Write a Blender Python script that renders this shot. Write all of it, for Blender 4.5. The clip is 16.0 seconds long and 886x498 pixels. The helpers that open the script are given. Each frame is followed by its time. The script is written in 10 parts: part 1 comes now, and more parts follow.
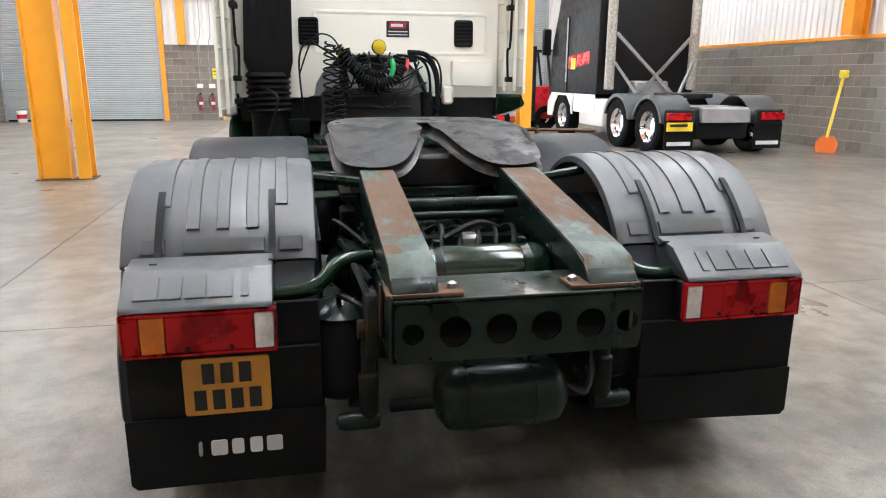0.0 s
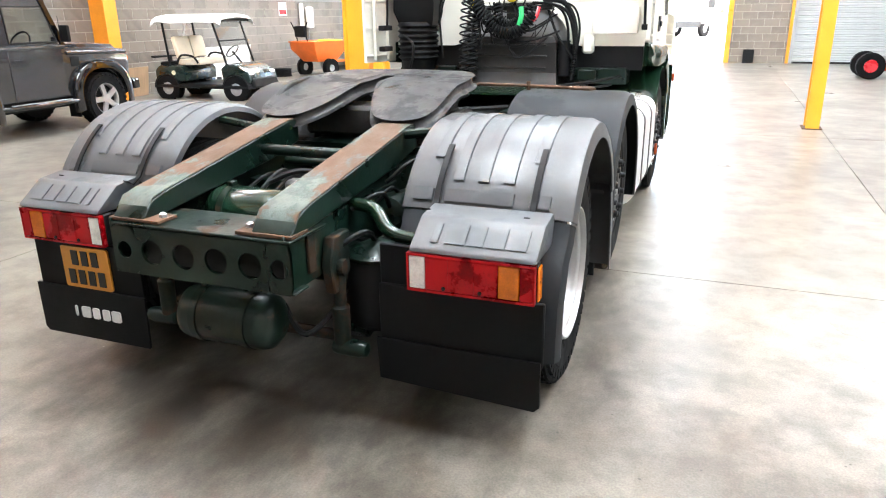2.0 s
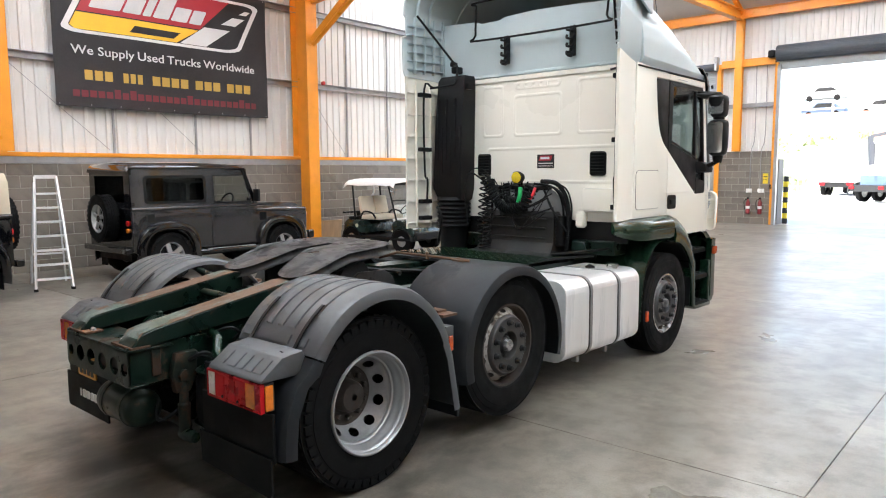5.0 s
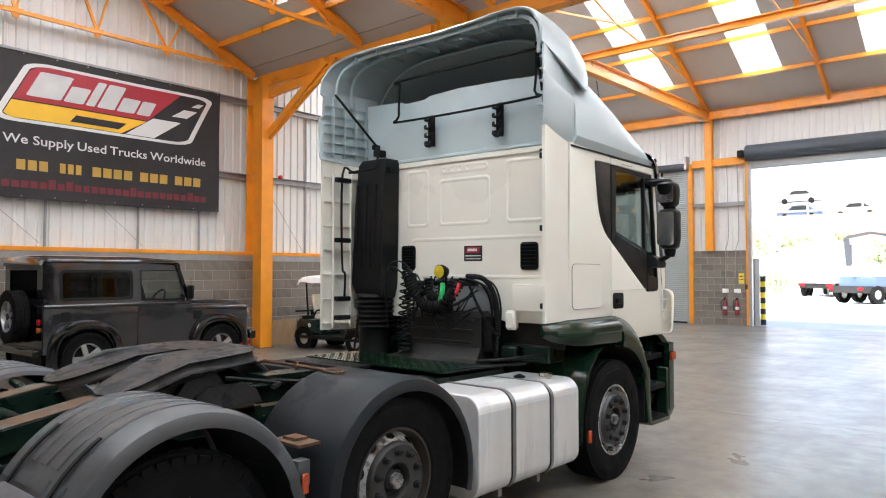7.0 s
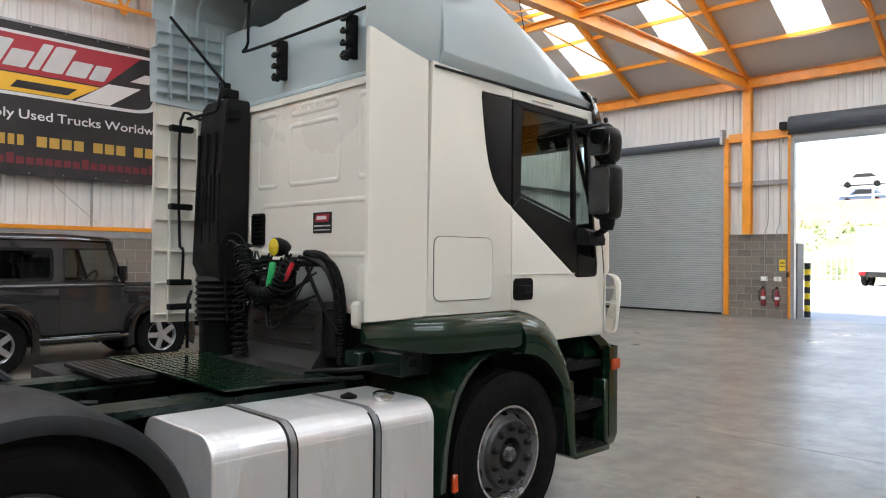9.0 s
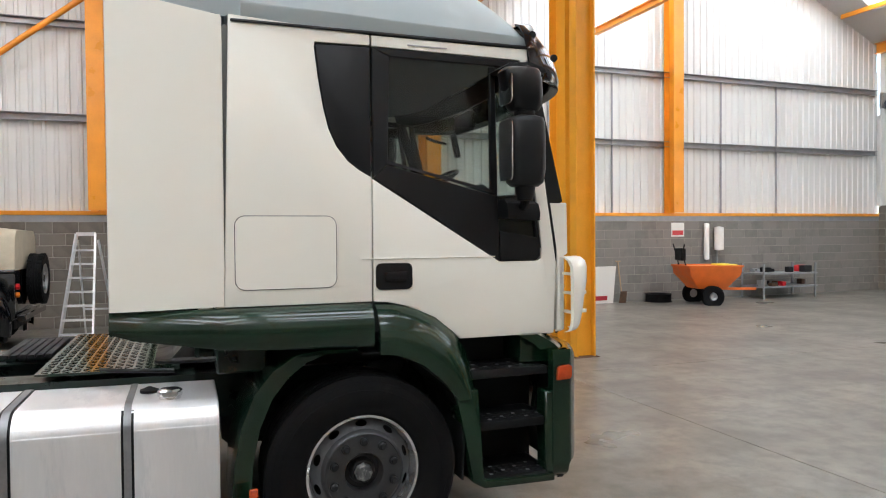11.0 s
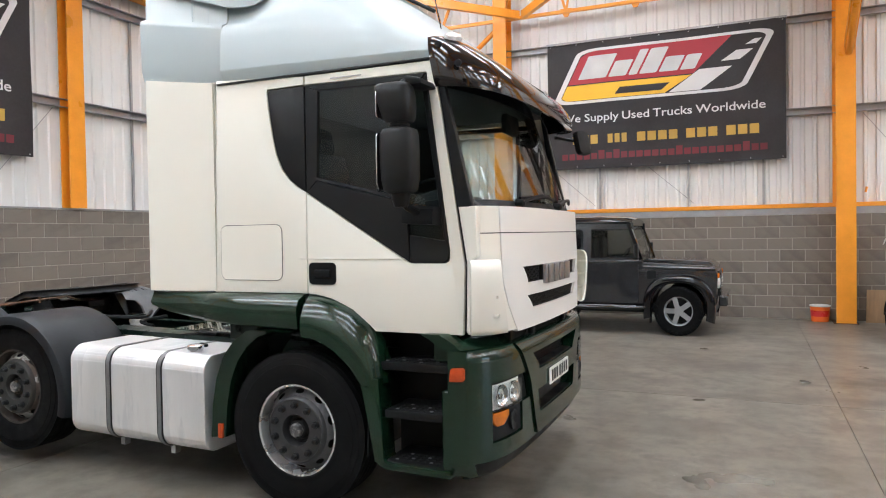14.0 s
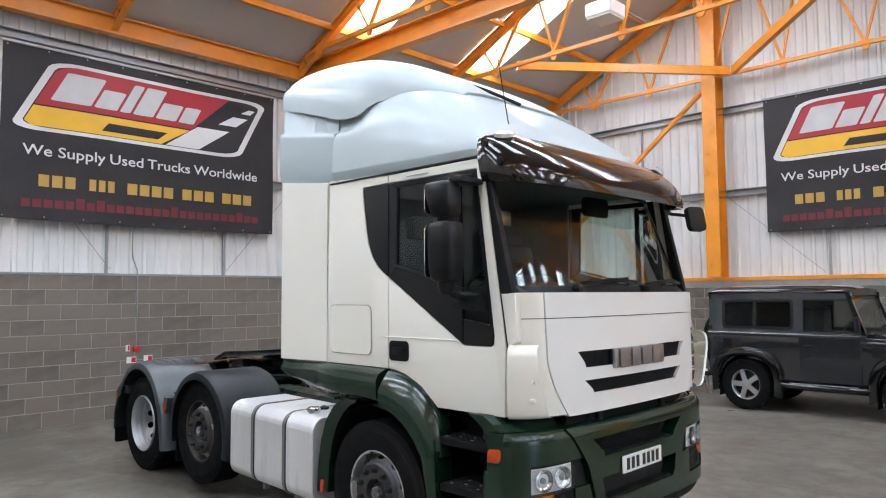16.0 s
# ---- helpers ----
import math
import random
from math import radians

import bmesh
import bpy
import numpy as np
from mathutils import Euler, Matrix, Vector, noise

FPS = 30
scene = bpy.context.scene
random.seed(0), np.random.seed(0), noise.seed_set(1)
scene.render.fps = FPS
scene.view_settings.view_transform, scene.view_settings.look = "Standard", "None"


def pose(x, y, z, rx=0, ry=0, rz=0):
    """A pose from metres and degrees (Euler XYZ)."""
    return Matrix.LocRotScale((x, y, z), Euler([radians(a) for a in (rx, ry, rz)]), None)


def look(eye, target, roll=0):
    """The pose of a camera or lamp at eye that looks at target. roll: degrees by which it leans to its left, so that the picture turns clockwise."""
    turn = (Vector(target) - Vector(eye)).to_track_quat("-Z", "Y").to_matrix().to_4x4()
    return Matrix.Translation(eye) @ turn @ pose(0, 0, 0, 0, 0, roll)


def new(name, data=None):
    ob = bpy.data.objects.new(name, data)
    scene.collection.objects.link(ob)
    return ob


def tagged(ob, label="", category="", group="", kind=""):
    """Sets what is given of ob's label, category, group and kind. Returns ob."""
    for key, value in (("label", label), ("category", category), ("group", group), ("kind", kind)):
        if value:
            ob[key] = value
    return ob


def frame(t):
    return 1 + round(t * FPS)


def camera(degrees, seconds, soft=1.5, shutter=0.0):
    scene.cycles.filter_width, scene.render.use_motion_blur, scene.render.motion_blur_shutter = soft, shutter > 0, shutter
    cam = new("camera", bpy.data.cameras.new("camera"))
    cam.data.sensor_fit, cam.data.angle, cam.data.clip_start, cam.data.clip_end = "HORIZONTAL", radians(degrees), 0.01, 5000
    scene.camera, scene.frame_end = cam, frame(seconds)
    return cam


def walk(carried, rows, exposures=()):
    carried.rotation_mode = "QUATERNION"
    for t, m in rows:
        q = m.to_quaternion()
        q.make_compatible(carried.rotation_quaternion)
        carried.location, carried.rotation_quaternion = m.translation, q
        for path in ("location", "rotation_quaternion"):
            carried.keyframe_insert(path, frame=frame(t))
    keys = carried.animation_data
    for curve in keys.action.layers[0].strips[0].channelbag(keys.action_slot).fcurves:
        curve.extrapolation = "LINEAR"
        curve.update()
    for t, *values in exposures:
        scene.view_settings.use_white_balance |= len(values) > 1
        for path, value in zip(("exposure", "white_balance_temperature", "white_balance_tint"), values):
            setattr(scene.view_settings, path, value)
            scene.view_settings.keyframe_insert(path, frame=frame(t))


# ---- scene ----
cam = camera(64.6, 16.0, soft=1.1)
PATH = [
    (0, (-0.641, -0.049, 1.54), (-0.254, 1.853, 1.058), 0.3),
    (0.5, (-0.025, -0.081, 1.518), (0.05, 1.845, 0.984), -0.0),
    (1, (0.479, -0.027, 1.596), (0.266, 1.846, 0.927), 0.2),
    (1.5, (1.129, -0.058, 1.591), (0.603, 1.758, 0.939), -0.1),
    (2, (1.765, -0.014, 1.624), (1.073, 1.751, 0.987), -0.7),
    (2.5, (2.37, 0.07, 1.668), (1.541, 1.789, 1.069), -0.8),
    (3, (2.897, 0.133, 1.686), (1.9, 1.779, 1.14), -0.8),
    (3.5, (3.321, 0.275, 1.699), (2.157, 1.823, 1.2), -0.9),
    (4, (3.729, 0.324, 1.73), (2.485, 1.826, 1.288), -1.0),
    (4.5, (3.989, 0.301, 1.772), (2.694, 1.784, 1.419), -1.2),
    (5, (4.1, 0.302, 1.822), (2.791, 1.797, 1.604), -0.3),
    (5.2, (4.13, 0.321, 1.787), (2.816, 1.822, 1.644), -0.8),
    (7.3, (3.931, 1.701, 1.756), (2.643, 3.229, 1.83), 0.1),
    (7.5, (3.902, 1.895, 1.738), (2.612, 3.42, 1.817), 0.2),
    (8, (3.877, 2.447, 1.701), (2.573, 3.963, 1.764), 0.4),
    (8.5, (3.915, 2.996, 1.692), (2.591, 4.494, 1.735), 0.4),
    (9, (3.93, 3.608, 1.713), (2.531, 5.038, 1.735), 0.5),
    (9.5, (4.102, 4.224, 1.729), (2.58, 5.521, 1.731), 0.5),
    (9.7, (4.167, 4.452, 1.726), (2.596, 5.69, 1.711), 0.6),
    (11.8, (5.029, 7.045, 1.733), (3.045, 7.298, 1.706), -1.0),
    (12, (5.074, 7.232, 1.701), (3.079, 7.372, 1.673), -1.0),
    (12.5, (5.131, 7.861, 1.724), (3.135, 7.739, 1.683), -1.2),
    (13, (5.174, 8.506, 1.748), (3.206, 8.155, 1.705), -1.2),
    (13.5, (5.045, 9.073, 1.742), (3.126, 8.512, 1.698), -1.1),
    (14, (4.92, 9.66, 1.747), (3.089, 8.856, 1.705), -0.9),
    (14.5, (4.747, 10.067, 1.758), (3.043, 9.02, 1.717), -0.8),
    (15, (4.576, 10.457, 1.811), (3.005, 9.22, 1.783), -0.7),
    (15.5, (4.5, 10.782, 1.885), (3.017, 9.44, 1.931), -0.7),
    (16, (4.458, 10.888, 1.899), (3.042, 9.482, 2.03), -0.4),
]
walk(cam, [(t, look(eye, target, roll)) for t, eye, target, roll in PATH], [(0, 3.02, 6450, 10), (0.5, 3.38, 6450, 10), (1, 3.72, 6450, 10), (1.5, 3.93, 6450, 10), (2, 3.86, 6450, 10), (2.5, 3.6, 6450, 10), (3.0, 3.35, 6450, 10), (3.5, 3.1, 6450, 10), (4, 2.96, 6450, 10), (5, 2.71, 6450, 10), (7.5, 2.3, 6450, 10), (8.5, 2.1, 6450, 10), (9.5, 2.05, 6450, 10), (12, 2.4, 6450, 10), (14, 2.53, 6380, 10), (15, 2.47, 6180, 10), (16, 2.33, 5950, 10)])

# ---- sky, daylight and exposure ----
world = bpy.data.worlds.new("overcast_sky")
scene.world = world
world.use_nodes = True
_wn = world.node_tree.nodes
_sky = _wn.new("ShaderNodeTexSky")
_sky.sky_type, _sky.sun_disc = "NISHITA", False
_sky.sun_elevation, _sky.sun_rotation, _sky.dust_density = radians(38), radians(150), 3.0
_wn["Background"].inputs[1].default_value = 0.15
world.node_tree.links.new(_sky.outputs[0], _wn["Background"].inputs[0])
_sun = bpy.data.lights.new("sun", "SUN")
_sun.energy, _sun.angle, _sun.color = 5.0, radians(12), (1.0, 0.96, 0.9)
new("sun", _sun).matrix_world = look((0, 40, 40), (12, 62, 0))


def sky_lamp(x, y, z, sx, sy, slope, watts, colour=(0.84, 0.93, 1.0)):
    """Sky light that comes in through one opening of the shell."""
    d = bpy.data.lights.new("sky_light", "AREA")
    d.shape, d.size, d.size_y, d.energy, d.color = "RECTANGLE", sx, sy, watts, colour
    ob = new("sky_light", d)
    ob.matrix_world = pose(x, y, z, slope, 0, 0)
    return ob


# ---- materials ----
MATS = {}


def mat(name, colour, rough=0.5, metal=0.0, vary=0.12, scale=6.0, fine=60.0, bump=0.15, coat=0.0, wear=None, wear_at=0.62, rvary=0.12, island=0.0, stretch=(1, 1, 1), obj_random=0.0, spec=0.5, wear_scale=5.0):
    """A painted, plastic, metal or stone surface: base colour with blotches and grain, uneven gloss, fine relief; wear: colour of worn patches."""
    m = bpy.data.materials.new(name)
    m.use_nodes = True
    nt = m.node_tree
    N, K = nt.nodes, nt.links
    b = N["Principled BSDF"]
    b.inputs["Metallic"].default_value = metal
    b.inputs["Coat Weight"].default_value = coat
    b.inputs["Coat Roughness"].default_value = 0.06
    b.inputs["Specular IOR Level"].default_value = spec
    tc = N.new("ShaderNodeTexCoord")
    mp = N.new("ShaderNodeMapping")
    mp.inputs["Scale"].default_value = stretch
    K.new(tc.outputs["Object"], mp.inputs[0])
    n1, n2 = N.new("ShaderNodeTexNoise"), N.new("ShaderNodeTexNoise")
    n1.inputs["Scale"].default_value, n1.inputs["Detail"].default_value = scale, 5
    n2.inputs["Scale"].default_value, n2.inputs["Detail"].default_value = fine, 3
    K.new(mp.outputs[0], n1.inputs["Vector"]), K.new(mp.outputs[0], n2.inputs["Vector"])
    mx = N.new("ShaderNodeMath")
    mx.operation = "MULTIPLY_ADD"
    K.new(n2.outputs["Fac"], mx.inputs[0])
    mx.inputs[1].default_value = 0.35
    K.new(n1.outputs["Fac"], mx.inputs[2])
    last = mx
    for kind, amount in (("island", island), ("object", obj_random)):
        if amount:
            src = N.new("ShaderNodeNewGeometry").outputs["Random Per Island"] if kind == "island" else N.new("ShaderNodeObjectInfo").outputs["Random"]
            ad = N.new("ShaderNodeMath")
            ad.operation = "MULTIPLY_ADD"
            K.new(src, ad.inputs[0])
            ad.inputs[1].default_value = amount
            K.new(last.outputs[0], ad.inputs[2])
            last = ad
    total = island + obj_random
    ramp = N.new("ShaderNodeValToRGB")
    lo, hi = [max(0.0, c * (1 - vary)) for c in colour], [min(1.0, c * (1 + vary)) for c in colour]
    ramp.color_ramp.elements[0].position, ramp.color_ramp.elements[0].color = 0.42, (*lo, 1)
    ramp.color_ramp.elements[1].position, ramp.color_ramp.elements[1].color = 0.92 + total, (*hi, 1)
    K.new(last.outputs[0], ramp.inputs[0])
    col = ramp.outputs[0]
    rr = N.new("ShaderNodeMapRange")
    rr.inputs["From Min"].default_value, rr.inputs["From Max"].default_value = 0.3, 0.7
    rr.inputs["To Min"].default_value, rr.inputs["To Max"].default_value = max(0.02, rough - rvary), min(1, rough + rvary)
    K.new(n1.outputs["Fac"], rr.inputs[0])
    if wear:
        n3 = N.new("ShaderNodeTexNoise")
        n3.inputs["Scale"].default_value, n3.inputs["Detail"].default_value, n3.inputs["Roughness"].default_value = wear_scale, 8, 0.65
        K.new(mp.outputs[0], n3.inputs["Vector"])
        wr = N.new("ShaderNodeValToRGB")
        wr.color_ramp.elements[0].position, wr.color_ramp.elements[1].position = wear_at - 0.03, wear_at + 0.03
        K.new(n3.outputs["Fac"], wr.inputs[0])
        mc = N.new("ShaderNodeMix")
        mc.data_type = "RGBA"
        K.new(wr.outputs[0], mc.inputs[0]), K.new(col, mc.inputs[6])
        mc.inputs[7].default_value = (*wear, 1)
        col = mc.outputs[2]
        ra = N.new("ShaderNodeMath")
        ra.operation = "MULTIPLY_ADD"
        K.new(wr.outputs[0], ra.inputs[0])
        ra.inputs[1].default_value = 0.3
        K.new(rr.outputs[0], ra.inputs[2])
        rr = ra
    K.new(col, b.inputs["Base Color"])
    K.new(rr.outputs[0], b.inputs["Roughness"])
    if bump:
        bp = N.new("ShaderNodeBump")
        bp.inputs["Strength"].default_value, bp.inputs["Distance"].default_value = bump, 0.004
        K.new(mx.outputs[0], bp.inputs["Height"])
        K.new(bp.outputs[0], b.inputs["Normal"])
    MATS[name] = m
    return m


def glass(name, tint, rough=0.02):
    m = bpy.data.materials.new(name)
    m.use_nodes = True
    nt = m.node_tree
    N, K = nt.nodes, nt.links
    tr, gl, mix, fr = N.new("ShaderNodeBsdfTransparent"), N.new("ShaderNodeBsdfGlossy"), N.new("ShaderNodeMixShader"), N.new("ShaderNodeLayerWeight")
    tr.inputs[0].default_value = (*tint, 1)
    gl.inputs["Roughness"].default_value = rough
    pw, sc = N.new("ShaderNodeMath"), N.new("ShaderNodeMath")
    pw.operation, sc.operation = "POWER", "MULTIPLY_ADD"
    pw.inputs[1].default_value, sc.inputs[1].default_value, sc.inputs[2].default_value = 4.0, 0.7, 0.035
    fr.inputs[0].default_value = 0.5
    K.new(fr.outputs["Facing"], pw.inputs[0]), K.new(pw.outputs[0], sc.inputs[0])
    K.new(sc.outputs[0], mix.inputs[0]), K.new(tr.outputs[0], mix.inputs[1]), K.new(gl.outputs[0], mix.inputs[2])
    K.new(mix.outputs[0], N["Material Output"].inputs[0])
    return m


def lens(name, colour, rough=0.08):
    return mat(name, colour, rough, vary=0.35, scale=14, fine=150, bump=0.25, coat=0.3)


CREAM = mat("cream_white_cab_paint", (0.83, 0.805, 0.715), 0.28, vary=0.006, scale=0.5, fine=2, bump=0.0, coat=0.35, rvary=0.01)
WHITE = mat("white_front_panel_paint", (0.84, 0.83, 0.79), 0.34, vary=0.006, scale=0.5, fine=2, bump=0.0, coat=0.25, rvary=0.01)
ICE = mat("pale_blue_grey_fairing_paint", (0.47, 0.54, 0.555), 0.42, vary=0.02, scale=1.5, fine=4, bump=0.0, coat=0.22, rvary=0.02)
ICE_RAW = mat("pale_blue_inner_moulding", (0.48, 0.57, 0.59), 0.38, vary=0.04, scale=3, bump=0.1)
GREEN = mat("dark_green_gloss_paint", (0.0055, 0.0215, 0.0105), 0.2, vary=0.15, scale=3, bump=0.04, coat=0.45, rvary=0.05, spec=0.35)
CHASSIS = mat("dark_green_chassis_paint", (0.0037, 0.0128, 0.0085), 0.34, vary=0.3, scale=7, bump=0.4, coat=0.12, wear=(0.05, 0.03, 0.017), wear_at=0.63, spec=0.3)
RUSTY = mat("green_paint_rubbed_to_rust", (0.035, 0.062, 0.048), 0.5, vary=0.7, scale=11, bump=0.9, wear=(0.098, 0.053, 0.028), wear_at=0.46, wear_scale=3.2, stretch=(1.7, 0.8, 1))


def bared(m, colour, y0, y1, at=0.5, scale=9.0):
    """Adds patches of bared pale paint, thicker towards y0 along the part."""
    N, K = m.node_tree.nodes, m.node_tree.links
    b = N["Principled BSDF"]
    old = b.inputs["Base Color"].links[0].from_socket
    sp, nz, mr, ad, rp, mx = N.new("ShaderNodeSeparateXYZ"), N.new("ShaderNodeTexNoise"), N.new("ShaderNodeMapRange"), N.new("ShaderNodeMath"), N.new("ShaderNodeValToRGB"), N.new("ShaderNodeMix")
    tc = N.new("ShaderNodeTexCoord")
    K.new(tc.outputs["Object"], sp.inputs[0]), K.new(tc.outputs["Object"], nz.inputs["Vector"])
    nz.inputs["Scale"].default_value, nz.inputs["Detail"].default_value, nz.inputs["Roughness"].default_value = scale, 7, 0.62
    K.new(sp.outputs["Y"], mr.inputs[0])
    mr.inputs["From Min"].default_value, mr.inputs["From Max"].default_value, mr.inputs["To Min"].default_value, mr.inputs["To Max"].default_value = y0, y1, 0.10, -0.16
    K.new(nz.outputs["Fac"], ad.inputs[0]), K.new(mr.outputs[0], ad.inputs[1])
    rp.color_ramp.elements[0].position, rp.color_ramp.elements[1].position = at - 0.02, at + 0.03
    K.new(ad.outputs[0], rp.inputs[0])
    mx.data_type = "RGBA"
    K.new(rp.outputs[0], mx.inputs[0]), K.new(old, mx.inputs[6])
    mx.inputs[7].default_value = (*colour, 1)
    K.new(mx.outputs[2], b.inputs["Base Color"])


bared(RUSTY, (0.085, 0.108, 0.093), -3.0, -2.4, 0.53)
RUST = mat("rusty_steel", (0.10, 0.05, 0.026), 0.8, vary=0.45, scale=14, bump=0.8)
GREASE = mat("black_greasy_steel", (0.0165, 0.0155, 0.0155), 0.46, vary=0.4, scale=6, fine=40, bump=0.9, rvary=0.2, wear=(0.007, 0.007, 0.0075), wear_at=0.56, wear_scale=5)
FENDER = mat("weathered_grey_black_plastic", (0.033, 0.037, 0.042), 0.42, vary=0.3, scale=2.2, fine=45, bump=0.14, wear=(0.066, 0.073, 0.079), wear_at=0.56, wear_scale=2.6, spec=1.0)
PLASTIC = mat("black_textured_plastic", (0.0065, 0.0067, 0.0072), 0.5, vary=0.2, scale=5, fine=180, bump=0.2, spec=0.22)
PLASTIC_W = mat("faded_dark_grey_plastic", (0.014, 0.0145, 0.0155), 0.55, vary=0.25, scale=3, fine=90, bump=0.25, spec=0.3)
COVERGREY = mat("scuffed_grey_plastic", (0.026, 0.0255, 0.025), 0.5, vary=0.35, scale=4, fine=60, bump=0.3, wear=(0.045, 0.043, 0.04), wear_at=0.57, wear_scale=3, spec=0.35)
GLOSSBLK = mat("gloss_black_acrylic", (0.010, 0.007, 0.007), 0.10, vary=0.1, bump=0.0, coat=0.45, rvary=0.02)
TRIM = mat("satin_black_trim", (0.007, 0.0073, 0.008), 0.42, vary=0.1, bump=0.05, spec=0.3)
RUBBER = mat("tyre_rubber", (0.0045, 0.0045, 0.0048), 0.75, vary=0.3, scale=9, fine=70, bump=0.35, wear=(0.011, 0.0105, 0.01), wear_at=0.62, spec=0.14)
FLAP = mat("black_rubber_flap", (0.0045, 0.0048, 0.0055), 0.6, vary=0.3, scale=4, fine=60, bump=0.2, spec=0.18)
ALLOY = mat("brushed_aluminium", (0.80, 0.80, 0.80), 0.36, metal=0.55, vary=0.05, scale=2.2, fine=30, bump=0.03, rvary=0.06, stretch=(1, 3.2, 0.55), wear=(0.74, 0.745, 0.75), wear_at=0.58, wear_scale=1.6)
SILVER = mat("silver_painted_wheel_steel", (0.36, 0.365, 0.37), 0.38, metal=0.6, vary=0.06, scale=6, bump=0.03, rvary=0.04)
WHEELRING = mat("mid_grey_metal", (0.24, 0.24, 0.245), 0.42, metal=0.5, vary=0.2, scale=8, bump=0.1)
BRIGHTRIM = mat("bright_wheel_rim", (0.70, 0.70, 0.71), 0.26, metal=0.8, vary=0.05, scale=8, bump=0.02)
WHEELDARK = mat("dark_grey_wheel_ring", (0.14, 0.14, 0.143), 0.42, metal=0.5, vary=0.25, scale=8, bump=0.1)
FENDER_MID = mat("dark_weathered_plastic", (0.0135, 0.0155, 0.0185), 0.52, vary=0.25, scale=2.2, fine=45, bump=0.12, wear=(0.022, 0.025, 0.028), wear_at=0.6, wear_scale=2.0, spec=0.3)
HUBCAP = mat("worn_grey_hub_metal", (0.10, 0.10, 0.10), 0.45, metal=0.4, vary=0.5, scale=26, bump=0.6, wear=(0.30, 0.29, 0.28), wear_at=0.5, wear_scale=16)
DISCGREY = mat("mid_grey_wheel_disc", (0.06, 0.06, 0.062), 0.40, metal=0.5, vary=0.2, scale=10, bump=0.2)
HUBGREY = mat("dirty_grey_hub_steel", (0.05, 0.048, 0.046), 0.5, metal=0.4, vary=0.3, scale=12, bump=0.4)
HANGER = mat("dark_green_paint_going_to_rust", (0.006, 0.011, 0.008), 0.55, vary=0.4, scale=10, bump=0.6, wear=(0.035, 0.02, 0.012), wear_at=0.5, wear_scale=6, spec=0.25)
CHROME = mat("chrome", (0.75, 0.75, 0.76), 0.12, metal=1.0, vary=0.03, bump=0.0)
RUSTHUB = mat("rusty_brown_hub", (0.034, 0.026, 0.021), 0.7, vary=0.35, scale=14, bump=0.5)
PEEL = mat("peeling_white_paint_over_rust", (0.09, 0.065, 0.05), 0.6, vary=0.3, scale=10, bump=0.5, wear=(0.42, 0.42, 0.40), wear_at=0.50, wear_scale=5.0)
STEEL = mat("bare_steel", (0.42, 0.42, 0.43), 0.38, metal=0.9, vary=0.15, scale=10, bump=0.2)
REDLENS = mat("red_lamp_lens", (0.20, 0.002, 0.004), 0.14, vary=0.5, scale=16, fine=150, bump=0.25, spec=0.22, wear=(0.40, 0.004, 0.008), wear_at=0.46, wear_scale=5.0)
AMBER = lens("amber_lamp_lens", (0.55, 0.14, 0.006))
MARKER = lens("red_orange_marker_lens", (0.42, 0.055, 0.012))
CLEAR = lens("clear_lamp_lens", (0.72, 0.72, 0.7))
YELLENS = lens("yellow_work_lamp_lens", (0.75, 0.56, 0.03))
SCREEN = glass("windscreen_glass", (0.90, 0.94, 0.92))
TINT = glass("tinted_side_glass", (0.72, 0.77, 0.75))
PRIVACY = glass("privacy_glass", (0.10, 0.11, 0.115))
CARTINT = glass("smoked_car_glass", (0.5, 0.54, 0.53))
PANE = glass("clear_pane", (0.9, 0.92, 0.92))
PLATE_Y = mat("faded_orange_number_plate", (0.62, 0.27, 0.03), 0.4, vary=0.08, bump=0.02)
PLATE_W = mat("white_number_plate", (0.75, 0.75, 0.73), 0.35, vary=0.04, bump=0.0)
INK = mat("black_ink", (0.012, 0.012, 0.013), 0.5, vary=0.05, bump=0.0)
WHITEINK = mat("white_print", (0.72, 0.72, 0.71), 0.5, vary=0.05, bump=0.0)
ORANGE = mat("orange_steelwork_paint", (0.79, 0.30, 0.022), 0.38, vary=0.10, scale=3, fine=40, bump=0.08, coat=0.1)
YELLOW = mat("yellow_column_paint", (0.82, 0.37, 0.025), 0.4, vary=0.08, scale=3, fine=40, bump=0.08)
CLAD = mat("white_corrugated_sheet", (0.69, 0.69, 0.67), 0.45, vary=0.06, scale=1.2, fine=12, bump=0.03, stretch=(1, 1, 0.2))
ROOFLINE = mat("grey_white_roof_lining", (0.50, 0.48, 0.455), 0.7, vary=0.06, scale=0.8, fine=20, bump=0.05)
GALV = mat("galvanised_rail", (0.33, 0.335, 0.34), 0.42, metal=0.5, vary=0.15, scale=5, bump=0.1)
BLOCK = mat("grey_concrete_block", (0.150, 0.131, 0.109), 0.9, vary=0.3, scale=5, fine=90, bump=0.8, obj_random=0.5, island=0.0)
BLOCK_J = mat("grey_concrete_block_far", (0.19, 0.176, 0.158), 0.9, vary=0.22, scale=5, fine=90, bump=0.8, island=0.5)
MORTAR = mat("pale_mortar", (0.33, 0.305, 0.265), 0.95, vary=0.15, scale=8, bump=0.6)
SHUTTER = mat("grey_roller_shutter_steel", (0.34, 0.36, 0.365), 0.42, metal=0.2, vary=0.06, scale=2, bump=0.04)
SHUTTER_D = mat("dark_curtain_roll", (0.07, 0.08, 0.095), 0.5, vary=0.15, bump=0.08)
VINYL = mat("charcoal_banner_vinyl", (0.031, 0.0285, 0.030), 0.5, vary=0.3, scale=1.5, fine=25, bump=0.15, spec=0.3)
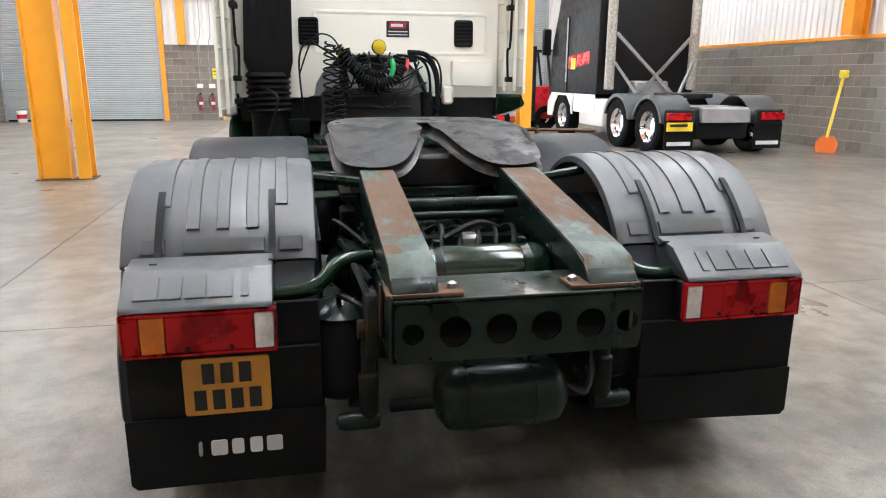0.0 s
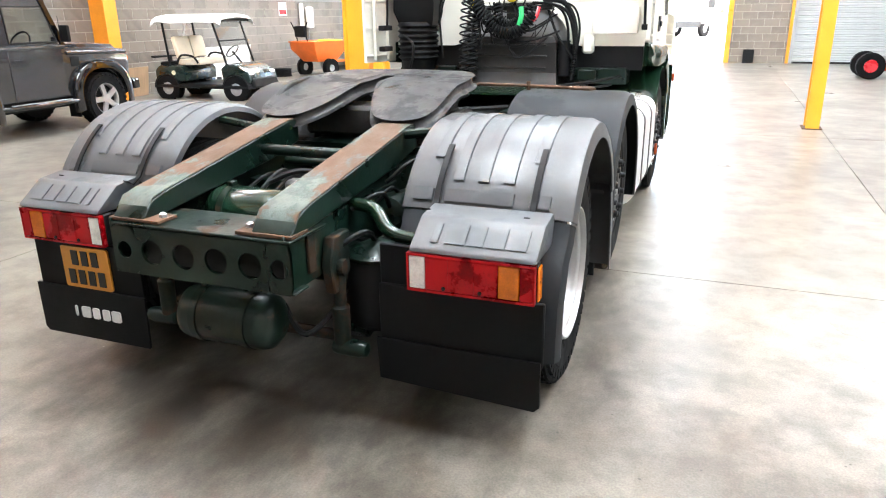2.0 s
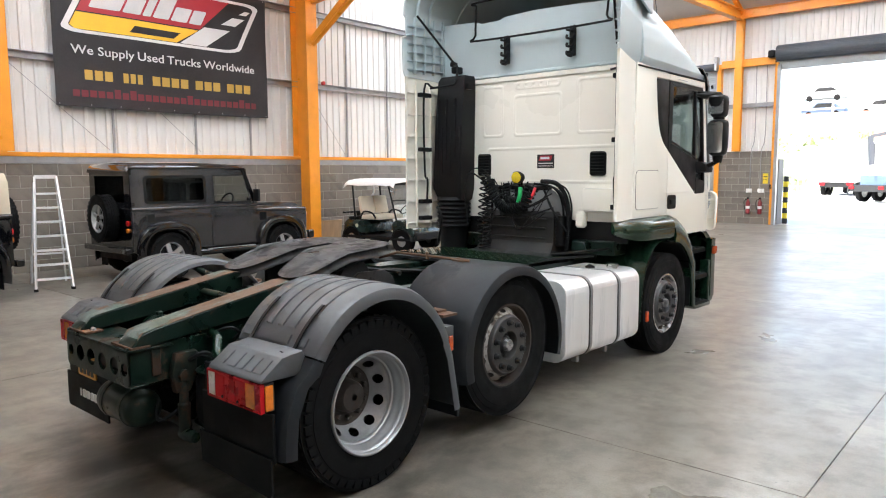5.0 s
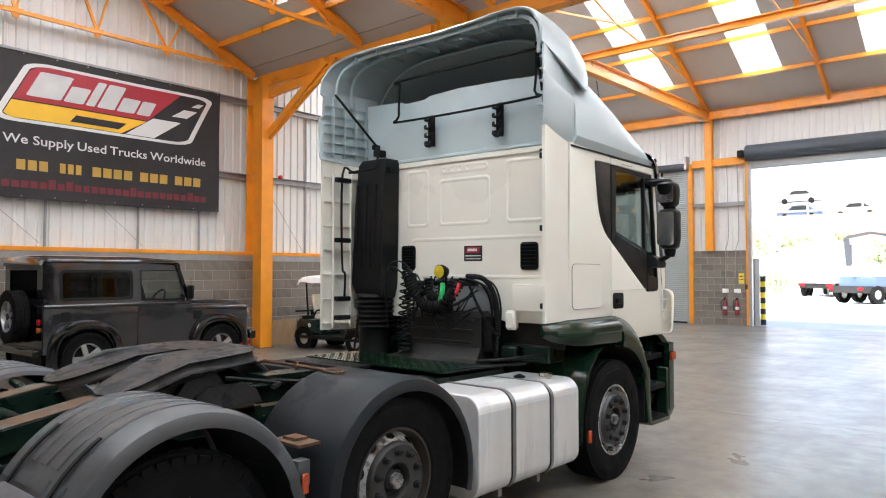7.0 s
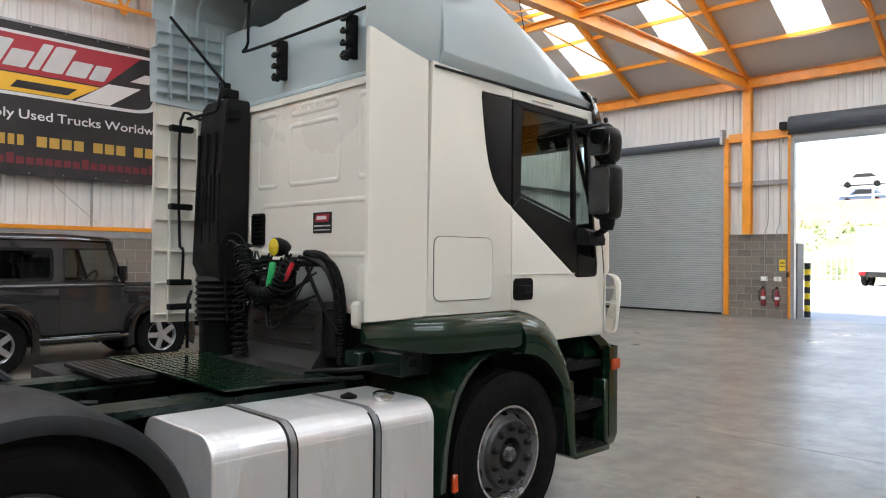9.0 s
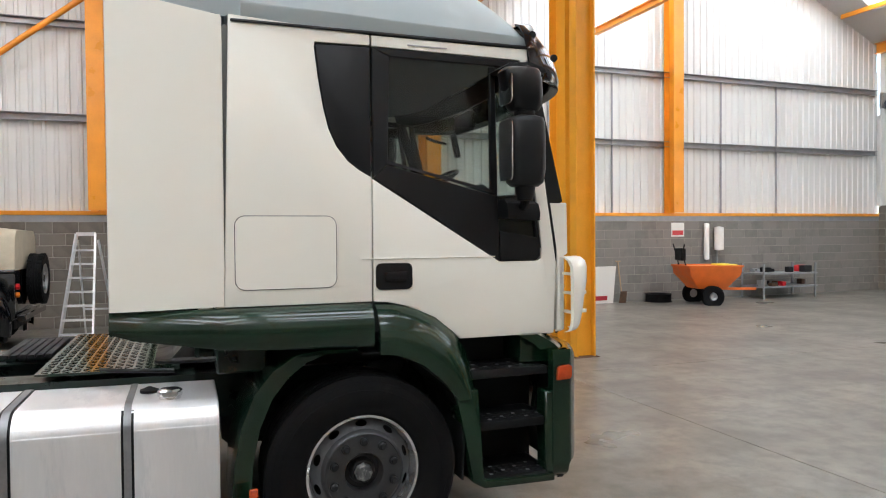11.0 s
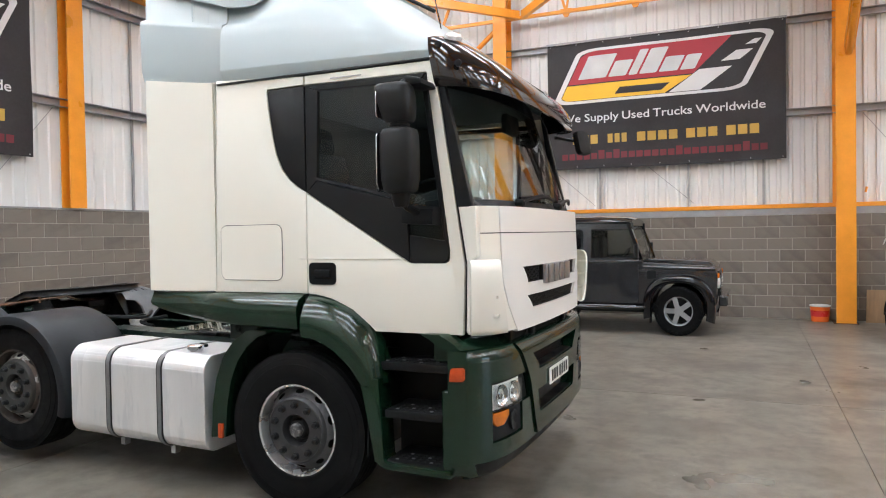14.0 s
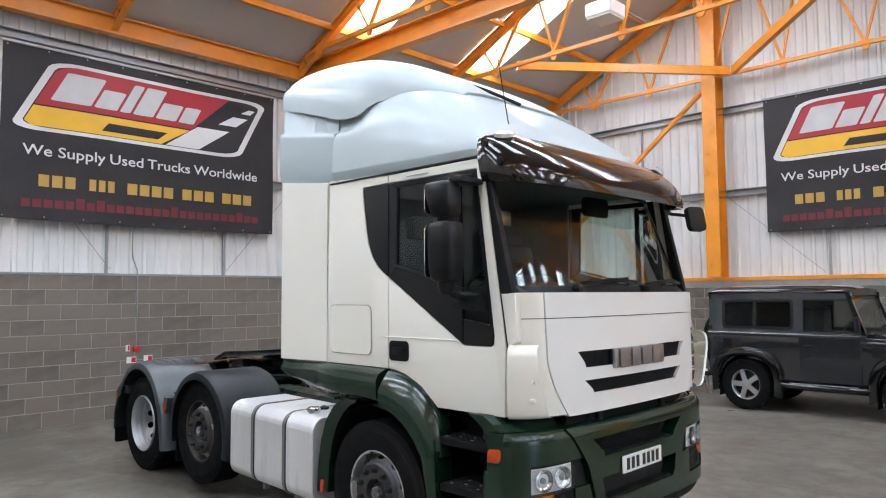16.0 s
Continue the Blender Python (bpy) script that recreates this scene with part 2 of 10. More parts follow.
BAN_RED = mat("red_banner_print", (0.38, 0.02, 0.035), 0.5, vary=0.08, scale=2, bump=0.05)
BAN_DIM = mat("dull_dark_red_print", (0.14, 0.012, 0.02), 0.5, vary=0.1, scale=2, bump=0.05)
BAN_YEL = mat("yellow_banner_print", (0.80, 0.47, 0.03), 0.5, vary=0.1, scale=2, bump=0.05)
BAN_GREY = mat("silver_grey_banner_print", (0.56, 0.56, 0.56), 0.5, vary=0.12, scale=2, bump=0.05)
BAN_WHITE = mat("white_banner_print", (0.66, 0.66, 0.66), 0.5, vary=0.06, scale=2, bump=0.05)
BAN_GOLD = mat("gold_banner_print", (0.45, 0.28, 0.05), 0.5, vary=0.06, scale=2, bump=0.05)
SUV_GREY = mat("metallic_dark_grey_car_paint", (0.036, 0.036, 0.0405), 0.24, metal=0.45, vary=0.05, scale=2, bump=0.0, coat=1.0, rvary=0.03)
BLACKPAINT = mat("gloss_black_car_paint", (0.004, 0.004, 0.005), 0.10, vary=0.1, bump=0.0, coat=0.9, rvary=0.03)
CART_GREEN = mat("dark_green_cart_shell", (0.0066, 0.0193, 0.0165), 0.25, vary=0.1, bump=0.0, coat=0.6)
BEIGE = mat("beige_vinyl_seat", (0.62, 0.55, 0.43), 0.55, vary=0.08, scale=6, bump=0.1)
COVER = mat("white_canvas_roof_cover", (0.78, 0.77, 0.75), 0.75, vary=0.05, scale=5, bump=0.3)
CANVAS = mat("tan_canvas_hood", (0.45, 0.39, 0.29), 0.85, vary=0.1, scale=6, bump=0.2)
DULLRED = mat("dull_red_paint", (0.22, 0.018, 0.022), 0.45, vary=0.15, bump=0.05)
FARBLACK = mat("dull_black_cab_paint", (0.009, 0.008, 0.0095), 0.42, vary=0.15, bump=0.02, spec=0.25)
PIPE = mat("pale_perforated_steel", (0.42, 0.40, 0.35), 0.5, metal=0.3, vary=0.45, scale=22, fine=60, bump=0.6)
RED = mat("red_gloss_paint", (0.55, 0.015, 0.025), 0.3, vary=0.08, bump=0.02, coat=0.4)
ORANGE_P = mat("orange_hopper_paint", (0.72, 0.15, 0.02), 0.4, vary=0.12, scale=4, bump=0.08)
WOOD = mat("plywood_board", (0.42, 0.28, 0.16), 0.7, vary=0.15, scale=3, fine=30, bump=0.2, stretch=(1, 6, 1))
GREEN_P = mat("bright_green_plastic", (0.02, 0.42, 0.12), 0.4, vary=0.05, bump=0.0)
YEL_P = mat("yellow_plastic", (0.75, 0.55, 0.03), 0.45, vary=0.08, bump=0.05)
TARMAC = mat("pale_yard_concrete", (0.55, 0.55, 0.535), 0.9, vary=0.1, scale=0.6, fine=20, bump=0.3)
BANK = mat("dry_grass_bank", (0.15, 0.17, 0.10), 0.95, vary=0.45, scale=0.5, fine=6, bump=0.8)
BANK_R = mat("rust_red_hoarding", (0.40, 0.19, 0.14), 0.9, vary=0.25, scale=0.7, fine=8, bump=0.4)
CRANEGREY = mat("dark_crane_paint", (0.02, 0.024, 0.032), 0.5, vary=0.15, bump=0.05)
SKYBLUE = mat("blue_lorry_paint", (0.06, 0.095, 0.16), 0.4, vary=0.08, bump=0.0)


def floor_material():
    m = mat("power_floated_concrete", (0.178, 0.161, 0.136), 0.29, vary=0.12, scale=2.4, fine=45, bump=0.03, rvary=0.07, spec=0.45)
    nt = m.node_tree
    N, K = nt.nodes, nt.links
    b = N["Principled BSDF"]
    ground_tone = N.new("ShaderNodeRGB")
    ground_tone.outputs[0].default_value = (0.258, 0.236, 0.197, 1)
    base = ground_tone.outputs[0]
    K.remove(b.inputs["Normal"].links[0])
    tc = N.new("ShaderNodeTexCoord")
    wash = N.new("ShaderNodeTexNoise")
    wash.inputs["Scale"].default_value, wash.inputs["Detail"].default_value = 0.9, 5
    K.new(tc.outputs["Object"], wash.inputs["Vector"])
    sheen = N.new("ShaderNodeMapRange")
    sheen.inputs["To Min"].default_value, sheen.inputs["To Max"].default_value = 0.20, 0.44
    K.new(wash.outputs["Fac"], sheen.inputs[0]), K.new(sheen.outputs[0], b.inputs["Roughness"])
    run, tracks = N.new("ShaderNodeMapping"), N.new("ShaderNodeTexNoise")
    run.inputs["Rotation"].default_value, run.inputs["Scale"].default_value = (0, 0, radians(-12)), (2.6, 0.35, 1)
    tracks.inputs["Scale"].default_value, tracks.inputs["Detail"].default_value = 1.2, 3
    K.new(tc.outputs["Object"], run.inputs[0]), K.new(run.outputs[0], tracks.inputs["Vector"])
    mo = N.new("ShaderNodeTexNoise")
    mo.inputs["Scale"].default_value, mo.inputs["Detail"].default_value, mo.inputs["Roughness"].default_value = 4.0, 6, 0.66
    K.new(tc.outputs["Object"], mo.inputs["Vector"])
    # oil and tyre dirt where the tractor stands, and its shade painted in
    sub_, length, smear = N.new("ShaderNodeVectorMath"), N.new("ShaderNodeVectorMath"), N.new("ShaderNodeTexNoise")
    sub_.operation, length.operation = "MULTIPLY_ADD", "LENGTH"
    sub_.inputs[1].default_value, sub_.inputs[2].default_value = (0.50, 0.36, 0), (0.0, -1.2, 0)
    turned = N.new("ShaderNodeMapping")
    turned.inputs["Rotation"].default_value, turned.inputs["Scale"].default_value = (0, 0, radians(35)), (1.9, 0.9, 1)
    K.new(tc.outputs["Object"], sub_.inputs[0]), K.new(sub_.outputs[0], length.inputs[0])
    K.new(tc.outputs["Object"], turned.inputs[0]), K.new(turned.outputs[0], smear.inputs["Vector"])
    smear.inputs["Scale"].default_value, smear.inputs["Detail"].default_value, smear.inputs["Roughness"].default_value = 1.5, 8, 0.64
    oil_shade = N.new("ShaderNodeMath")
    oil_shade.operation = "SUBTRACT"
    K.new(smear.outputs["Fac"], oil_shade.inputs[0])
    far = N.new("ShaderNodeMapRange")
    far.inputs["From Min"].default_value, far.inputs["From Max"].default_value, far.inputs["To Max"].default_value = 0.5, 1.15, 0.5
    K.new(length.outputs["Value"], far.inputs[0]), K.new(far.outputs[0], oil_shade.inputs[1])
    patch = N.new("ShaderNodeTexNoise")
    patch.inputs["Scale"].default_value, patch.inputs["Detail"].default_value, patch.inputs["Roughness"].default_value = 1.7, 8, 0.7
    K.new(tc.outputs["Object"], patch.inputs["Vector"])
    spot, reach, near_, soil = N.new("ShaderNodeVectorMath"), N.new("ShaderNodeVectorMath"), N.new("ShaderNodeMapRange"), N.new("ShaderNodeMath")
    spot.operation, reach.operation, soil.operation = "MULTIPLY_ADD", "LENGTH", "SUBTRACT"
    spot.inputs[1].default_value, spot.inputs[2].default_value = (0.34, 0.45, 0), (-0.85, -0.55, 0)
    K.new(tc.outputs["Object"], spot.inputs[0]), K.new(spot.outputs[0], reach.inputs[0])
    near_.inputs["From Min"].default_value, near_.inputs["From Max"].default_value, near_.inputs["To Max"].default_value = 0.2, 1.2, 0.45
    K.new(reach.outputs["Value"], near_.inputs[0])
    K.new(patch.outputs["Fac"], soil.inputs[0]), K.new(near_.outputs[0], soil.inputs[1])
    out = base
    for source, lo, hi, tint, amount in ((soil.outputs[0], 0.20, 0.56, (0.062, 0.053, 0.041), 0.75), (patch.outputs["Fac"], 0.53, 0.68, (0.085, 0.074, 0.058), 0.6), (patch.outputs["Fac"], 0.46, 0.32, (0.27, 0.25, 0.215), 0.5), (mo.outputs["Fac"], 0.36, 0.72, (0.088, 0.079, 0.064), 0.8), (tracks.outputs["Fac"], 0.40, 0.75, (0.078, 0.069, 0.055), 0.38), (wash.outputs["Fac"], 0.25, 0.85, (0.10, 0.09, 0.074), 0.7), (oil_shade.outputs[0], 0.25, 0.62, (0.032, 0.026, 0.019), 0.88)):
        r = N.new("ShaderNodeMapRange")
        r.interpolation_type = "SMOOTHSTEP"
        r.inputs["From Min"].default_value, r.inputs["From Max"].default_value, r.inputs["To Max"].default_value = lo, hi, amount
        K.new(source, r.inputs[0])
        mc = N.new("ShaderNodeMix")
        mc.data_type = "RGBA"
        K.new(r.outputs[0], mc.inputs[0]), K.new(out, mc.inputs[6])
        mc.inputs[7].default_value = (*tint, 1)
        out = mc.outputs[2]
    sp = N.new("ShaderNodeTexVoronoi")
    sp.inputs["Scale"].default_value = 2.3
    K.new(tc.outputs["Object"], sp.inputs["Vector"])
    r = N.new("ShaderNodeValToRGB")
    r.color_ramp.elements[0].position, r.color_ramp.elements[1].position = 0.010, 0.02
    r.color_ramp.elements[0].color, r.color_ramp.elements[1].color = (0.6, 0.6, 0.6, 1), (0, 0, 0, 1)
    K.new(sp.outputs["Distance"], r.inputs[0])
    mc = N.new("ShaderNodeMix")
    mc.data_type = "RGBA"
    K.new(r.outputs[0], mc.inputs[0]), K.new(out, mc.inputs[6])
    mc.inputs[7].default_value = (0.05, 0.045, 0.04, 1)
    out = mc.outputs[2]
    for scale_, size, tint in ((7.0, 0.032, (0.045, 0.04, 0.034)), (3.1, 0.014, (0.42, 0.41, 0.39))):
        chip = N.new("ShaderNodeTexVoronoi")
        chip.inputs["Scale"].default_value, chip.inputs["Randomness"].default_value = scale_, 1.0
        K.new(tc.outputs["Object"], chip.inputs["Vector"])
        near = N.new("ShaderNodeMapRange")
        near.inputs["From Min"].default_value, near.inputs["From Max"].default_value = size, size * 1.6
        near.inputs["To Min"].default_value, near.inputs["To Max"].default_value = 0.7, 0.0
        K.new(chip.outputs["Distance"], near.inputs[0])
        mc = N.new("ShaderNodeMix")
        mc.data_type = "RGBA"
        K.new(near.outputs[0], mc.inputs[0]), K.new(out, mc.inputs[6])
        mc.inputs[7].default_value = (*tint, 1)
        out = mc.outputs[2]
    grit, gain, mul = N.new("ShaderNodeTexNoise"), N.new("ShaderNodeMapRange"), N.new("ShaderNodeMix")
    grit.inputs["Scale"].default_value, grit.inputs["Detail"].default_value = 110, 2
    gain.inputs["From Min"].default_value, gain.inputs["From Max"].default_value, gain.inputs["To Min"].default_value, gain.inputs["To Max"].default_value = 0.3, 0.7, 0.82, 1.17
    K.new(tc.outputs["Object"], grit.inputs["Vector"]), K.new(grit.outputs["Fac"], gain.inputs[0])
    mul.data_type, mul.blend_type = "RGBA", "MULTIPLY"
    mul.inputs[0].default_value = 1.0
    K.new(out, mul.inputs[6]), K.new(gain.outputs[0], mul.inputs[7])
    relief = N.new("ShaderNodeBump")
    relief.inputs["Strength"].default_value, relief.inputs["Distance"].default_value = 0.06, 0.002
    K.new(grit.outputs["Fac"], relief.inputs["Height"]), K.new(relief.outputs[0], b.inputs["Normal"])
    K.new(mul.outputs[2], b.inputs["Base Color"])
    return m


def frosted(name, colour):
    """A translucent roof sheet that scatters the sky's light."""
    m = bpy.data.materials.new(name)
    m.use_nodes = True
    N, K = m.node_tree.nodes, m.node_tree.links
    tl, df, mix = N.new("ShaderNodeBsdfTranslucent"), N.new("ShaderNodeBsdfDiffuse"), N.new("ShaderNodeMixShader")
    tl.inputs[0].default_value = df.inputs[0].default_value = (*colour, 1)
    mix.inputs[0].default_value = 0.25
    K.new(tl.outputs[0], mix.inputs[1]), K.new(df.outputs[0], mix.inputs[2]), K.new(mix.outputs[0], N["Material Output"].inputs[0])
    return m


GRP = frosted("translucent_roof_sheet", (0.86, 0.89, 0.92))
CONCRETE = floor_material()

# ---- building helpers ----
ORIGIN = {}


def thing(name, at, label, category, group="", kind=""):
    """An empty at the base of a thing, that carries its parts."""
    ob = new(name)
    ob.empty_display_size = 0.1
    ob.location = at
    ORIGIN[ob.name] = Vector(at)
    return tagged(ob, label, category, group, kind)


def finish(name, bm, material, sharp=38):
    bm.normal_update()
    lim = radians(sharp)
    for f in bm.faces:
        f.smooth = True
    for e in bm.edges:
        e.smooth = len(e.link_faces) == 2 and e.calc_face_angle(0) < lim
    me = bpy.data.meshes.new(name)
    bm.to_mesh(me)
    bm.free()
    me.materials.append(material)
    return me


def part(name, bm, material, parent, label="", sharp=38):
    """Links a bmesh, made in world coordinates, as one mesh under a thing or a part."""
    o = ORIGIN[parent.name]
    bmesh.ops.translate(bm, vec=-o, verts=bm.verts)
    ob = new(name, finish(name, bm, material, sharp))
    ob.parent = parent
    ORIGIN[ob.name] = o
    return tagged(ob, label)


def solid(name, bm, material, label, category, group="", kind="", sharp=38, at=None):
    """A thing that is one single mesh."""
    o = Vector(at) if at else Vector((0, 0, 0))
    bmesh.ops.translate(bm, vec=-o, verts=bm.verts)
    ob = new(name, finish(name, bm, material, sharp))
    ob.location = o
    ORIGIN[ob.name] = o
    return tagged(ob, label, category, group, kind)


def B(*boxes, bevel=0.0, seg=1):
    """A bmesh of boxes (x0, x1, y0, y1, z0, z1)."""
    bm = bmesh.new()
    for x0, x1, y0, y1, z0, z1 in boxes:
        v = [bm.verts.new((x, y, z)) for x in (x0, x1) for y in (y0, y1) for z in (z0, z1)]
        for q in ((0, 1, 3, 2), (4, 6, 7, 5), (0, 4, 5, 1), (2, 3, 7, 6), (0, 2, 6, 4), (1, 5, 7, 3)):
            bm.faces.new([v[i] for i in q])
    bmesh.ops.recalc_face_normals(bm, faces=bm.faces)
    if bevel:
        bmesh.ops.bevel(bm, geom=list(bm.edges), offset=bevel, segments=seg, profile=0.6, affect="EDGES", clamp_overlap=True)
    return bm


def add(bm, other):
    """Joins other into bm."""
    me = bpy.data.meshes.new("tmp")
    other.to_mesh(me)
    other.free()
    bm.from_mesh(me)
    bpy.data.meshes.remove(me)
    return bm


def moved(bm, m):
    bmesh.ops.transform(bm, matrix=m, verts=bm.verts)
    return bm


def prism(points, axis, a, b, bevel=0.0, seg=2):
    """A flat outline drawn on the two other axes, pulled along axis from a to b."""
    bm = bmesh.new()
    put = {"x": lambda p, c: (c, p[0], p[1]), "y": lambda p, c: (p[0], c, p[1]), "z": lambda p, c: (p[0], p[1], c)}[axis]
    lo, hi = [bm.verts.new(put(p, a)) for p in points], [bm.verts.new(put(p, b)) for p in points]
    n = len(points)
    bm.faces.new(lo), bm.faces.new(hi[::-1])
    for i in range(n):
        bm.faces.new((lo[i], hi[i], hi[(i + 1) % n], lo[(i + 1) % n]))
    bmesh.ops.recalc_face_normals(bm, faces=bm.faces)
    if bevel:
        bmesh.ops.bevel(bm, geom=list(bm.edges), offset=bevel, segments=seg, profile=0.6, affect="EDGES", clamp_overlap=True)
    return bm


def rounded(x0, x1, y0, y1, r, n=5):
    """Outline of a rectangle with round corners."""
    out = []
    for cx, cy, s in ((x1 - r, y1 - r, 0), (x0 + r, y1 - r, 90), (x0 + r, y0 + r, 180), (x1 - r, y0 + r, 270)):
        for i in range(n + 1):
            a = radians(s + 90 * i / n)
            out.append((cx + r * math.cos(a), cy + r * math.sin(a)))
    return out


def loft(rings, closed=True, cap=True):
    """A skin over rings of equally many points."""
    bm = bmesh.new()
    vs = [[bm.verts.new(p) for p in r] for r in rings]
    n = len(rings[0])
    for a, b in zip(vs, vs[1:]):
        for i in range(n if closed else n - 1):
            j = (i + 1) % n
            bm.faces.new((a[i], a[j], b[j], b[i]))
    if cap and closed:
        bm.faces.new(vs[0][::-1]), bm.faces.new(vs[-1])
    bmesh.ops.recalc_face_normals(bm, faces=bm.faces)
    return bm


def shell(bm, t):
    """Gives an open skin a thickness."""
    bmesh.ops.solidify(bm, geom=list(bm.faces), thickness=t)
    return bm


def tube(points, r, n=8, closed=False):
    """A round pipe along points."""
    pts = [Vector(p) for p in points]
    rings = []
    up = None
    for i, p in enumerate(pts):
        if closed:
            d = pts[(i + 1) % len(pts)] - pts[i - 1]
        else:
            d = pts[min(i + 1, len(pts) - 1)] - pts[max(i - 1, 0)]
        d.normalize()
        if up is None:
            up = d.orthogonal()
        side = up - d * up.dot(d)
        if side.length < 1e-5:
            side = d.orthogonal()
        side.normalize()
        up = side
        w = d.cross(side)
        rings.append([p + r * (side * math.cos(2 * math.pi * k / n) + w * math.sin(2 * math.pi * k / n)) for k in range(n)])
    if closed:
        rings.append(rings[0])
    return loft(rings, True, not closed)


def bend(points, steps=6):
    """A smooth line through points."""
    p = [Vector(q) for q in points]
    out = []
    for i in range(len(p) - 1):
        a, b, c, d = p[max(i - 1, 0)], p[i], p[i + 1], p[min(i + 2, len(p) - 1)]
        for k in range(steps):
            t = k / steps
            out.append(0.5 * (2 * b + (c - a) * t + (2 * a - 5 * b + 4 * c - d) * t * t + (3 * b - 3 * c + d - a) * t ** 3))
    out.append(p[-1])
    return out


def coil(points, radius, turns, r, per=10):
    """A coiled hose along a line of points."""
    line = bend(points, 12)
    n = turns * per
    out = []
    for i in range(n + 1):
        f = i / n * (len(line) - 1)
        k = min(int(f), len(line) - 2)
        p = line[k].lerp(line[k + 1], f - k)
        d = (line[k + 1] - line[k]).normalized()
        s = d.orthogonal().normalized()
        w = d.cross(s)
        a = 2 * math.pi * i / per
        out.append(p + radius * (s * math.cos(a) + w * math.sin(a)))
    return tube(out, r, 5)


def lathe(profile, axis="x", at=(0, 0, 0), n=32):
    """Turns a profile of (along, radius) round an axis."""
    rings = []
    for a, r in profile:
        ring = []
        for k in range(n):
            c, s = r * math.cos(2 * math.pi * k / n), r * math.sin(2 * math.pi * k / n)
            ring.append(Vector(at) + Vector({"x": (a, c, s), "y": (c, a, s), "z": (c, s, a)}[axis]))
        rings.append(ring)
    return loft(rings)


def ibeam(p0, p1, depth, width, tf=0.018, tw=0.012, up=(0, 0, 1)):
    """A rolled steel I section from p0 to p1; depth lies along up."""
    a, b = Vector(p0), Vector(p1)
    d = (b - a).normalized()
    u = Vector(up)
    u = (u - d * u.dot(d)).normalized()
    s = d.cross(u)
    h, w, t, f = depth / 2, width / 2, tw / 2, tf
    o = [(-w, -h), (w, -h), (w, -h + f), (t, -h + f), (t, h - f), (w, h - f), (w, h), (-w, h), (-w, h - f), (-t, h - f), (-t, -h + f), (-w, -h + f)]
    return loft([[q + s * x + u * y for x, y in o] for q in (a, b)])


def bar(p0, p1, w, h, up=(0, 0, 1)):
    a, b = Vector(p0), Vector(p1)
    d = (b - a).normalized()
    u = Vector(up)
    u = (u - d * u.dot(d)).normalized()
    s = d.cross(u)
    return loft([[q + s * x * w / 2 + u * y * h / 2 for x, y in ((-1, -1), (1, -1), (1, 1), (-1, 1))] for q in (a, b)])


def text_width(text, size, bold=0.0):
    """How wide a line is in the built-in font."""
    cu = bpy.data.curves.new("text", "FONT")
    cu.body, cu.size, cu.offset = text, size, bold
    tmp = bpy.data.objects.new("text", cu)
    scene.collection.objects.link(tmp)
    bpy.context.view_layer.update()
    w = tmp.dimensions.x
    bpy.data.objects.remove(tmp)
    return w


def letters(text, size, m, material, parent, name="lettering", depth=0.002, bold=0.0, shear=0.0, width=1.0, label=""):
    """Raised lettering in the built-in font, centred on the pose m; it faces m's +z."""
    cu = bpy.data.curves.new("text", "FONT")
    cu.body, cu.size, cu.extrude, cu.offset, cu.shear = text, size, depth, bold, shear
    cu.align_x, cu.align_y, cu.resolution_u = "CENTER", "CENTER", 3
    tmp = bpy.data.objects.new("text", cu)
    scene.collection.objects.link(tmp)
    bpy.context.view_layer.update()
    me = bpy.data.meshes.new_from_object(tmp.evaluated_get(bpy.context.evaluated_depsgraph_get()))
    bpy.data.objects.remove(tmp)
    bm = bmesh.new()
    bm.from_mesh(me)
    bpy.data.meshes.remove(me)
    moved(bm, m @ Matrix.Diagonal((width, 1, 1, 1)))
    return part(name, bm, material, parent, label, sharp=20)

# ---- the hall: plan ----
XB, XR, YA, YF = -10.2, 10.8, -0.6, 25.3          # faces of the four walls
YV, ZV, SLOPE = 11.35, 6.45, 0.45                 # roof valley between the two bays
Y1, Y2 = 5.4, 18.3                                # ridges
ZA, ZF = 6.33, 7.2                                # eaves
DOOR0, DOOR1, DOORZ = -3.05, 1.72, 5.1            # open vehicle door
SH = ((-9.85, -5.1), (3.7, 8.3))                  # closed roller shutters


def roof_z(y):
    if y < Y1:
        return ZA + (y - YA) * (ZV + (YV - Y1) * SLOPE - ZA) / (Y1 - YA)
    if y < YV:
        return ZV + (YV - y) * SLOPE
    top = ZV + (Y2 - YV) * 0.575
    return ZV + (y - YV) * 0.575 if y < Y2 else top + (y - Y2) * (ZF - top) / (YF - Y2)


# skylights: x of each strip's middle, y from, y to
SKY = [(x, y0, y1) for x in (-6.93, -3.65, -0.35, 2.95, 6.25, 9.55) for y0, y1 in ((0.6, 4.6), (6.2, 9.9))]
SKY += [(x, y0, y1) for x in (-8.8, -5.5, -2.19, 1.1, 4.4, 7.7) for y0, y1 in ((12.9, 17.2), (19.4, 24.0))]
SKYW = 0.55
for sx, s0, s1 in SKY:
    ym, dy = (s0 + s1) / 2, s1 - s0
    rise = roof_z(s1) - roof_z(s0)
    sky_lamp(sx, ym, roof_z(ym) + 0.05, 2 * SKYW - 0.06, math.hypot(dy, rise) - 0.08, math.degrees(math.atan2(rise, dy)), 25 if ym < 5 else 23 if ym < 11 else 33)

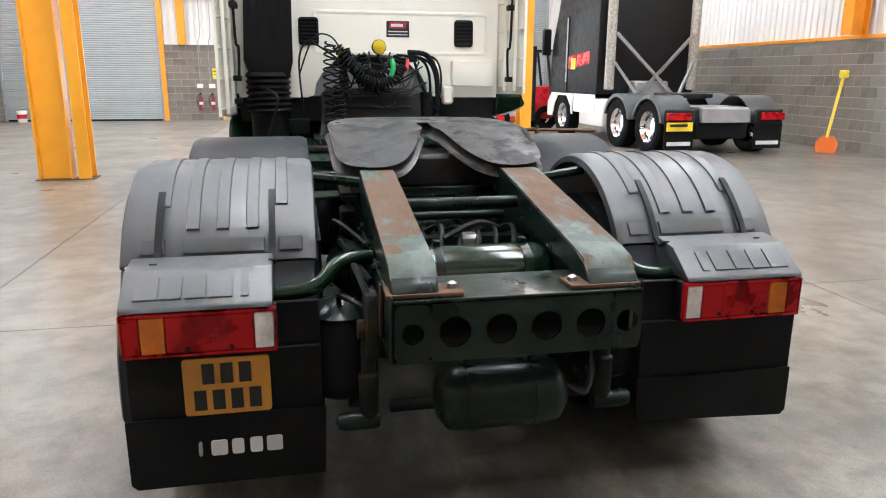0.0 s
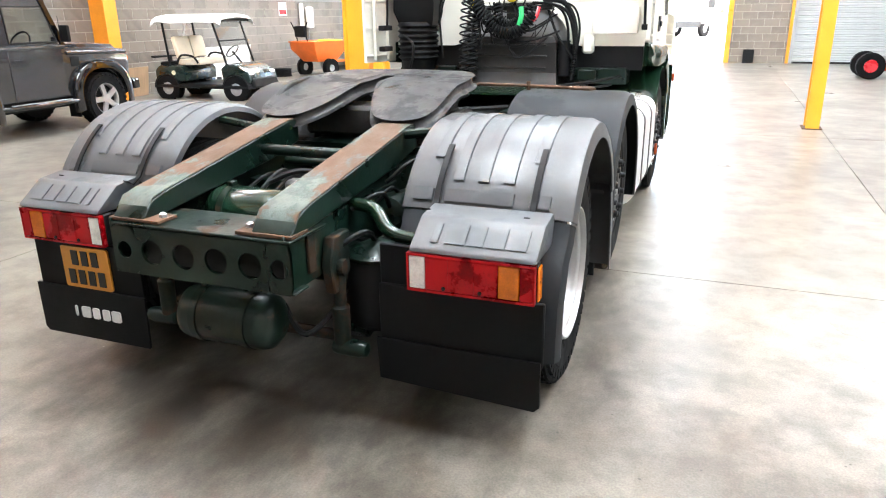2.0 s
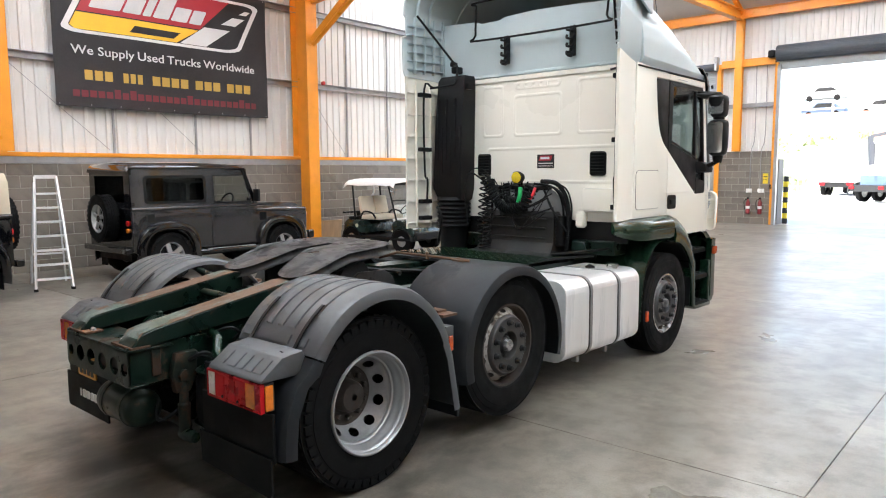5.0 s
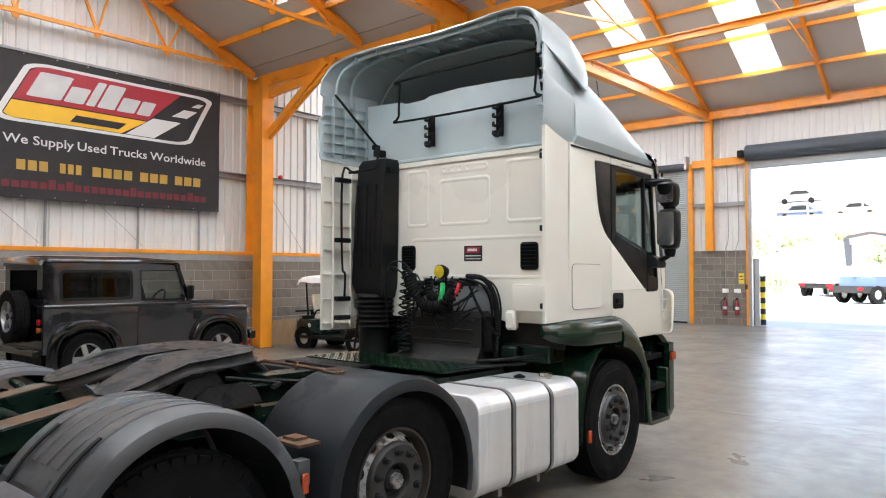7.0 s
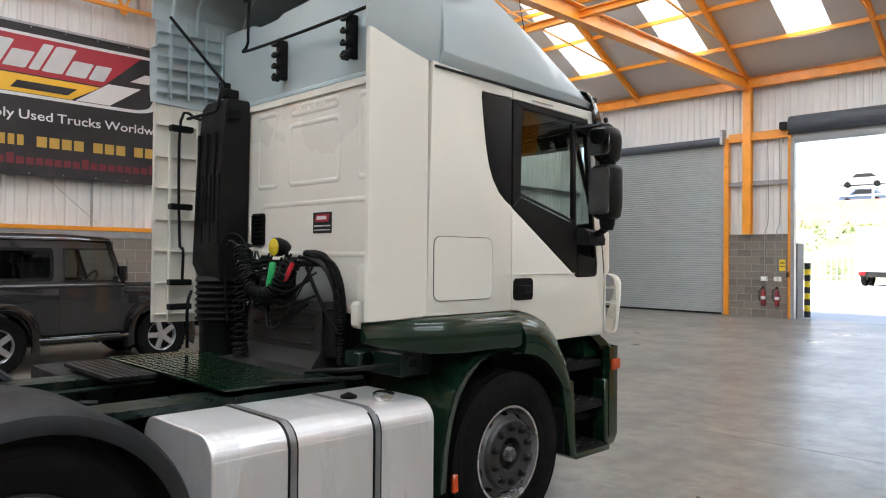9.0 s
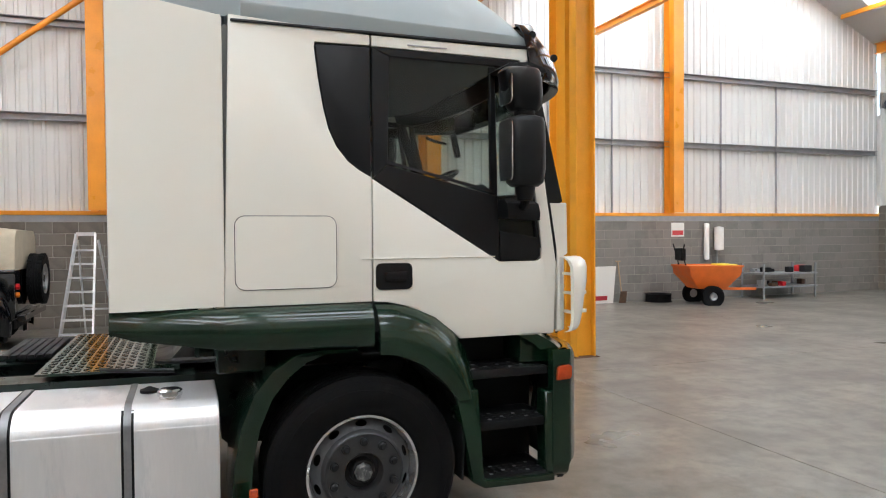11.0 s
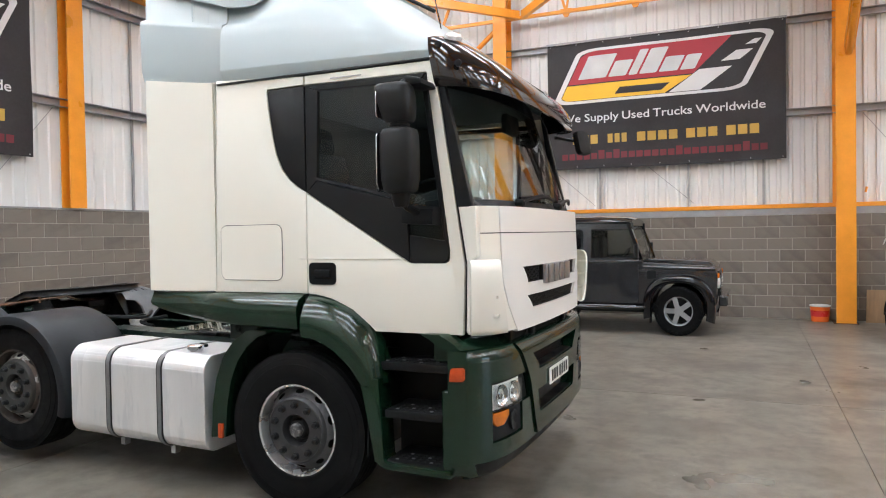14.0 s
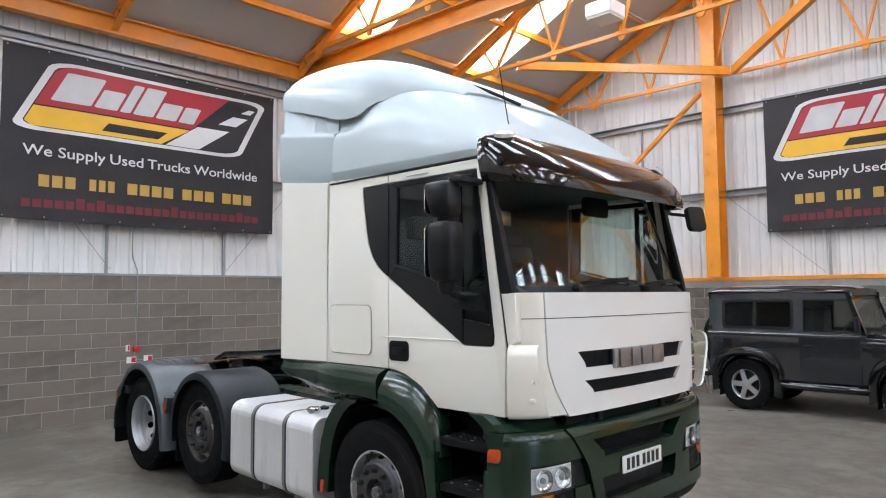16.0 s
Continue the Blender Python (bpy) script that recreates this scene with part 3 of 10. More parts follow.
# ---- floor: slabs between saw-cut joints, and the yard outside ----
ground = solid("ground", B((-60, 60, YF + 0.21, 140, -0.2, -0.012), (-60, XB - 0.3, -40, YF + 0.21, -0.2, -0.012), (XR + 0.3, 60, -40, YF + 0.21, -0.2, -0.012), (XB - 0.3, XR + 0.3, -40, YA - 0.3, -0.2, -0.012)), TARMAC, "pale sunlit concrete yard outside the hall", "ground", kind="structure")
floor = solid("floor", B((XB - 0.3, XR + 0.3, YA - 0.3, YF + 0.21, -0.2, -0.012)), MORTAR, "worn grey power-floated concrete floor with saw-cut joints", "floor", kind="structure")
jx, jy = [XB - 0.3, -8.85, -2.85, 3.15, 9.15, XR + 0.3], [YA - 0.3, 4.45, 10.45, 16.45, 22.45, YF + 0.21]
for x0, x1 in zip(jx, jx[1:]):
    for y0, y1 in zip(jy, jy[1:]):
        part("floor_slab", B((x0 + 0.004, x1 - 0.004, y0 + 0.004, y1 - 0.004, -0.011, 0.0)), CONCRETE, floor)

# ---- block walls with sheet cladding above ----
BW, BH, JT = 0.44, 0.2245, 0.012
BLOCKMESH = {}


def block_mesh(w, along):
    key = (round(w, 3), along)
    if key not in BLOCKMESH:
        h, d = (BH - JT) / 2, 0.012
        box = (-w / 2, w / 2, -d, d, -h, h) if along == "x" else (-d, d, -w / 2, w / 2, -h, h)
        BLOCKMESH[key] = finish("block", B(box, bevel=0.0035), BLOCK, 30)
    return BLOCKMESH[key]


def lay_blocks(wall, along, face, a0, a1, z1, sign, near):
    """Blocks on a wall's face; those within near are single pieces, the rest one joined sheet."""
    rest = bmesh.new()
    for c in range(int(round(z1 / BH))):
        z = c * BH + BH / 2
        s = a0 - (BW / 2 if c % 2 else 0)
        while s < a1 - 0.02:
            lo, hi = max(s, a0), min(s + BW, a1)
            s += BW
            if hi - lo < 0.06:
                continue
            w, mid = hi - lo - JT, (lo + hi) / 2
            jitter = 0.0015 * math.sin(mid * 37 + z * 91)
            at = (mid, face + sign * jitter, z) if along == "x" else (face + sign * jitter, mid, z)
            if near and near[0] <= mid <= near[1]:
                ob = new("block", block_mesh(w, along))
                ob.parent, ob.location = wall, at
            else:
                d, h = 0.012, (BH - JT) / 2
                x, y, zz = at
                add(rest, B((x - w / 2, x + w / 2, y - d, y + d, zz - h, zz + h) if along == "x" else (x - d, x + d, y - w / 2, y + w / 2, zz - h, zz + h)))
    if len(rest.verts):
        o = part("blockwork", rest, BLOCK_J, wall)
        tagged(o, kind="stuff")
    else:
        rest.free()


def cladding(along, face, a0, a1, z0, top, sign, thick=0.03):
    """Trapezoid-profiled sheet between z0 and top(a)."""
    pts, a = [], a0
    while a < a1:
        for da, off in ((0, 0), (0.12, 0), (0.14, 0.028), (0.19, 0.028), (0.21, 0.0)):
            if a + da <= a1:
                pts.append((a + da, off))
        a += 0.21
    pts.append((a1, 0))
    rows = []
    for a, off in pts:
        q = face + sign * off
        rows.append([(a, q, z0), (a, q, top(a))] if along == "x" else [(q, a, z0), (q, a, top(a))])
    return loft(rows, closed=False)


LOW_B, LOW_A = 2.02, 2.245
wall_west = solid("wall_west", B((XB - 0.32, XB + 0.008, YA - 0.3, YF + 0.2, 0, LOW_B)), MORTAR, "grey concrete block wall under white sheet cladding", "wall", kind="structure")
wall_south = solid("wall_south", B((XB + 0.008, XR + 0.3, YA - 0.32, YA + 0.008, 0, LOW_A)), MORTAR, "grey concrete block wall under white sheet cladding", "wall", kind="structure")
wall_east = solid("wall_east", B((XR - 0.008, XR + 0.32, YA + 0.008, YF + 0.2, 0, LOW_A)), MORTAR, "grey concrete block wall under white sheet cladding", "wall", kind="structure")
_piers = [(XB + 0.008, SH[0][0]), (SH[0][1], DOOR0), (DOOR1, SH[1][0]), (SH[1][1], XR - 0.008)]
wall_north = solid("wall_north", B(*[(a, b, YF - 0.008, YF + 0.2, 0, 2.47) for a, b in _piers]), MORTAR, "grey concrete block piers between vehicle doors", "wall", kind="structure")
part("cladding", cladding("y", XB - 0.16, YA - 0.1, YF + 0.1, LOW_B, lambda y: roof_z(min(max(y, YA), YF)) + 0.1, 1), CLAD, wall_west, "white profiled steel sheet", 50)
part("cladding", cladding("x", YA - 0.16, XB - 0.1, XR + 0.1, LOW_A, lambda x: ZA + 0.15, 1), CLAD, wall_south, "white profiled steel sheet", 50)
part("cladding", cladding("y", XR + 0.16, YA - 0.1, YF + 0.1, LOW_A, lambda y: roof_z(min(max(y, YA), YF)) + 0.1, -1), CLAD, wall_east, "white profiled steel sheet", 50)
part("cladding", cladding("x", YF + 0.16, XB - 0.1, XR + 0.1, 5.15, lambda x: ZF + 0.15, -1), CLAD, wall_north, "white profiled steel sheet", 50)
for a, b in _piers:
    part("cladding", cladding("x", YF + 0.16, a - (0.25 if a < XB + 0.1 else 0), b + (0.25 if b > XR - 0.1 else 0), 2.47, lambda x: 5.15, -1), CLAD, wall_north, sharp=50)
# unseen sheets added behind the cladding to stop light leaking in
for w, bm in ((wall_west, B((XB - 0.3, XB - 0.19, YA - 0.2, YF + 0.2, LOW_B, 6.4))), (wall_east, B((XR + 0.19, XR + 0.3, YA - 0.2, YF + 0.2, LOW_A, 6.4))), (wall_south, B((XB, XR, YA - 0.3, YA - 0.19, LOW_A, 6.4)))):
    part("outer_sheet", bm, CLAD, w)

# rails, flashings and sills on the walls
def trim(name, bm, material, label, category="rail"):
    return solid(name, bm, material, label, category, kind="structure")


trim("trim_sill", B((XB - 0.15, XB + 0.03, YA, YF, LOW_B + 0.13, LOW_B + 0.21), bevel=0.006), ORANGE, "orange steel sill rail over the block wall")
trim("trim_flashing", B((XB - 0.15, XB + 0.015, YA, YF, LOW_B + 0.002, LOW_B + 0.128)), GALV, "grey flashing strip on top of the blocks", "flashing")
trim("trim_sill", B((XR - 0.03, XR + 0.15, YA, YF, LOW_A + 0.06, LOW_A + 0.138), bevel=0.006), ORANGE, "orange steel sill rail over the block wall")
trim("trim_flashing", B((XR - 0.015, XR + 0.15, YA, YF, LOW_A + 0.002, LOW_A + 0.058)), GALV, "grey flashing strip on top of the blocks", "flashing")
trim("trim_flashing", B((XB, XR, YA - 0.15, YA + 0.015, LOW_A + 0.002, LOW_A + 0.03)), GALV, "thin grey flashing on top of the blocks", "flashing")
for z in (4.0, 5.78):
    trim("trim_girt", B((XB - 0.128, XB - 0.03, YA, YF, z - 0.07, z - 0.06), (XB - 0.128, XB - 0.118, YA, YF, z - 0.06, z + 0.06), (XB - 0.128, XB - 0.03, YA, YF, z + 0.06, z + 0.07)), GALV, "galvanised steel side rail on the cladding")
    trim("trim_girt", B((XB, XR, YA - 0.128, YA - 0.03, z - 0.07, z - 0.06), (XB, XR, YA - 0.128, YA - 0.118, z - 0.06, z + 0.06), (XB, XR, YA - 0.128, YA - 0.03, z + 0.06, z + 0.07)), GALV, "galvanised steel side rail on the cladding")
    trim("trim_girt", B((XR + 0.03, XR + 0.128, YA, YF, z - 0.07, z + 0.07)), GALV, "galvanised steel side rail on the cladding")
for y in (1.0, 2.8, 6.7, 8.5, 9.9, 12.9, 14.4, 16.2, 19.6, 21.5):
    trim("trim_stay", B((XB - 0.125, XB - 0.09, y - 0.02, y + 0.02, LOW_B + 0.212, 5.708)), GALV, "thin galvanised upright tie between side rails", "stay")
for x in (-8.1, -6.2, -4.6, -1.65, 0.35, 2.3):
    trim("trim_stay", B((x - 0.02, x + 0.02, YA - 0.125, YA - 0.09, LOW_A + 0.032, 5.708)), GALV, "thin galvanised upright tie between side rails", "stay")
for p, q in (((XB - 0.1, 8.6, 2.3), (XB - 0.1, 6.8, 3.9)), ((XB - 0.1, 4.8, 3.9), (XB - 0.1, 6.6, 2.3)), ((XB - 0.1, 11.6, 3.9), (XB - 0.1, 12.8, 2.3)), ((-1.7, YA - 0.1, 2.35), (-3.0, YA - 0.1, 3.9)), ((0.3, YA - 0.1, 2.35), (1.5, YA - 0.1, 3.9))):
    trim("trim_wire", tube((p, q), 0.006, 5), GALV, "thin diagonal tie wire across the cladding", "wire")

# ---- steel frame ----
def column(x, y, z1, depth, width, along, material=ORANGE, plate=True, label="orange painted steel column on a base plate", z0=0.012):
    c = thing("steel_column", (x, y, 0), label, "column", "steel columns", kind="structure")
    part("shaft", ibeam((x, y, z0), (x, y, z1), depth, width, 0.022, 0.014, up=(1, 0, 0) if along == "x" else (0, 1, 0)), material, c)
    if plate:
        hx, hy = (depth / 2 + 0.04, width / 2 + 0.04) if along == "x" else (width / 2 + 0.04, depth / 2 + 0.04)
        part("base_plate", B((x - hx, x + hx, y - hy, y + hy, 0, 0.012)), RUST, c, "rusty base plate")
    return c


for y in (4.6, 17.9):
    column(XB + 0.12, y, roof_z(y) - 0.1, 0.4, 0.3, "x", plate=False, z0=LOW_B + 0.212)
column(XB + 0.24, 11.25, ZV - 0.1, 0.62, 0.32, "x")
column(XB + 0.16, YA + 0.2, 6.2, 0.3, 0.3, "x", plate=False, z0=LOW_B + 0.212)
for x in (-3.3, 3.3):
    column(x, YA - 0.02, 6.1, 0.22, 0.3, "y", plate=False, z0=LOW_A + 0.032)
column(-4.2, 11.3, ZV, 0.46, 0.22, "x", YELLOW)
column(-3.8, 11.36, ZV, 0.3, 0.18, "y", YELLOW)
column(3.03, 11.35, ZV, 0.3, 0.18, "y", YELLOW)
column(-4.3, YF - 0.13, 6.88, 0.2, 0.24, "y", plate=False, z0=2.472)
column(3.0, YF - 0.13, 6.88, 0.2, 0.24, "y", plate=False, z0=2.472)
for y in (6.45, 13.1, 19.75):
    column(XR - 0.12, y, roof_z(y) - 0.1, 0.4, 0.3, "x", plate=False, z0=LOW_A + 0.14)
# door posts and head rails of the far wall
for a, b in ((SH[0][1] + 0.06, DOOR0 - 0.02), (DOOR1 + 0.02, SH[1][0] - 0.06)):
    trim("trim_post", B((a, a + 0.14, YF - 0.1, YF + 0.1, 0.001, 5.45), bevel=0.004), ORANGE, "orange steel door post", "post")
    trim("trim_post", B((b - 0.09, b, YF - 0.1, YF + 0.1, 0.001, 5.35), bevel=0.004), ORANGE, "orange steel door post", "post")
    trim("trim_post", B((b + 0.002, b + 0.1, YF - 0.16, YF + 0.02, 0.001, 5.25)), GALV, "galvanised shutter guide", "post")
    trim("trim_head", B((a + 0.142, b - 0.092, YF - 0.09, YF + 0.06, 5.3, 5.55), bevel=0.004), ORANGE, "orange steel head rail between door posts")
    trim("trim_girt", B((a + 0.142, b - 0.092, YF + 0.0, YF + 0.1, 3.95, 4.08)), GALV, "galvanised steel side rail")


def beam(p0, p1, d, w, label="orange painted steel beam", mat_=ORANGE):
    return solid("steel_beam", ibeam(p0, p1, d, w), mat_, label, "beam", "roof steelwork", kind="structure")


beam((XB, YA + 0.12, ZA - 0.13), (XR, YA + 0.12, ZA - 0.13), 0.3, 0.2, "orange eaves beam along the wall")
beam((XB, YF - 0.12, 7.03), (XR, YF - 0.12, 7.03), 0.3, 0.2, "orange eaves beam along the wall")
beam((-3.3, YA + 0.22, 6.3), (-3.78, YV - 0.13, 6.32), 0.34, 0.2, "long orange tie beam across the near bay")
beam((3.3, YA + 0.22, 6.3), (3.03, YV - 0.13, 6.32), 0.34, 0.2, "long orange tie beam across the near bay")
for x0, x1 in ((XB + 0.1, -4.25), (-4.0, 2.88), (3.14, XR - 0.1)):
    beam((x0, 15.6, 6.63), (x1, 15.6, 6.63), 0.16, 0.12, "slim orange cross beam between the tie beams")
beam((XB, YV, ZV - 0.12), (XR, YV, ZV - 0.12), 0.42, 0.24, "orange valley beam between the two roof bays")
beam((-4.3, YF - 0.22, 6.98), (-3.85, YV + 0.1, 6.45), 0.34, 0.22, "long orange tie beam across the far bay")
beam((3.0, YF - 0.22, 6.98), (3.03, YV + 0.1, 6.45), 0.34, 0.22, "long orange tie beam across the far bay")
solid("steel_beam", B((XB, XR, YV - 0.3, YV + 0.3, ZV + 0.12, ZV + 0.3)), GALV, "grey valley gutter over the beam", "gutter", kind="structure")
for p, q in (((-9.88, 5.05, 6.5), (-6.45, 2.2, 6.5)), ((-9.88, 5.15, 6.5), (-6.45, 8.1, 6.5)), ((XB + 0.3, 11.3, 5.9), (-4.6, 11.3, 6.35))):
    solid("steel_brace", bar(p, q, 0.1, 0.17), ORANGE, "orange flat steel corner brace", "brace", "roof steelwork", kind="structure")
for p, q, r in (((XB + 0.2, YA + 0.35, 2.35), (XB + 0.2, 4.45, 6.25), 0.055), ((XB + 0.55, 11.3, 4.9), (-7.3, 11.3, 6.3), 0.06), ((XB + 0.2, 11.6, 2.4), (XB + 0.2, 11.62, 2.5), 0.02)):
    solid("steel_brace", tube((p, q), r, 12), ORANGE, "orange tubular diagonal brace", "brace", "roof steelwork", kind="structure")
solid("steel_brace", bar((XB + 0.6, 11.3, 5.0), (-7.6, 11.3, 6.3), 0.16, 0.16), ORANGE, "orange haunch brace under the valley beam", "brace", "roof steelwork", kind="structure")


def truss(x, y0, y1, ridge, chord_z):
    t = thing("roof_truss", (x, (y0 + y1) / 2, chord_z), "orange lattice roof truss with slim tie", "truss", "roof trusses", kind="structure")
    zt = lambda y: roof_z(y) - 0.16
    for a, b in ((y0, ridge), (ridge, y1)):
        part("rafter", ibeam((x, a, zt(a)), (x, b, zt(b)), 0.2, 0.11), ORANGE, t)
    part("tie", bar((x, y0 + 0.1, chord_z), (x, y1 - 0.1, chord_z), 0.07, 0.07), ORANGE, t)
    n = 8
    for i in range(n):
        ya = y0 + (y1 - y0) * (i + 0.5) / n
        yb = y0 + (y1 - y0) * (i + (1 if i < n // 2 else 0)) / n
        part("web", bar((x, ya, chord_z), (x, yb, zt(yb)), 0.05, 0.05), ORANGE, t)
        yc = y0 + (y1 - y0) * (i + (0.25 if i < n // 2 else 0.75)) / n
        if zt(yc) - chord_z > 0.5:
            part("web", bar((x, ya, chord_z), (x, yc, zt(yc)), 0.04, 0.04), ORANGE, t)
        part("gusset", prism([(ya - 0.13, chord_z + 0.06), (ya + 0.13, chord_z + 0.06), (ya + 0.04, chord_z - 0.12), (ya - 0.04, chord_z - 0.12)], "x", x - 0.012, x + 0.012), ORANGE, t)
    return t


def light_truss(x, y0, y1, ridge, chord_z):
    """Rafters with a thin raised tie on hangers."""
    t = thing("roof_truss", (x, (y0 + y1) / 2, chord_z), "orange roof truss with thin tie and hangers", "truss", "roof trusses", kind="structure")
    zt = lambda y: roof_z(y) - 0.16
    for a, b in ((y0, ridge), (ridge, y1)):
        part("rafter", ibeam((x, a, zt(a)), (x, b, zt(b)), 0.19, 0.1), ORANGE, t)
    mid = chord_z + 1.15
    part("tie", bar((x, y0 + 1.9, zt(y0 + 1.9) - 0.08), (x, ridge, mid), 0.045, 0.045), ORANGE, t)
    part("tie", bar((x, ridge, mid), (x, y1 - 1.9, zt(y1 - 1.9) - 0.08), 0.045, 0.045), ORANGE, t)
    for y in (ridge - 2.3, ridge, ridge + 2.3):
        zl = mid - abs(y - ridge) / (y1 - 1.9 - ridge) * (mid - zt(y1 - 1.9)) if y >= ridge else mid - abs(y - ridge) / (ridge - y0 - 1.9) * (mid - zt(y0 + 1.9))
        part("hanger", bar((x, y, zl), (x, y, zt(y) - 0.08), 0.04, 0.04), ORANGE, t)
    for sgn in (1, -1):
        part("web", bar((x, ridge, mid), (x, ridge + sgn * 2.3, zt(ridge + sgn * 2.3) - 0.08), 0.04, 0.04), ORANGE, t)
    return t


for x in (XB + 0.12, -6.4, -3.05, 0.4, 3.9, 7.4):
    truss(x, YA + 0.1, YV - 0.2, Y1, 6.5)
for x in (-7.95, -4.3, -0.65, 3.0, 6.65, 10.3):
    light_truss(x, YV + 0.2, YF - 0.1, Y2, 7.15)

# purlins and the lined roof with its skylight openings
_py = [0.6, 1.9, 3.2, 4.7, 6.1, 7.5, 8.9, 10.2, 12.4, 13.9, 15.5, 17.2, 19.4, 20.9, 22.3, 23.8]
for y in _py:
    solid("purlin", B((XB, XR, y - 0.035, y + 0.035, roof_z(y) - 0.13, roof_z(y) - 0.012)), ORANGE, "slim orange purlin under the roof lining", "purlin", "purlins", kind="structure")
ceil = bmesh.new()


def slab(x0, x1, y0, y1):
    add(ceil, loft([[(x, y0, roof_z(y0)), (x, y1, roof_z(y1)), (x, y1, roof_z(y1) + 0.1), (x, y0, roof_z(y0) + 0.1)] for x in (x0, x1)]))


for s0, s1, e0, e1 in ((0.6, 4.6, YA - 0.3, Y1), (6.2, 9.9, Y1, YV), (12.9, 17.2, YV, Y2), (19.4, 24.0, Y2, YF + 0.3)):
    xs = sorted(x for x, a, b in SKY if a == s0)
    slab(XB - 0.3, XR + 0.3, e0, s0), slab(XB - 0.3, XR + 0.3, s1, e1)
    cut = [XB - 0.3] + [v for x in xs for v in (x - SKYW, x + SKYW)] + [XR + 0.3]
    for a, b in zip(cut[::2], cut[1::2]):
        slab(a, b, s0, s1)
solid("ceiling", ceil, ROOFLINE, "grey-white lined sheet roof with skylight openings", "ceiling", kind="structure")
for i, (sx, s0, s1) in enumerate(SKY):
    pane = solid("window_%d" % (i + 1), loft([[(x, s0, roof_z(s0) + 0.1), (x, s1, roof_z(s1) + 0.1), (x, s1, roof_z(s1) + 0.11), (x, s0, roof_z(s0) + 0.11)] for x in (sx - SKYW, sx + SKYW)]), GRP, "white translucent skylight sheet in the roof", "skylight", kind="structure")

# ---- roller shutters ----
def shutter(x0, x1, z1, name):
    s = thing(name, ((x0 + x1) / 2, YF, 0), "closed grey steel roller shutter door", "roller door", kind="structure")
    rows, z = [], 0.02
    while z < z1:
        for dz, off in ((0.0, 0.0), (0.015, 0.016), (0.042, 0.020), (0.066, 0.006)):
            rows.append([(x0, YF - 0.02 - off, z + dz), (x1, YF - 0.02 - off, z + dz)])
        z += 0.07
    part("curtain", loft(rows, closed=False), SHUTTER, s, sharp=60)
    part("bottom_bar", B((x0, x1, YF - 0.06, YF + 0.02, 0.0, 0.06)), PLASTIC, s, "black rubber bottom seal")
    part("roll", lathe([(x0 - 0.05, 0.13), (x1 + 0.05, 0.13)], "x", (0, YF - 0.1, z1 + 0.07), 24), SHUTTER_D, s, "dark curtain roll")
    for x in (x0 - 0.055, x1 - 0.015):
        part("guide", B((x, x + 0.07, YF - 0.075, YF + 0.04, 0.0, z1), bevel=0.004), GALV, s, "galvanised guide rail")
    for x in (x0 - 0.1, x1 + 0.02):
        part("end_plate", B((x, x + 0.08, YF - 0.32, YF - 0.03, z1 - 0.05, z1 + 0.4)), STEEL, s)
    return s


shutter(SH[0][0], SH[0][1], 5.3, "door_1")
shutter(SH[1][0], SH[1][1], 5.3, "door_2")
opened = thing("door_3", ((DOOR0 + DOOR1) / 2, YF, 5.2), "rolled-up dark shutter over the open vehicle door", "roller door", kind="structure")
part("roll", lathe([(DOOR0 - 0.05, 0.25), (DOOR1 + 0.1, 0.25)], "x", (0, YF - 0.12, 5.62), 28), SHUTTER_D, opened)
part("curtain_edge", loft([[(DOOR0, YF - 0.03 - (0.02 if i % 2 else 0), DOORZ + 0.05 * i), (DOOR1, YF - 0.03 - (0.02 if i % 2 else 0), DOORZ + 0.05 * i)] for i in range(8)], closed=False), SHUTTER, opened, "grey slats of the curtain's end", 60)
for k in range(12):
    a_ = radians(100 + 15 * k)
    part("slat_edge", B((DOOR0 - 0.03, DOOR1 + 0.08, YF - 0.12 + 0.252 * math.cos(a_) - 0.008, YF - 0.12 + 0.252 * math.cos(a_) + 0.008, 5.62 + 0.252 * math.sin(a_) - 0.006, 5.62 + 0.252 * math.sin(a_) + 0.006)), SHUTTER_D, opened)
part("motor", B((DOOR0 - 0.3, DOOR0 - 0.1, YF - 0.3, YF - 0.1, 5.5, 5.72), bevel=0.02), PLASTIC, opened, "black shutter motor")

# bricks of the walls come last of the structure
lay_blocks(wall_south, "x", YA, XB, XR, LOW_A, 1, (-10.3, 2.9))
lay_blocks(wall_west, "y", XB, YA, YF, LOW_B, 1, (0.0, 13.6))
lay_blocks(wall_east, "y", XR, YA, YF, LOW_A, -1, (12.4, 19.5))
for a, b in _piers:
    lay_blocks(wall_north, "x", YF, a, b, 2.47, -1, (a, b) if b < 4 else None)

# ---- the tractor unit ----
truck = thing("tractor_unit", (0, 5, 0), "cream-white three-axle truck tractor with dark green skirts, standing on concrete", "truck")
FY, MY, RY, WR = 6.985, 4.30, 2.97, 0.505  # axles; the middle one is lifted off the ground
LIFT = 0.085


def ringpart(profile, at, n=40):
    """A turned skin round the x axis, open at both ends."""
    rings = [[Vector(at) + Vector((a, r * math.cos(2 * math.pi * k / n), r * math.sin(2 * math.pi * k / n))) for k in range(n)] for a, r in profile]
    return loft(rings, True, False)


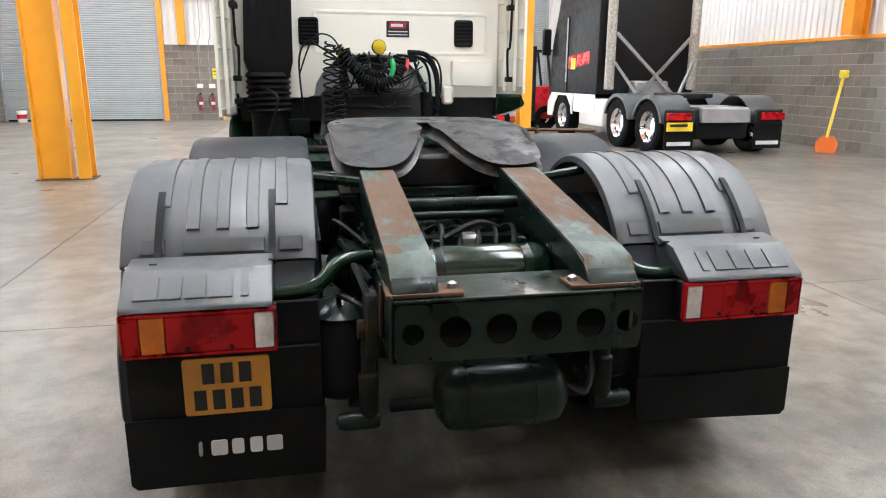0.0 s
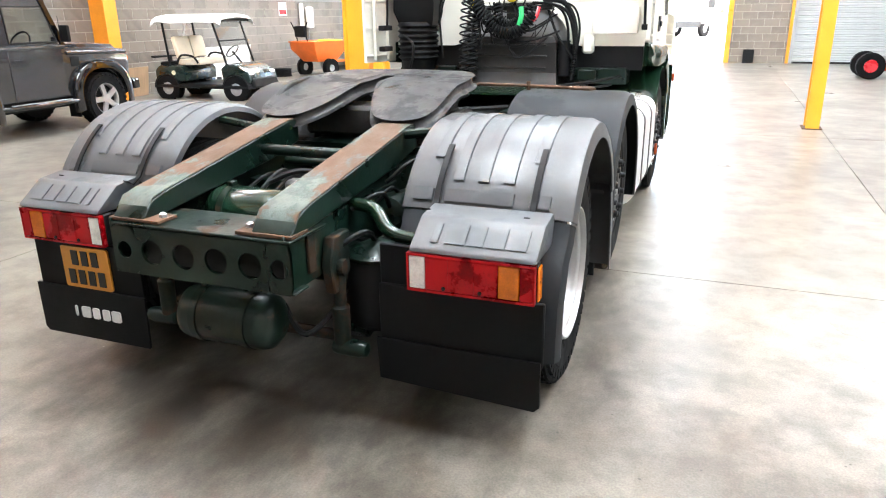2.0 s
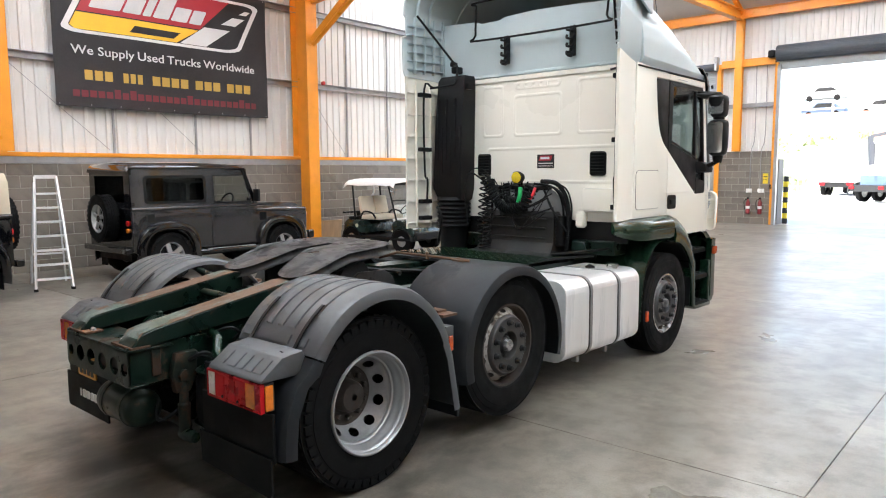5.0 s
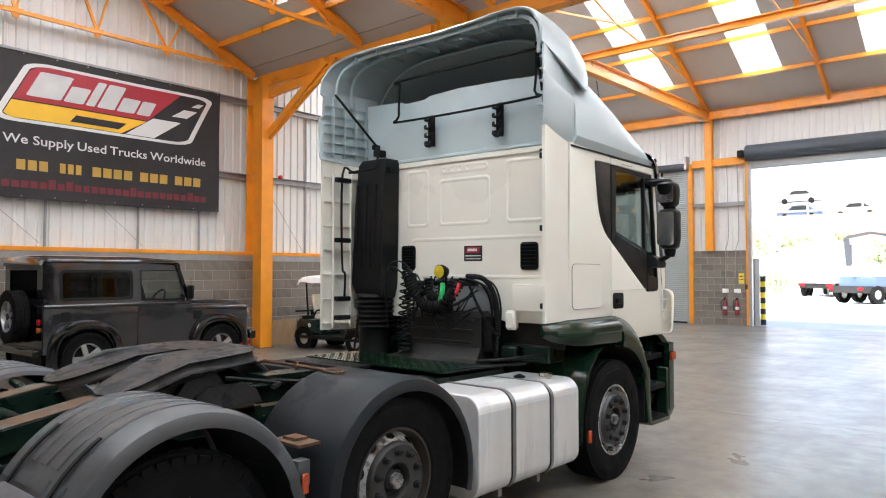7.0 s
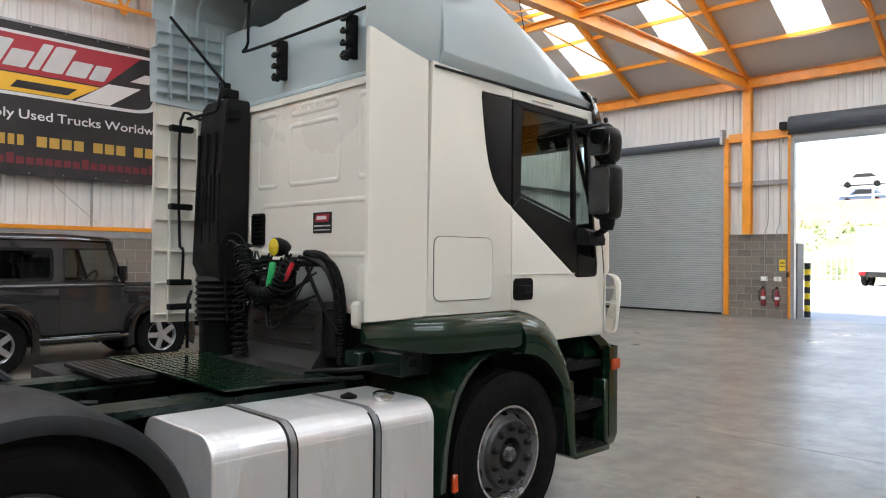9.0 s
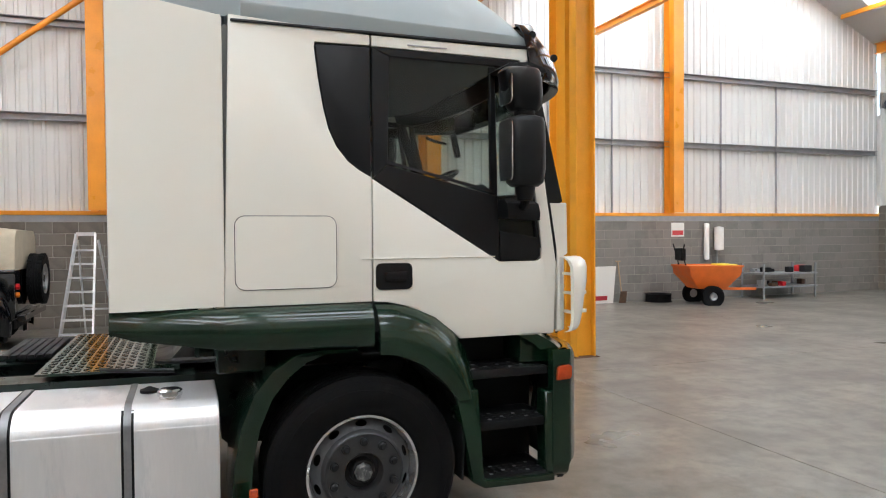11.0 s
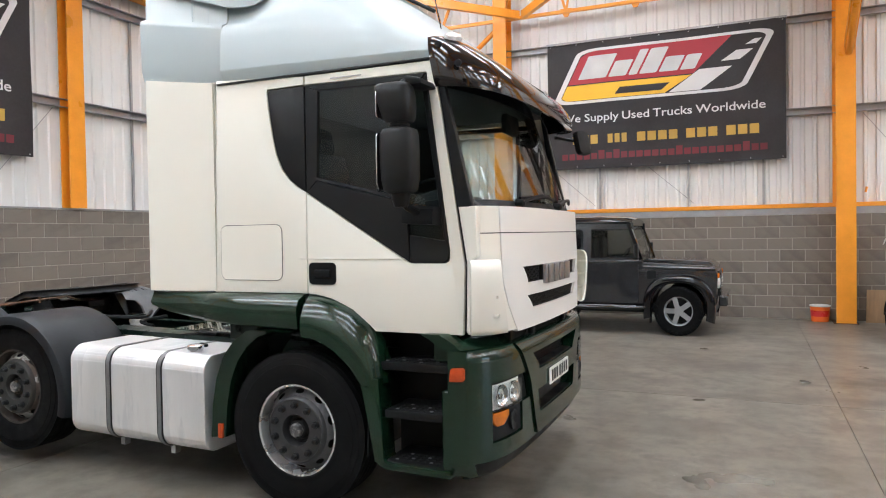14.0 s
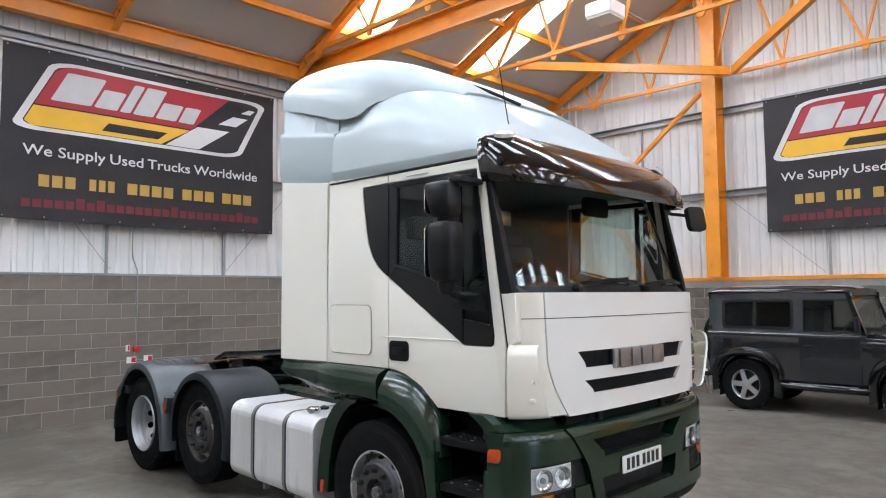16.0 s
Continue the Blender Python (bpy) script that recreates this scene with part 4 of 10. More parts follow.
def sectors(a0, r0, a1, r1, count, share, at, n=8):
    """Spokes between round hand holes of a wheel disc."""
    bm = bmesh.new()
    for c in range(count):
        rows = []
        for f, open_part in ((0, 0), (0.22, 0), (0.26, 0.5), (0.36, 0.87), (0.5, 1), (0.64, 0.87), (0.74, 0.5), (0.78, 0), (1, 0)):
            a, r, half = a0 + (a1 - a0) * f, r0 + (r1 - r0) * f, math.pi / count * (1 - share * open_part)
            rows.append([Vector(at) + Vector((a, r * math.cos(t), r * math.sin(t))) for t in [2 * math.pi * c / count + half * (2 * k / n - 1) for k in range(n + 1)]])
        add(bm, loft(rows, closed=False))
    bmesh.ops.remove_doubles(bm, verts=bm.verts, dist=0.0005)
    return bm


def tyre_bm(cx, y, z, w, r, rim):
    h = w / 2
    prof = [(-h * 0.86, rim), (-h * 0.93, rim + 0.012), (-h * 0.95, rim + 0.02), (-h * 0.94, rim + 0.026), (-h * 0.985, rim + 0.055), (-h, rim + 0.10), (-h * 0.99, rim + 0.135), (-h * 0.97, rim + 0.138), (-h * 0.965, rim + 0.146), (-h * 0.92, r - 0.04), (-h * 0.9, r - 0.038), (-h * 0.84, r - 0.008)]
    tread = []
    for k in range(-2, 3):
        c = k * h * 0.36
        tread += [(c - h * 0.15, r), (c + h * 0.15, r), (c + h * 0.155, r - 0.013), (c + h * 0.205, r - 0.013)]
    prof += tread[:-2] + [(-a, q) for a, q in prof[::-1]]
    bm = ringpart(prof, (cx, y, z), 56)
    return bm


def truck_wheel(s, y, kind):
    """s: 1 on the driver's side. kind: front, mid or rear (twin tyres)."""
    z, X = WR + (LIFT if kind == "mid" else 0), lambda v: v * s
    if kind == "rear":
        w = part("wheel", ringpart([(X(1.21), 0.306), (X(1.225), 0.305), (X(1.231), 0.300), (X(1.231), 0.294), (X(1.222), 0.288), (X(1.205), 0.285), (X(1.198), 0.277), (X(1.186), 0.274), (X(1.165), 0.273), (X(1.156), 0.266), (X(1.125), 0.263), (X(1.118), 0.254), (X(1.10), 0.25)], (0, y, z)), SILVER, truck, "silver deep-dished twin wheel")
        # disc in a darker grey than the rim: shade of the dish painted in
        part("disc", sectors(X(1.10), 0.25, X(1.0), 0.178, 10, 0.50, (0, y, z)), WHEELRING, w)
        part("disc", ringpart([(X(1.0), 0.178), (X(0.992), 0.165), (X(0.99), 0.10), (X(1.04), 0.094), (X(1.06), 0.08), (X(1.065), 0.02)], (0, y, z)), RUSTHUB, w, "rusty brown hub centre")
        part("brake_drum", ringpart([(X(0.99), 0.245), (X(0.93), 0.25), (X(0.90), 0.01)], (0, y, z)), INK, w)
        part("tyre", tyre_bm(X(1.075), y, z, 0.30, WR, 0.292), RUBBER, w)
        part("tyre", tyre_bm(X(0.735), y, z, 0.30, WR, 0.292), RUBBER, w)
        tagged(part("tread", tread_lugs(s, y, z), RUBBER, w), kind="stuff")
        nx, nr = 0.99, 0.135
    else:
        m, mo = (DISCGREY, WHEELDARK) if kind == "front" else (HUBGREY, PEEL)
        w = part("wheel", ringpart([(X(1.205), 0.303), (X(1.213), 0.299), (X(1.212), 0.283), (X(1.175), 0.275), (X(1.135), 0.268)], (0, y, z)), BRIGHTRIM if kind == "front" else RUSTHUB, truck, "silver steel wheel" if kind == "front" else "worn steel wheel with rusty rim")
        part("disc", sectors(X(1.135), 0.268, X(1.195), 0.220, 10, 0.40, (0, y, z)), mo, w)
        part("disc", ringpart([(X(1.195), 0.220), (X(1.214), 0.213), (X(1.224), 0.205), (X(1.226), 0.200), (X(1.222), 0.196), (X(1.220), 0.104), (X(1.205), 0.097), (X(1.16), 0.093)], (0, y, z)), m, w)
        part("hub", ringpart([(X(1.16), 0.093), (X(1.165), 0.07), (X(1.19), 0.064), (X(1.20), 0.056), (X(1.20), 0.048)], (0, y, z), 24), GREASE, w, "dark greasy hub recess")
        part("hub_cap", ringpart([(X(1.20), 0.048), (X(1.225), 0.045), (X(1.232), 0.038), (X(1.236), 0.002)], (0, y, z), 8), HUBCAP, w, "worn grey hub cap", 20)
        part("brake_drum", ringpart([(X(1.10), 0.26), (X(1.06), 0.01)], (0, y, z)), INK, w)
        part("tyre", tyre_bm(X(1.08), y, z, 0.30, WR, 0.292), RUBBER, w)
        nx, nr = 1.224, 0.164
    for k in range(10):
        t = 2 * math.pi * (k + 0.5) / 10
        c = Vector((0, y + nr * math.cos(t), z + nr * math.sin(t)))
        nut = part("wheel_nut", lathe([(X(nx - 0.004), 0.025), (X(nx + 0.006), 0.024), (X(nx + 0.008), 0.018), (X(nx + 0.028), 0.017), (X(nx + 0.032), 0.013)], "x", c, 6 if kind == "rear" else 12), PLASTIC_W if kind != "rear" else RUSTHUB, w)


def tread_lugs(s, y, z):
    """Shoulder blocks of a drive tyre."""
    bm = bmesh.new()
    for k in range(46):
        a = 2 * math.pi * k / 46
        for dx, dr, w in ((0.124, -0.026, 0.042), (0.095, -0.001, 0.05)):
            add(bm, moved(B((-0.022, 0.022, -0.024, 0.024 if dr < -0.01 else 0.018, -w / 2, w / 2)), Matrix.Translation((s * (1.075 + dx), y, z)) @ Matrix.Rotation(a, 4, "X") @ Matrix.Translation((0, 0, WR + dr - 0.018))))
    return bm


for s in (1, -1):
    truck_wheel(s, FY, "front"), truck_wheel(s, MY, "mid"), truck_wheel(s, RY, "rear")
for y, z in ((FY, WR), (MY, WR + LIFT), (RY, WR)):
    part("axle", tube(((-0.9, y, z), (0.9, y, z)), 0.07, 12), CHASSIS, truck)
part("differential", lathe([(-0.2, 0.09), (-0.12, 0.19), (0.12, 0.19), (0.2, 0.09)], "x", (0, RY, WR), 20), CHASSIS, truck)
part("propshaft", tube(((0, RY + 0.1, WR), (0, 6.3, 0.62)), 0.055, 10), CHASSIS, truck)

# chassis rails and crossmembers
for s in (1, -1):
    x = 0.385 * s
    part("chassis_rail", B((min(x, x - 0.01 * s), max(x, x - 0.01 * s), 2.13, 8.0, 0.60, 0.87), (min(x - 0.01 * s, x - 0.09 * s), max(x - 0.01 * s, x - 0.09 * s), 2.13, 8.0, 0.86, 0.87), (min(x - 0.01 * s, x - 0.09 * s), max(x - 0.01 * s, x - 0.09 * s), 2.13, 8.0, 0.60, 0.61)), CHASSIS, truck)
    for k in range(34):
        yy = 2.15 + k * 0.17
        part("bolt", lathe([(x, 0.012), (x + 0.012 * s, 0.011)], "x", (0, yy, 0.80 - 0.13 * (k % 3 == 1)), 6), CHASSIS, truck)
for y in (2.75, 4.0, 5.0, 6.1):
    part("crossmember", B((-0.29, 0.29, y - 0.04, y + 0.04, 0.66, 0.80)), CHASSIS, truck)


def holed_plate(y, x0, x1, z0, z1, n, r, t=0.012):
    """A pressed plate with n round holes in a row."""
    bm = bmesh.new()
    w, zc, m = (x1 - x0) / n, (z0 + z1) / 2, 24
    for c in range(n):
        cx = x0 + w * (c + 0.5)
        inner, outer = [], []
        for k in range(m):
            a = 2 * math.pi * (k + 0.5) / m
            dx, dz = math.cos(a), math.sin(a)
            f = min(w / 2 / abs(dx), (z1 - z0) / 2 / abs(dz))
            inner.append((cx + r * dx, zc + r * dz)), outer.append((cx + f * dx, zc + f * dz))
        add(bm, loft([[(px, yy, pz) for px, pz in ring] for ring, yy in ((outer, y), (inner, y), (inner, y + t), (outer, y + t))], True, False))
    bmesh.ops.remove_doubles(bm, verts=bm.verts, dist=0.001)
    return bm


rear_beam = part("rear_crossmember", holed_plate(1.94, -0.27, 0.325, 0.585, 0.775, 4, 0.05), CHASSIS, truck, "dark green pressed rear crossmember with round holes", 30)
part("end_web", holed_plate(1.94, -0.385, -0.271, 0.585, 0.775, 1, 0.034), CHASSIS, rear_beam, "", 30)
part("end_web", holed_plate(1.94, 0.326, 0.425, 0.585, 0.775, 1, 0.038), CHASSIS, rear_beam, "", 30)
part("top_flange", B((-0.385, 0.425, 1.945, 2.2, 0.775, 0.787), (-0.385, 0.425, 1.953, 2.05, 0.58, 0.59), bevel=0.003), CHASSIS, rear_beam)
part("beam_web", B((-0.38, 0.38, 2.10, 2.112, 0.57, 0.765)), PLASTIC, rear_beam, "black inner web")
for s in (1, -1):
    part("end_plate", B((min(0.387 * s, 0.40 * s), max(0.387 * s, 0.40 * s), 1.95, 2.9, 0.58, 0.80), bevel=0.004), CHASSIS, truck)
    # ramps that guide the trailer's pin, rubbed to rust on top
    random.seed(31 + s)
    x, dx = (0.335, 0.085) if s > 0 else (-0.315, 0.075)
    r = part("loading_ramp", prism([(1.965, 0.80), (2.02, 0.86), (2.10, 0.885), (3.02, 1.035), (3.10, 1.03), (3.10, 0.92), (2.85, 0.87), (2.05, 0.79)], "x", x - dx, x + dx, 0.006, 1), CHASSIS, truck, "green loading ramp rubbed to rust on its top")
    part("ramp_foot", B((x - 0.09 - 0.06 * (s > 0), x + 0.09 + 0.06 * (s < 0), 1.96, 2.07, 0.789, 0.802), bevel=0.002), RUST, r, "rusty steel foot plate")
    part("bolt", lathe([(0.80, 0.017), (0.815, 0.016), (0.822, 0.006)], "z", (x - s * 0.125, 2.02, 0), 6), STEEL, r)
    top = [(2.0, 0.838), (2.03, 0.872), (2.10, 0.889), (3.0, 1.037), (3.07, 1.039)]
    part("ramp_top", shell(loft([[(x - dx + 0.001, yy, zz), (x + dx - 0.001, yy, zz)] for yy, zz in top], closed=False), 0.003), RUSTY, r, "rubbed rusty top face")
    for k in range(6):
        part("bolt", lathe([(0.4005 * s, 0.014), (0.412 * s, 0.013)], "x", (0, 2.16 + 0.16 * k, 0.845 - 0.05 * (k % 2)), 6), CHASSIS, r)
part("cross_tube", tube(((-0.25, 2.78, 0.93), (0.25, 2.78, 0.93)), 0.026, 10), CHASSIS, truck)
part("cross_tube", tube(((-0.25, 2.98, 0.84), (0.25, 2.98, 0.84)), 0.02, 10), CHASSIS, truck)
for (y, z, r, x0, x1), lab in (((2.42, 0.72, 0.115, -0.285, 0.285), "green air tank between the rails"), ((2.12, 0.375, 0.115, -0.23, 0.24), "green air tank slung under the rear")):
    t = part("air_tank", lathe([(x0, 0.02), (x0 + 0.01, r * 0.6), (x0 + 0.04, r * 0.93), (x0 + 0.07, r), (x1 - 0.07, r), (x1 - 0.04, r * 0.93), (x1 - 0.01, r * 0.6), (x1, 0.02)], "x", (0, y, z), 28), GREEN if y > 2.3 else CHASSIS, truck, lab)
    for xs in (x0 + 0.12, x1 - 0.12):
        part("tank_strap", ringpart([(xs - 0.016, r + 0.001), (xs - 0.016, r + 0.004), (xs + 0.016, r + 0.004), (xs + 0.016, r + 0.001)], (0, y, z)), CHASSIS, t)
        part("clamp", B((xs - 0.014, xs + 0.014, y - 0.018, y + 0.018, z + r, z + r + 0.025), bevel=0.004), CHASSIS, t)
for s in (1, -1):
    bag = part("air_spring", lathe([(0.30, 0.10), (0.32, 0.125), (0.38, 0.135), (0.46, 0.132), (0.56, 0.13), (0.60, 0.11)], "z", (0.52 * s, 2.42, 0), 24), FLAP, truck, "black rubber air spring")
    part("top_plate", lathe([(0.60, 0.12), (0.615, 0.13), (0.64, 0.09), (0.66, 0.03)], "z", (0.52 * s, 2.42, 0), 24), CHASSIS, bag, "glossy green top plate")
    part("damper_bracket", prism([(2.19, 0.50), (2.17, 0.62), (2.20, 0.73), (2.33, 0.73), (2.32, 0.58), (2.28, 0.50)], "x", *sorted((0.405 * s, 0.45 * s)), 0.006, 1), HANGER, truck, "rusty damper bracket")
    dm = part("damper", lathe([(0.262, 0.02), (0.272, 0.034), (0.43, 0.036), (0.44, 0.026), (0.56, 0.025), (0.58, 0.012)], "z", (0.44 * s, 2.24, 0), 14), HANGER, truck, "dark oily damper")
    part("eye", lathe([(0.40 * s, 0.012), (0.405 * s, 0.03), (0.425 * s, 0.036), (0.52 * s, 0.036), (0.55 * s, 0.028), (0.56 * s, 0.006)], "x", (0, 2.24, 0.255), 14), CHASSIS, dm, "glossy green damper eye")
    part("eye", lathe([(0.40 * s, 0.034), (0.475 * s, 0.034), (0.477 * s, 0.004)], "x", (0, 2.24, 0.60), 14), HANGER, dm)
    part("web_bracket", B((*sorted((0.401 * s, 0.413 * s)), 2.08, 2.13, 0.62, 0.80), bevel=0.003), HANGER, truck, "rusty gusset on the rail")
    part("lamp_arm", tube(bend([(0.40 * s, 2.45, 0.80), (0.52 * s, 2.42, 0.79), (0.62 * s, 2.36, 0.72), (0.80 * s, 2.36, 0.70)]), 0.028, 10), GREEN, truck, "bent green support tube")
    part("brake_chamber", lathe([(2.5, 0.05), (2.52, 0.09), (2.66, 0.09), (2.7, 0.05)], "y", (0.33 * s, 0, 0.45), 18), PLASTIC_W, truck)
part("tow_beam", tube(((-0.36, 2.28, 0.28), (0.40, 2.28, 0.28)), 0.025, 10), HANGER, truck, "dark lower cross bar")
for pts, r in (([(-0.42, 2.3, 0.75), (-0.5, 2.7, 0.8), (-0.45, 3.0, 0.72)], 0.012), ([(0.42, 2.3, 0.72), (0.46, 2.6, 0.6), (0.43, 2.9, 0.7)], 0.012), ([(0.2, 2.2, 0.42), (0.33, 2.15, 0.33), (0.42, 2.3, 0.45), (0.40, 2.5, 0.62)], 0.012), ([(-0.1, 2.6, 0.82), (0.05, 2.65, 0.87), (0.2, 2.8, 0.8)], 0.014), ([(-0.44, 2.5, 0.6), (-0.47, 2.4, 0.78), (-0.43, 2.2, 0.7)], 0.014)):
    part("hose", tube(bend(pts), r, 6), PLASTIC, truck)
random.seed(21)
for s_ in (1, -1):
    part("brake_chamber", lathe([(2.62, 0.05), (2.64, 0.085), (2.74, 0.09), (2.76, 0.075), (2.86, 0.075), (2.89, 0.03)], "y", (0.47 * s_, 0, 0.70), 18), CHASSIS, truck, "dark green spring brake chamber")
    part("axle_beam", B((min(0.40 * s_, 0.62 * s_), max(0.40 * s_, 0.62 * s_), 2.82, 3.12, 0.36, 0.62), bevel=0.03), CHASSIS, truck)
    part("spring_arm", prism([(2.30, 0.30), (2.34, 0.36), (2.9, 0.42), (3.9, 0.58), (3.98, 0.52), (2.95, 0.33), (2.35, 0.25)], "x", 0.46 * s_ - 0.045, 0.46 * s_ + 0.045, 0.008, 1), CHASSIS, truck, "dark green suspension arm")
    part("inner_shield", B((min(0.575 * s_, 0.59 * s_), max(0.575 * s_, 0.59 * s_), 2.75, 3.60, 0.30, 0.80)), PLASTIC, truck, "black inner guard sheet")
    for q in range(5):
        y0, z0 = 2.25 + 0.17 * q, 0.62 + 0.2 * random.random()
        part("hose", tube(bend([(0.41 * s_, y0, z0), ((0.47 + 0.06 * random.random()) * s_, y0 + 0.1, z0 + 0.1 * random.random()), ((0.45 + 0.08 * random.random()) * s_, y0 + 0.25, z0 - 0.06), (0.41 * s_, y0 + 0.34, z0 - 0.1 * random.random())]), 0.009 + 0.004 * random.random(), 6), PLASTIC, truck)
    part("valve_block", B((min(0.40 * s_, 0.47 * s_), max(0.40 * s_, 0.47 * s_), 3.2, 3.34, 0.70, 0.84), bevel=0.012), PLASTIC_W, truck)
    part("brake_drum", lathe([(0.60 * s_, 0.02), (0.60 * s_, 0.205), (0.72 * s_, 0.215)], "x", (0, 2.97, 0.505), 24), GREASE, truck, "dusty brake drum")
for q in range(6):
    x0 = -0.2 + 0.075 * q
    part("hose", tube(bend([(x0, 2.55, 0.78), (x0 + 0.03, 2.7, 0.83 + 0.03 * random.random()), (x0 - 0.02, 2.95, 0.76), (x0 * 0.6, 3.2, 0.74)]), 0.008 + 0.004 * random.random(), 6), PLASTIC, truck)
for s_ in (1, -1):
    lb = part("air_spring", lathe([(0.52, 0.09), (0.54, 0.11), (0.62, 0.12), (0.74, 0.118), (0.82, 0.10)], "z", (0.52 * s_, 3.72, 0), 20), FLAP, truck, "black rubber air spring")
    part("top_plate", B((0.52 * s_ - 0.115, 0.52 * s_ + 0.115, 3.62, 3.82, 0.821, 0.835), bevel=0.004), CHASSIS, lb)
    part("lift_bracket", prism([(4.55, 0.45), (4.75, 0.40), (4.88, 0.86), (4.52, 0.86)], "x", min(0.405 * s_, 0.57 * s_), max(0.405 * s_, 0.57 * s_), 0.01, 1), CHASSIS, truck, "dark green axle bracket")
# unseen gearbox mass, added to block light between the rails
part("gearbox", lathe([(4.9, 0.05), (4.92, 0.16), (5.2, 0.2), (5.6, 0.24), (6.3, 0.28)], "y", (0, 0, 0.62), 20), PLASTIC_W, truck, "dark gearbox mass added to block light under the frame")
part("valve", B((-0.03, 0.06, 2.60, 2.68, 0.78, 0.83), bevel=0.015), WHEELRING, truck, "bare metal air valve")

# coupling plate
def coupling():
    rim = [(-0.05, 3.69), (-0.047, 3.60), (-0.055, 3.50), (-0.09, 3.38), (-0.135, 3.24), (-0.19, 3.13), (-0.25, 3.075), (-0.34, 3.06), (-0.425, 3.09), (-0.465, 3.17), (-0.475, 3.30), (-0.485, 3.55), (-0.475, 3.74), (-0.435, 3.88), (-0.35, 3.97), (-0.20, 4.01), (-0.07, 4.015)]
    full = rim + [(-x, y) for x, y in rim[::-1]] + [(0.045, 3.735), (0.0, 3.75), (-0.045, 3.735)]
    full = [(v.x, v.y) for v in bend([(x, y, 0) for x, y in full + full[:1]], 3)[:-1]]
    n_ = len(full)
    rows = []
    for z, inset in ((1.125, 0.03), (1.13, 0.012), (1.142, 0.002), (1.166, 0.0), (1.176, 0.002), (1.182, 0.008), (1.185, 0.018)):
        ring = []
        for k, (x, y) in enumerate(full):
            (xa, ya), (xb, yb) = full[k - 1], full[(k + 1) % n_]
            d = math.hypot(xb - xa, yb - ya) or 1.0
            nx, ny = -(yb - ya) / d, (xb - xa) / d
            ring.append((x + nx * inset, y + ny * inset, z + 0.01 - 0.27 * max(0, 3.46 - y) - 0.03 * max(0, abs(x) - 0.40)))
        rows.append(ring)
    bm = loft(rows)
    moved(bm, Matrix.Translation((0, 3.6, 1.1)) @ Matrix.Rotation(radians(3.5), 4, "X") @ Matrix.Translation((0, -3.6, -1.1)))
    c = part("fifth_wheel", bm, GREASE, truck, "greasy black coupling plate with a V-shaped throat", 42)
    for s in (1, -1):
        part("pedestal", prism([(3.35, 0.88), (3.85, 0.88), (3.68, 1.10), (3.52, 1.10)], "x", s * 0.36 - 0.05, s * 0.36 + 0.05), GREASE, c)
        part("bracket", B((s * 0.40 - 0.06, s * 0.40 + 0.06, 3.3, 3.9, 0.872, 0.90)), HANGER, c)
        part("side_plate", prism([(3.5, 0.90), (3.98, 0.90), (3.94, 0.98), (3.86, 1.03), (3.62, 1.03), (3.54, 0.98)], "x", s * 0.42 - 0.014, s * 0.42 + 0.014, 0.004, 1), GREASE, c, "black steel side plate")
    part("saddle", B((-0.36, 0.36, 3.36, 3.62, 0.91, 1.07), bevel=0.02), GREASE, c, "black greasy saddle under the plate")
    part("jaw", B((-0.09, 0.09, 3.62, 3.80, 1.0, 1.07), bevel=0.01), GREASE, c)
    part("release_handle", tube([(0.30, 3.94, 1.10), (0.46, 3.97, 1.15), (0.80, 3.99, 1.143), (0.97, 4.0, 1.138), (1.0, 4.035, 1.138), (1.09, 4.035, 1.136), (1.11, 4.0, 1.136), (1.09, 3.965, 1.136), (1.0, 3.965, 1.138), (0.97, 4.0, 1.138)], 0.0095, 8), RUST, c, "rusty pull handle with a loop")
    part("handle_pin", lathe([(1.12, 0.012), (1.17, 0.012)], "z", (0.74, 3.988, 0), 8), RUST, c)
    for pts in ([(-0.3, 4.2, 0.95), (0.0, 4.4, 0.93), (0.3, 4.15, 0.96)], [(-0.2, 4.5, 0.92), (0.2, 4.6, 0.93), (0.35, 4.9, 0.92)]):
        part("hose", tube(bend(pts), 0.016, 6), PLASTIC, truck)


coupling()
part("mount_plate", B((-0.46, 0.46, 3.25, 3.95, 0.872, 0.89)), CHASSIS, truck)


# mudguards, rear lamps and flaps
GY = 3.02
def arc_pts(cy, cz, r, a0, a1, n):
    return [(cy + r * math.cos(radians(a0 + (a1 - a0) * k / n)), cz + r * math.sin(radians(a0 + (a1 - a0) * k / n))) for k in range(n + 1)]


def guard(line, x0, x1, lip=0.035, centre=None):
    """A mudguard skin along a side line of (y, z), with turned-down edges."""
    cy, cz = 0, 0.5
    rows = []
    for y, z in line:
        mid_y = sum(p[0] for p in line) / len(line)
        d = Vector((0, (centre or mid_y) - y, (0.5 if centre is None or z > 0.5 else z) - z)).normalized()
        e = lambda q: (y + d.y * q, z + d.z * q)
        rows.append([(x0, *e(lip)), (x0 + 0.006, *e(0.012)), (x0 + 0.03, *e(0.0)), (x1 - 0.05, *e(0.0)), (x1 - 0.012, *e(0.016)), (x1, *e(0.045)), (x1 - 0.002, *e(0.075))])
    return shell(loft(rows, closed=False), -0.006)


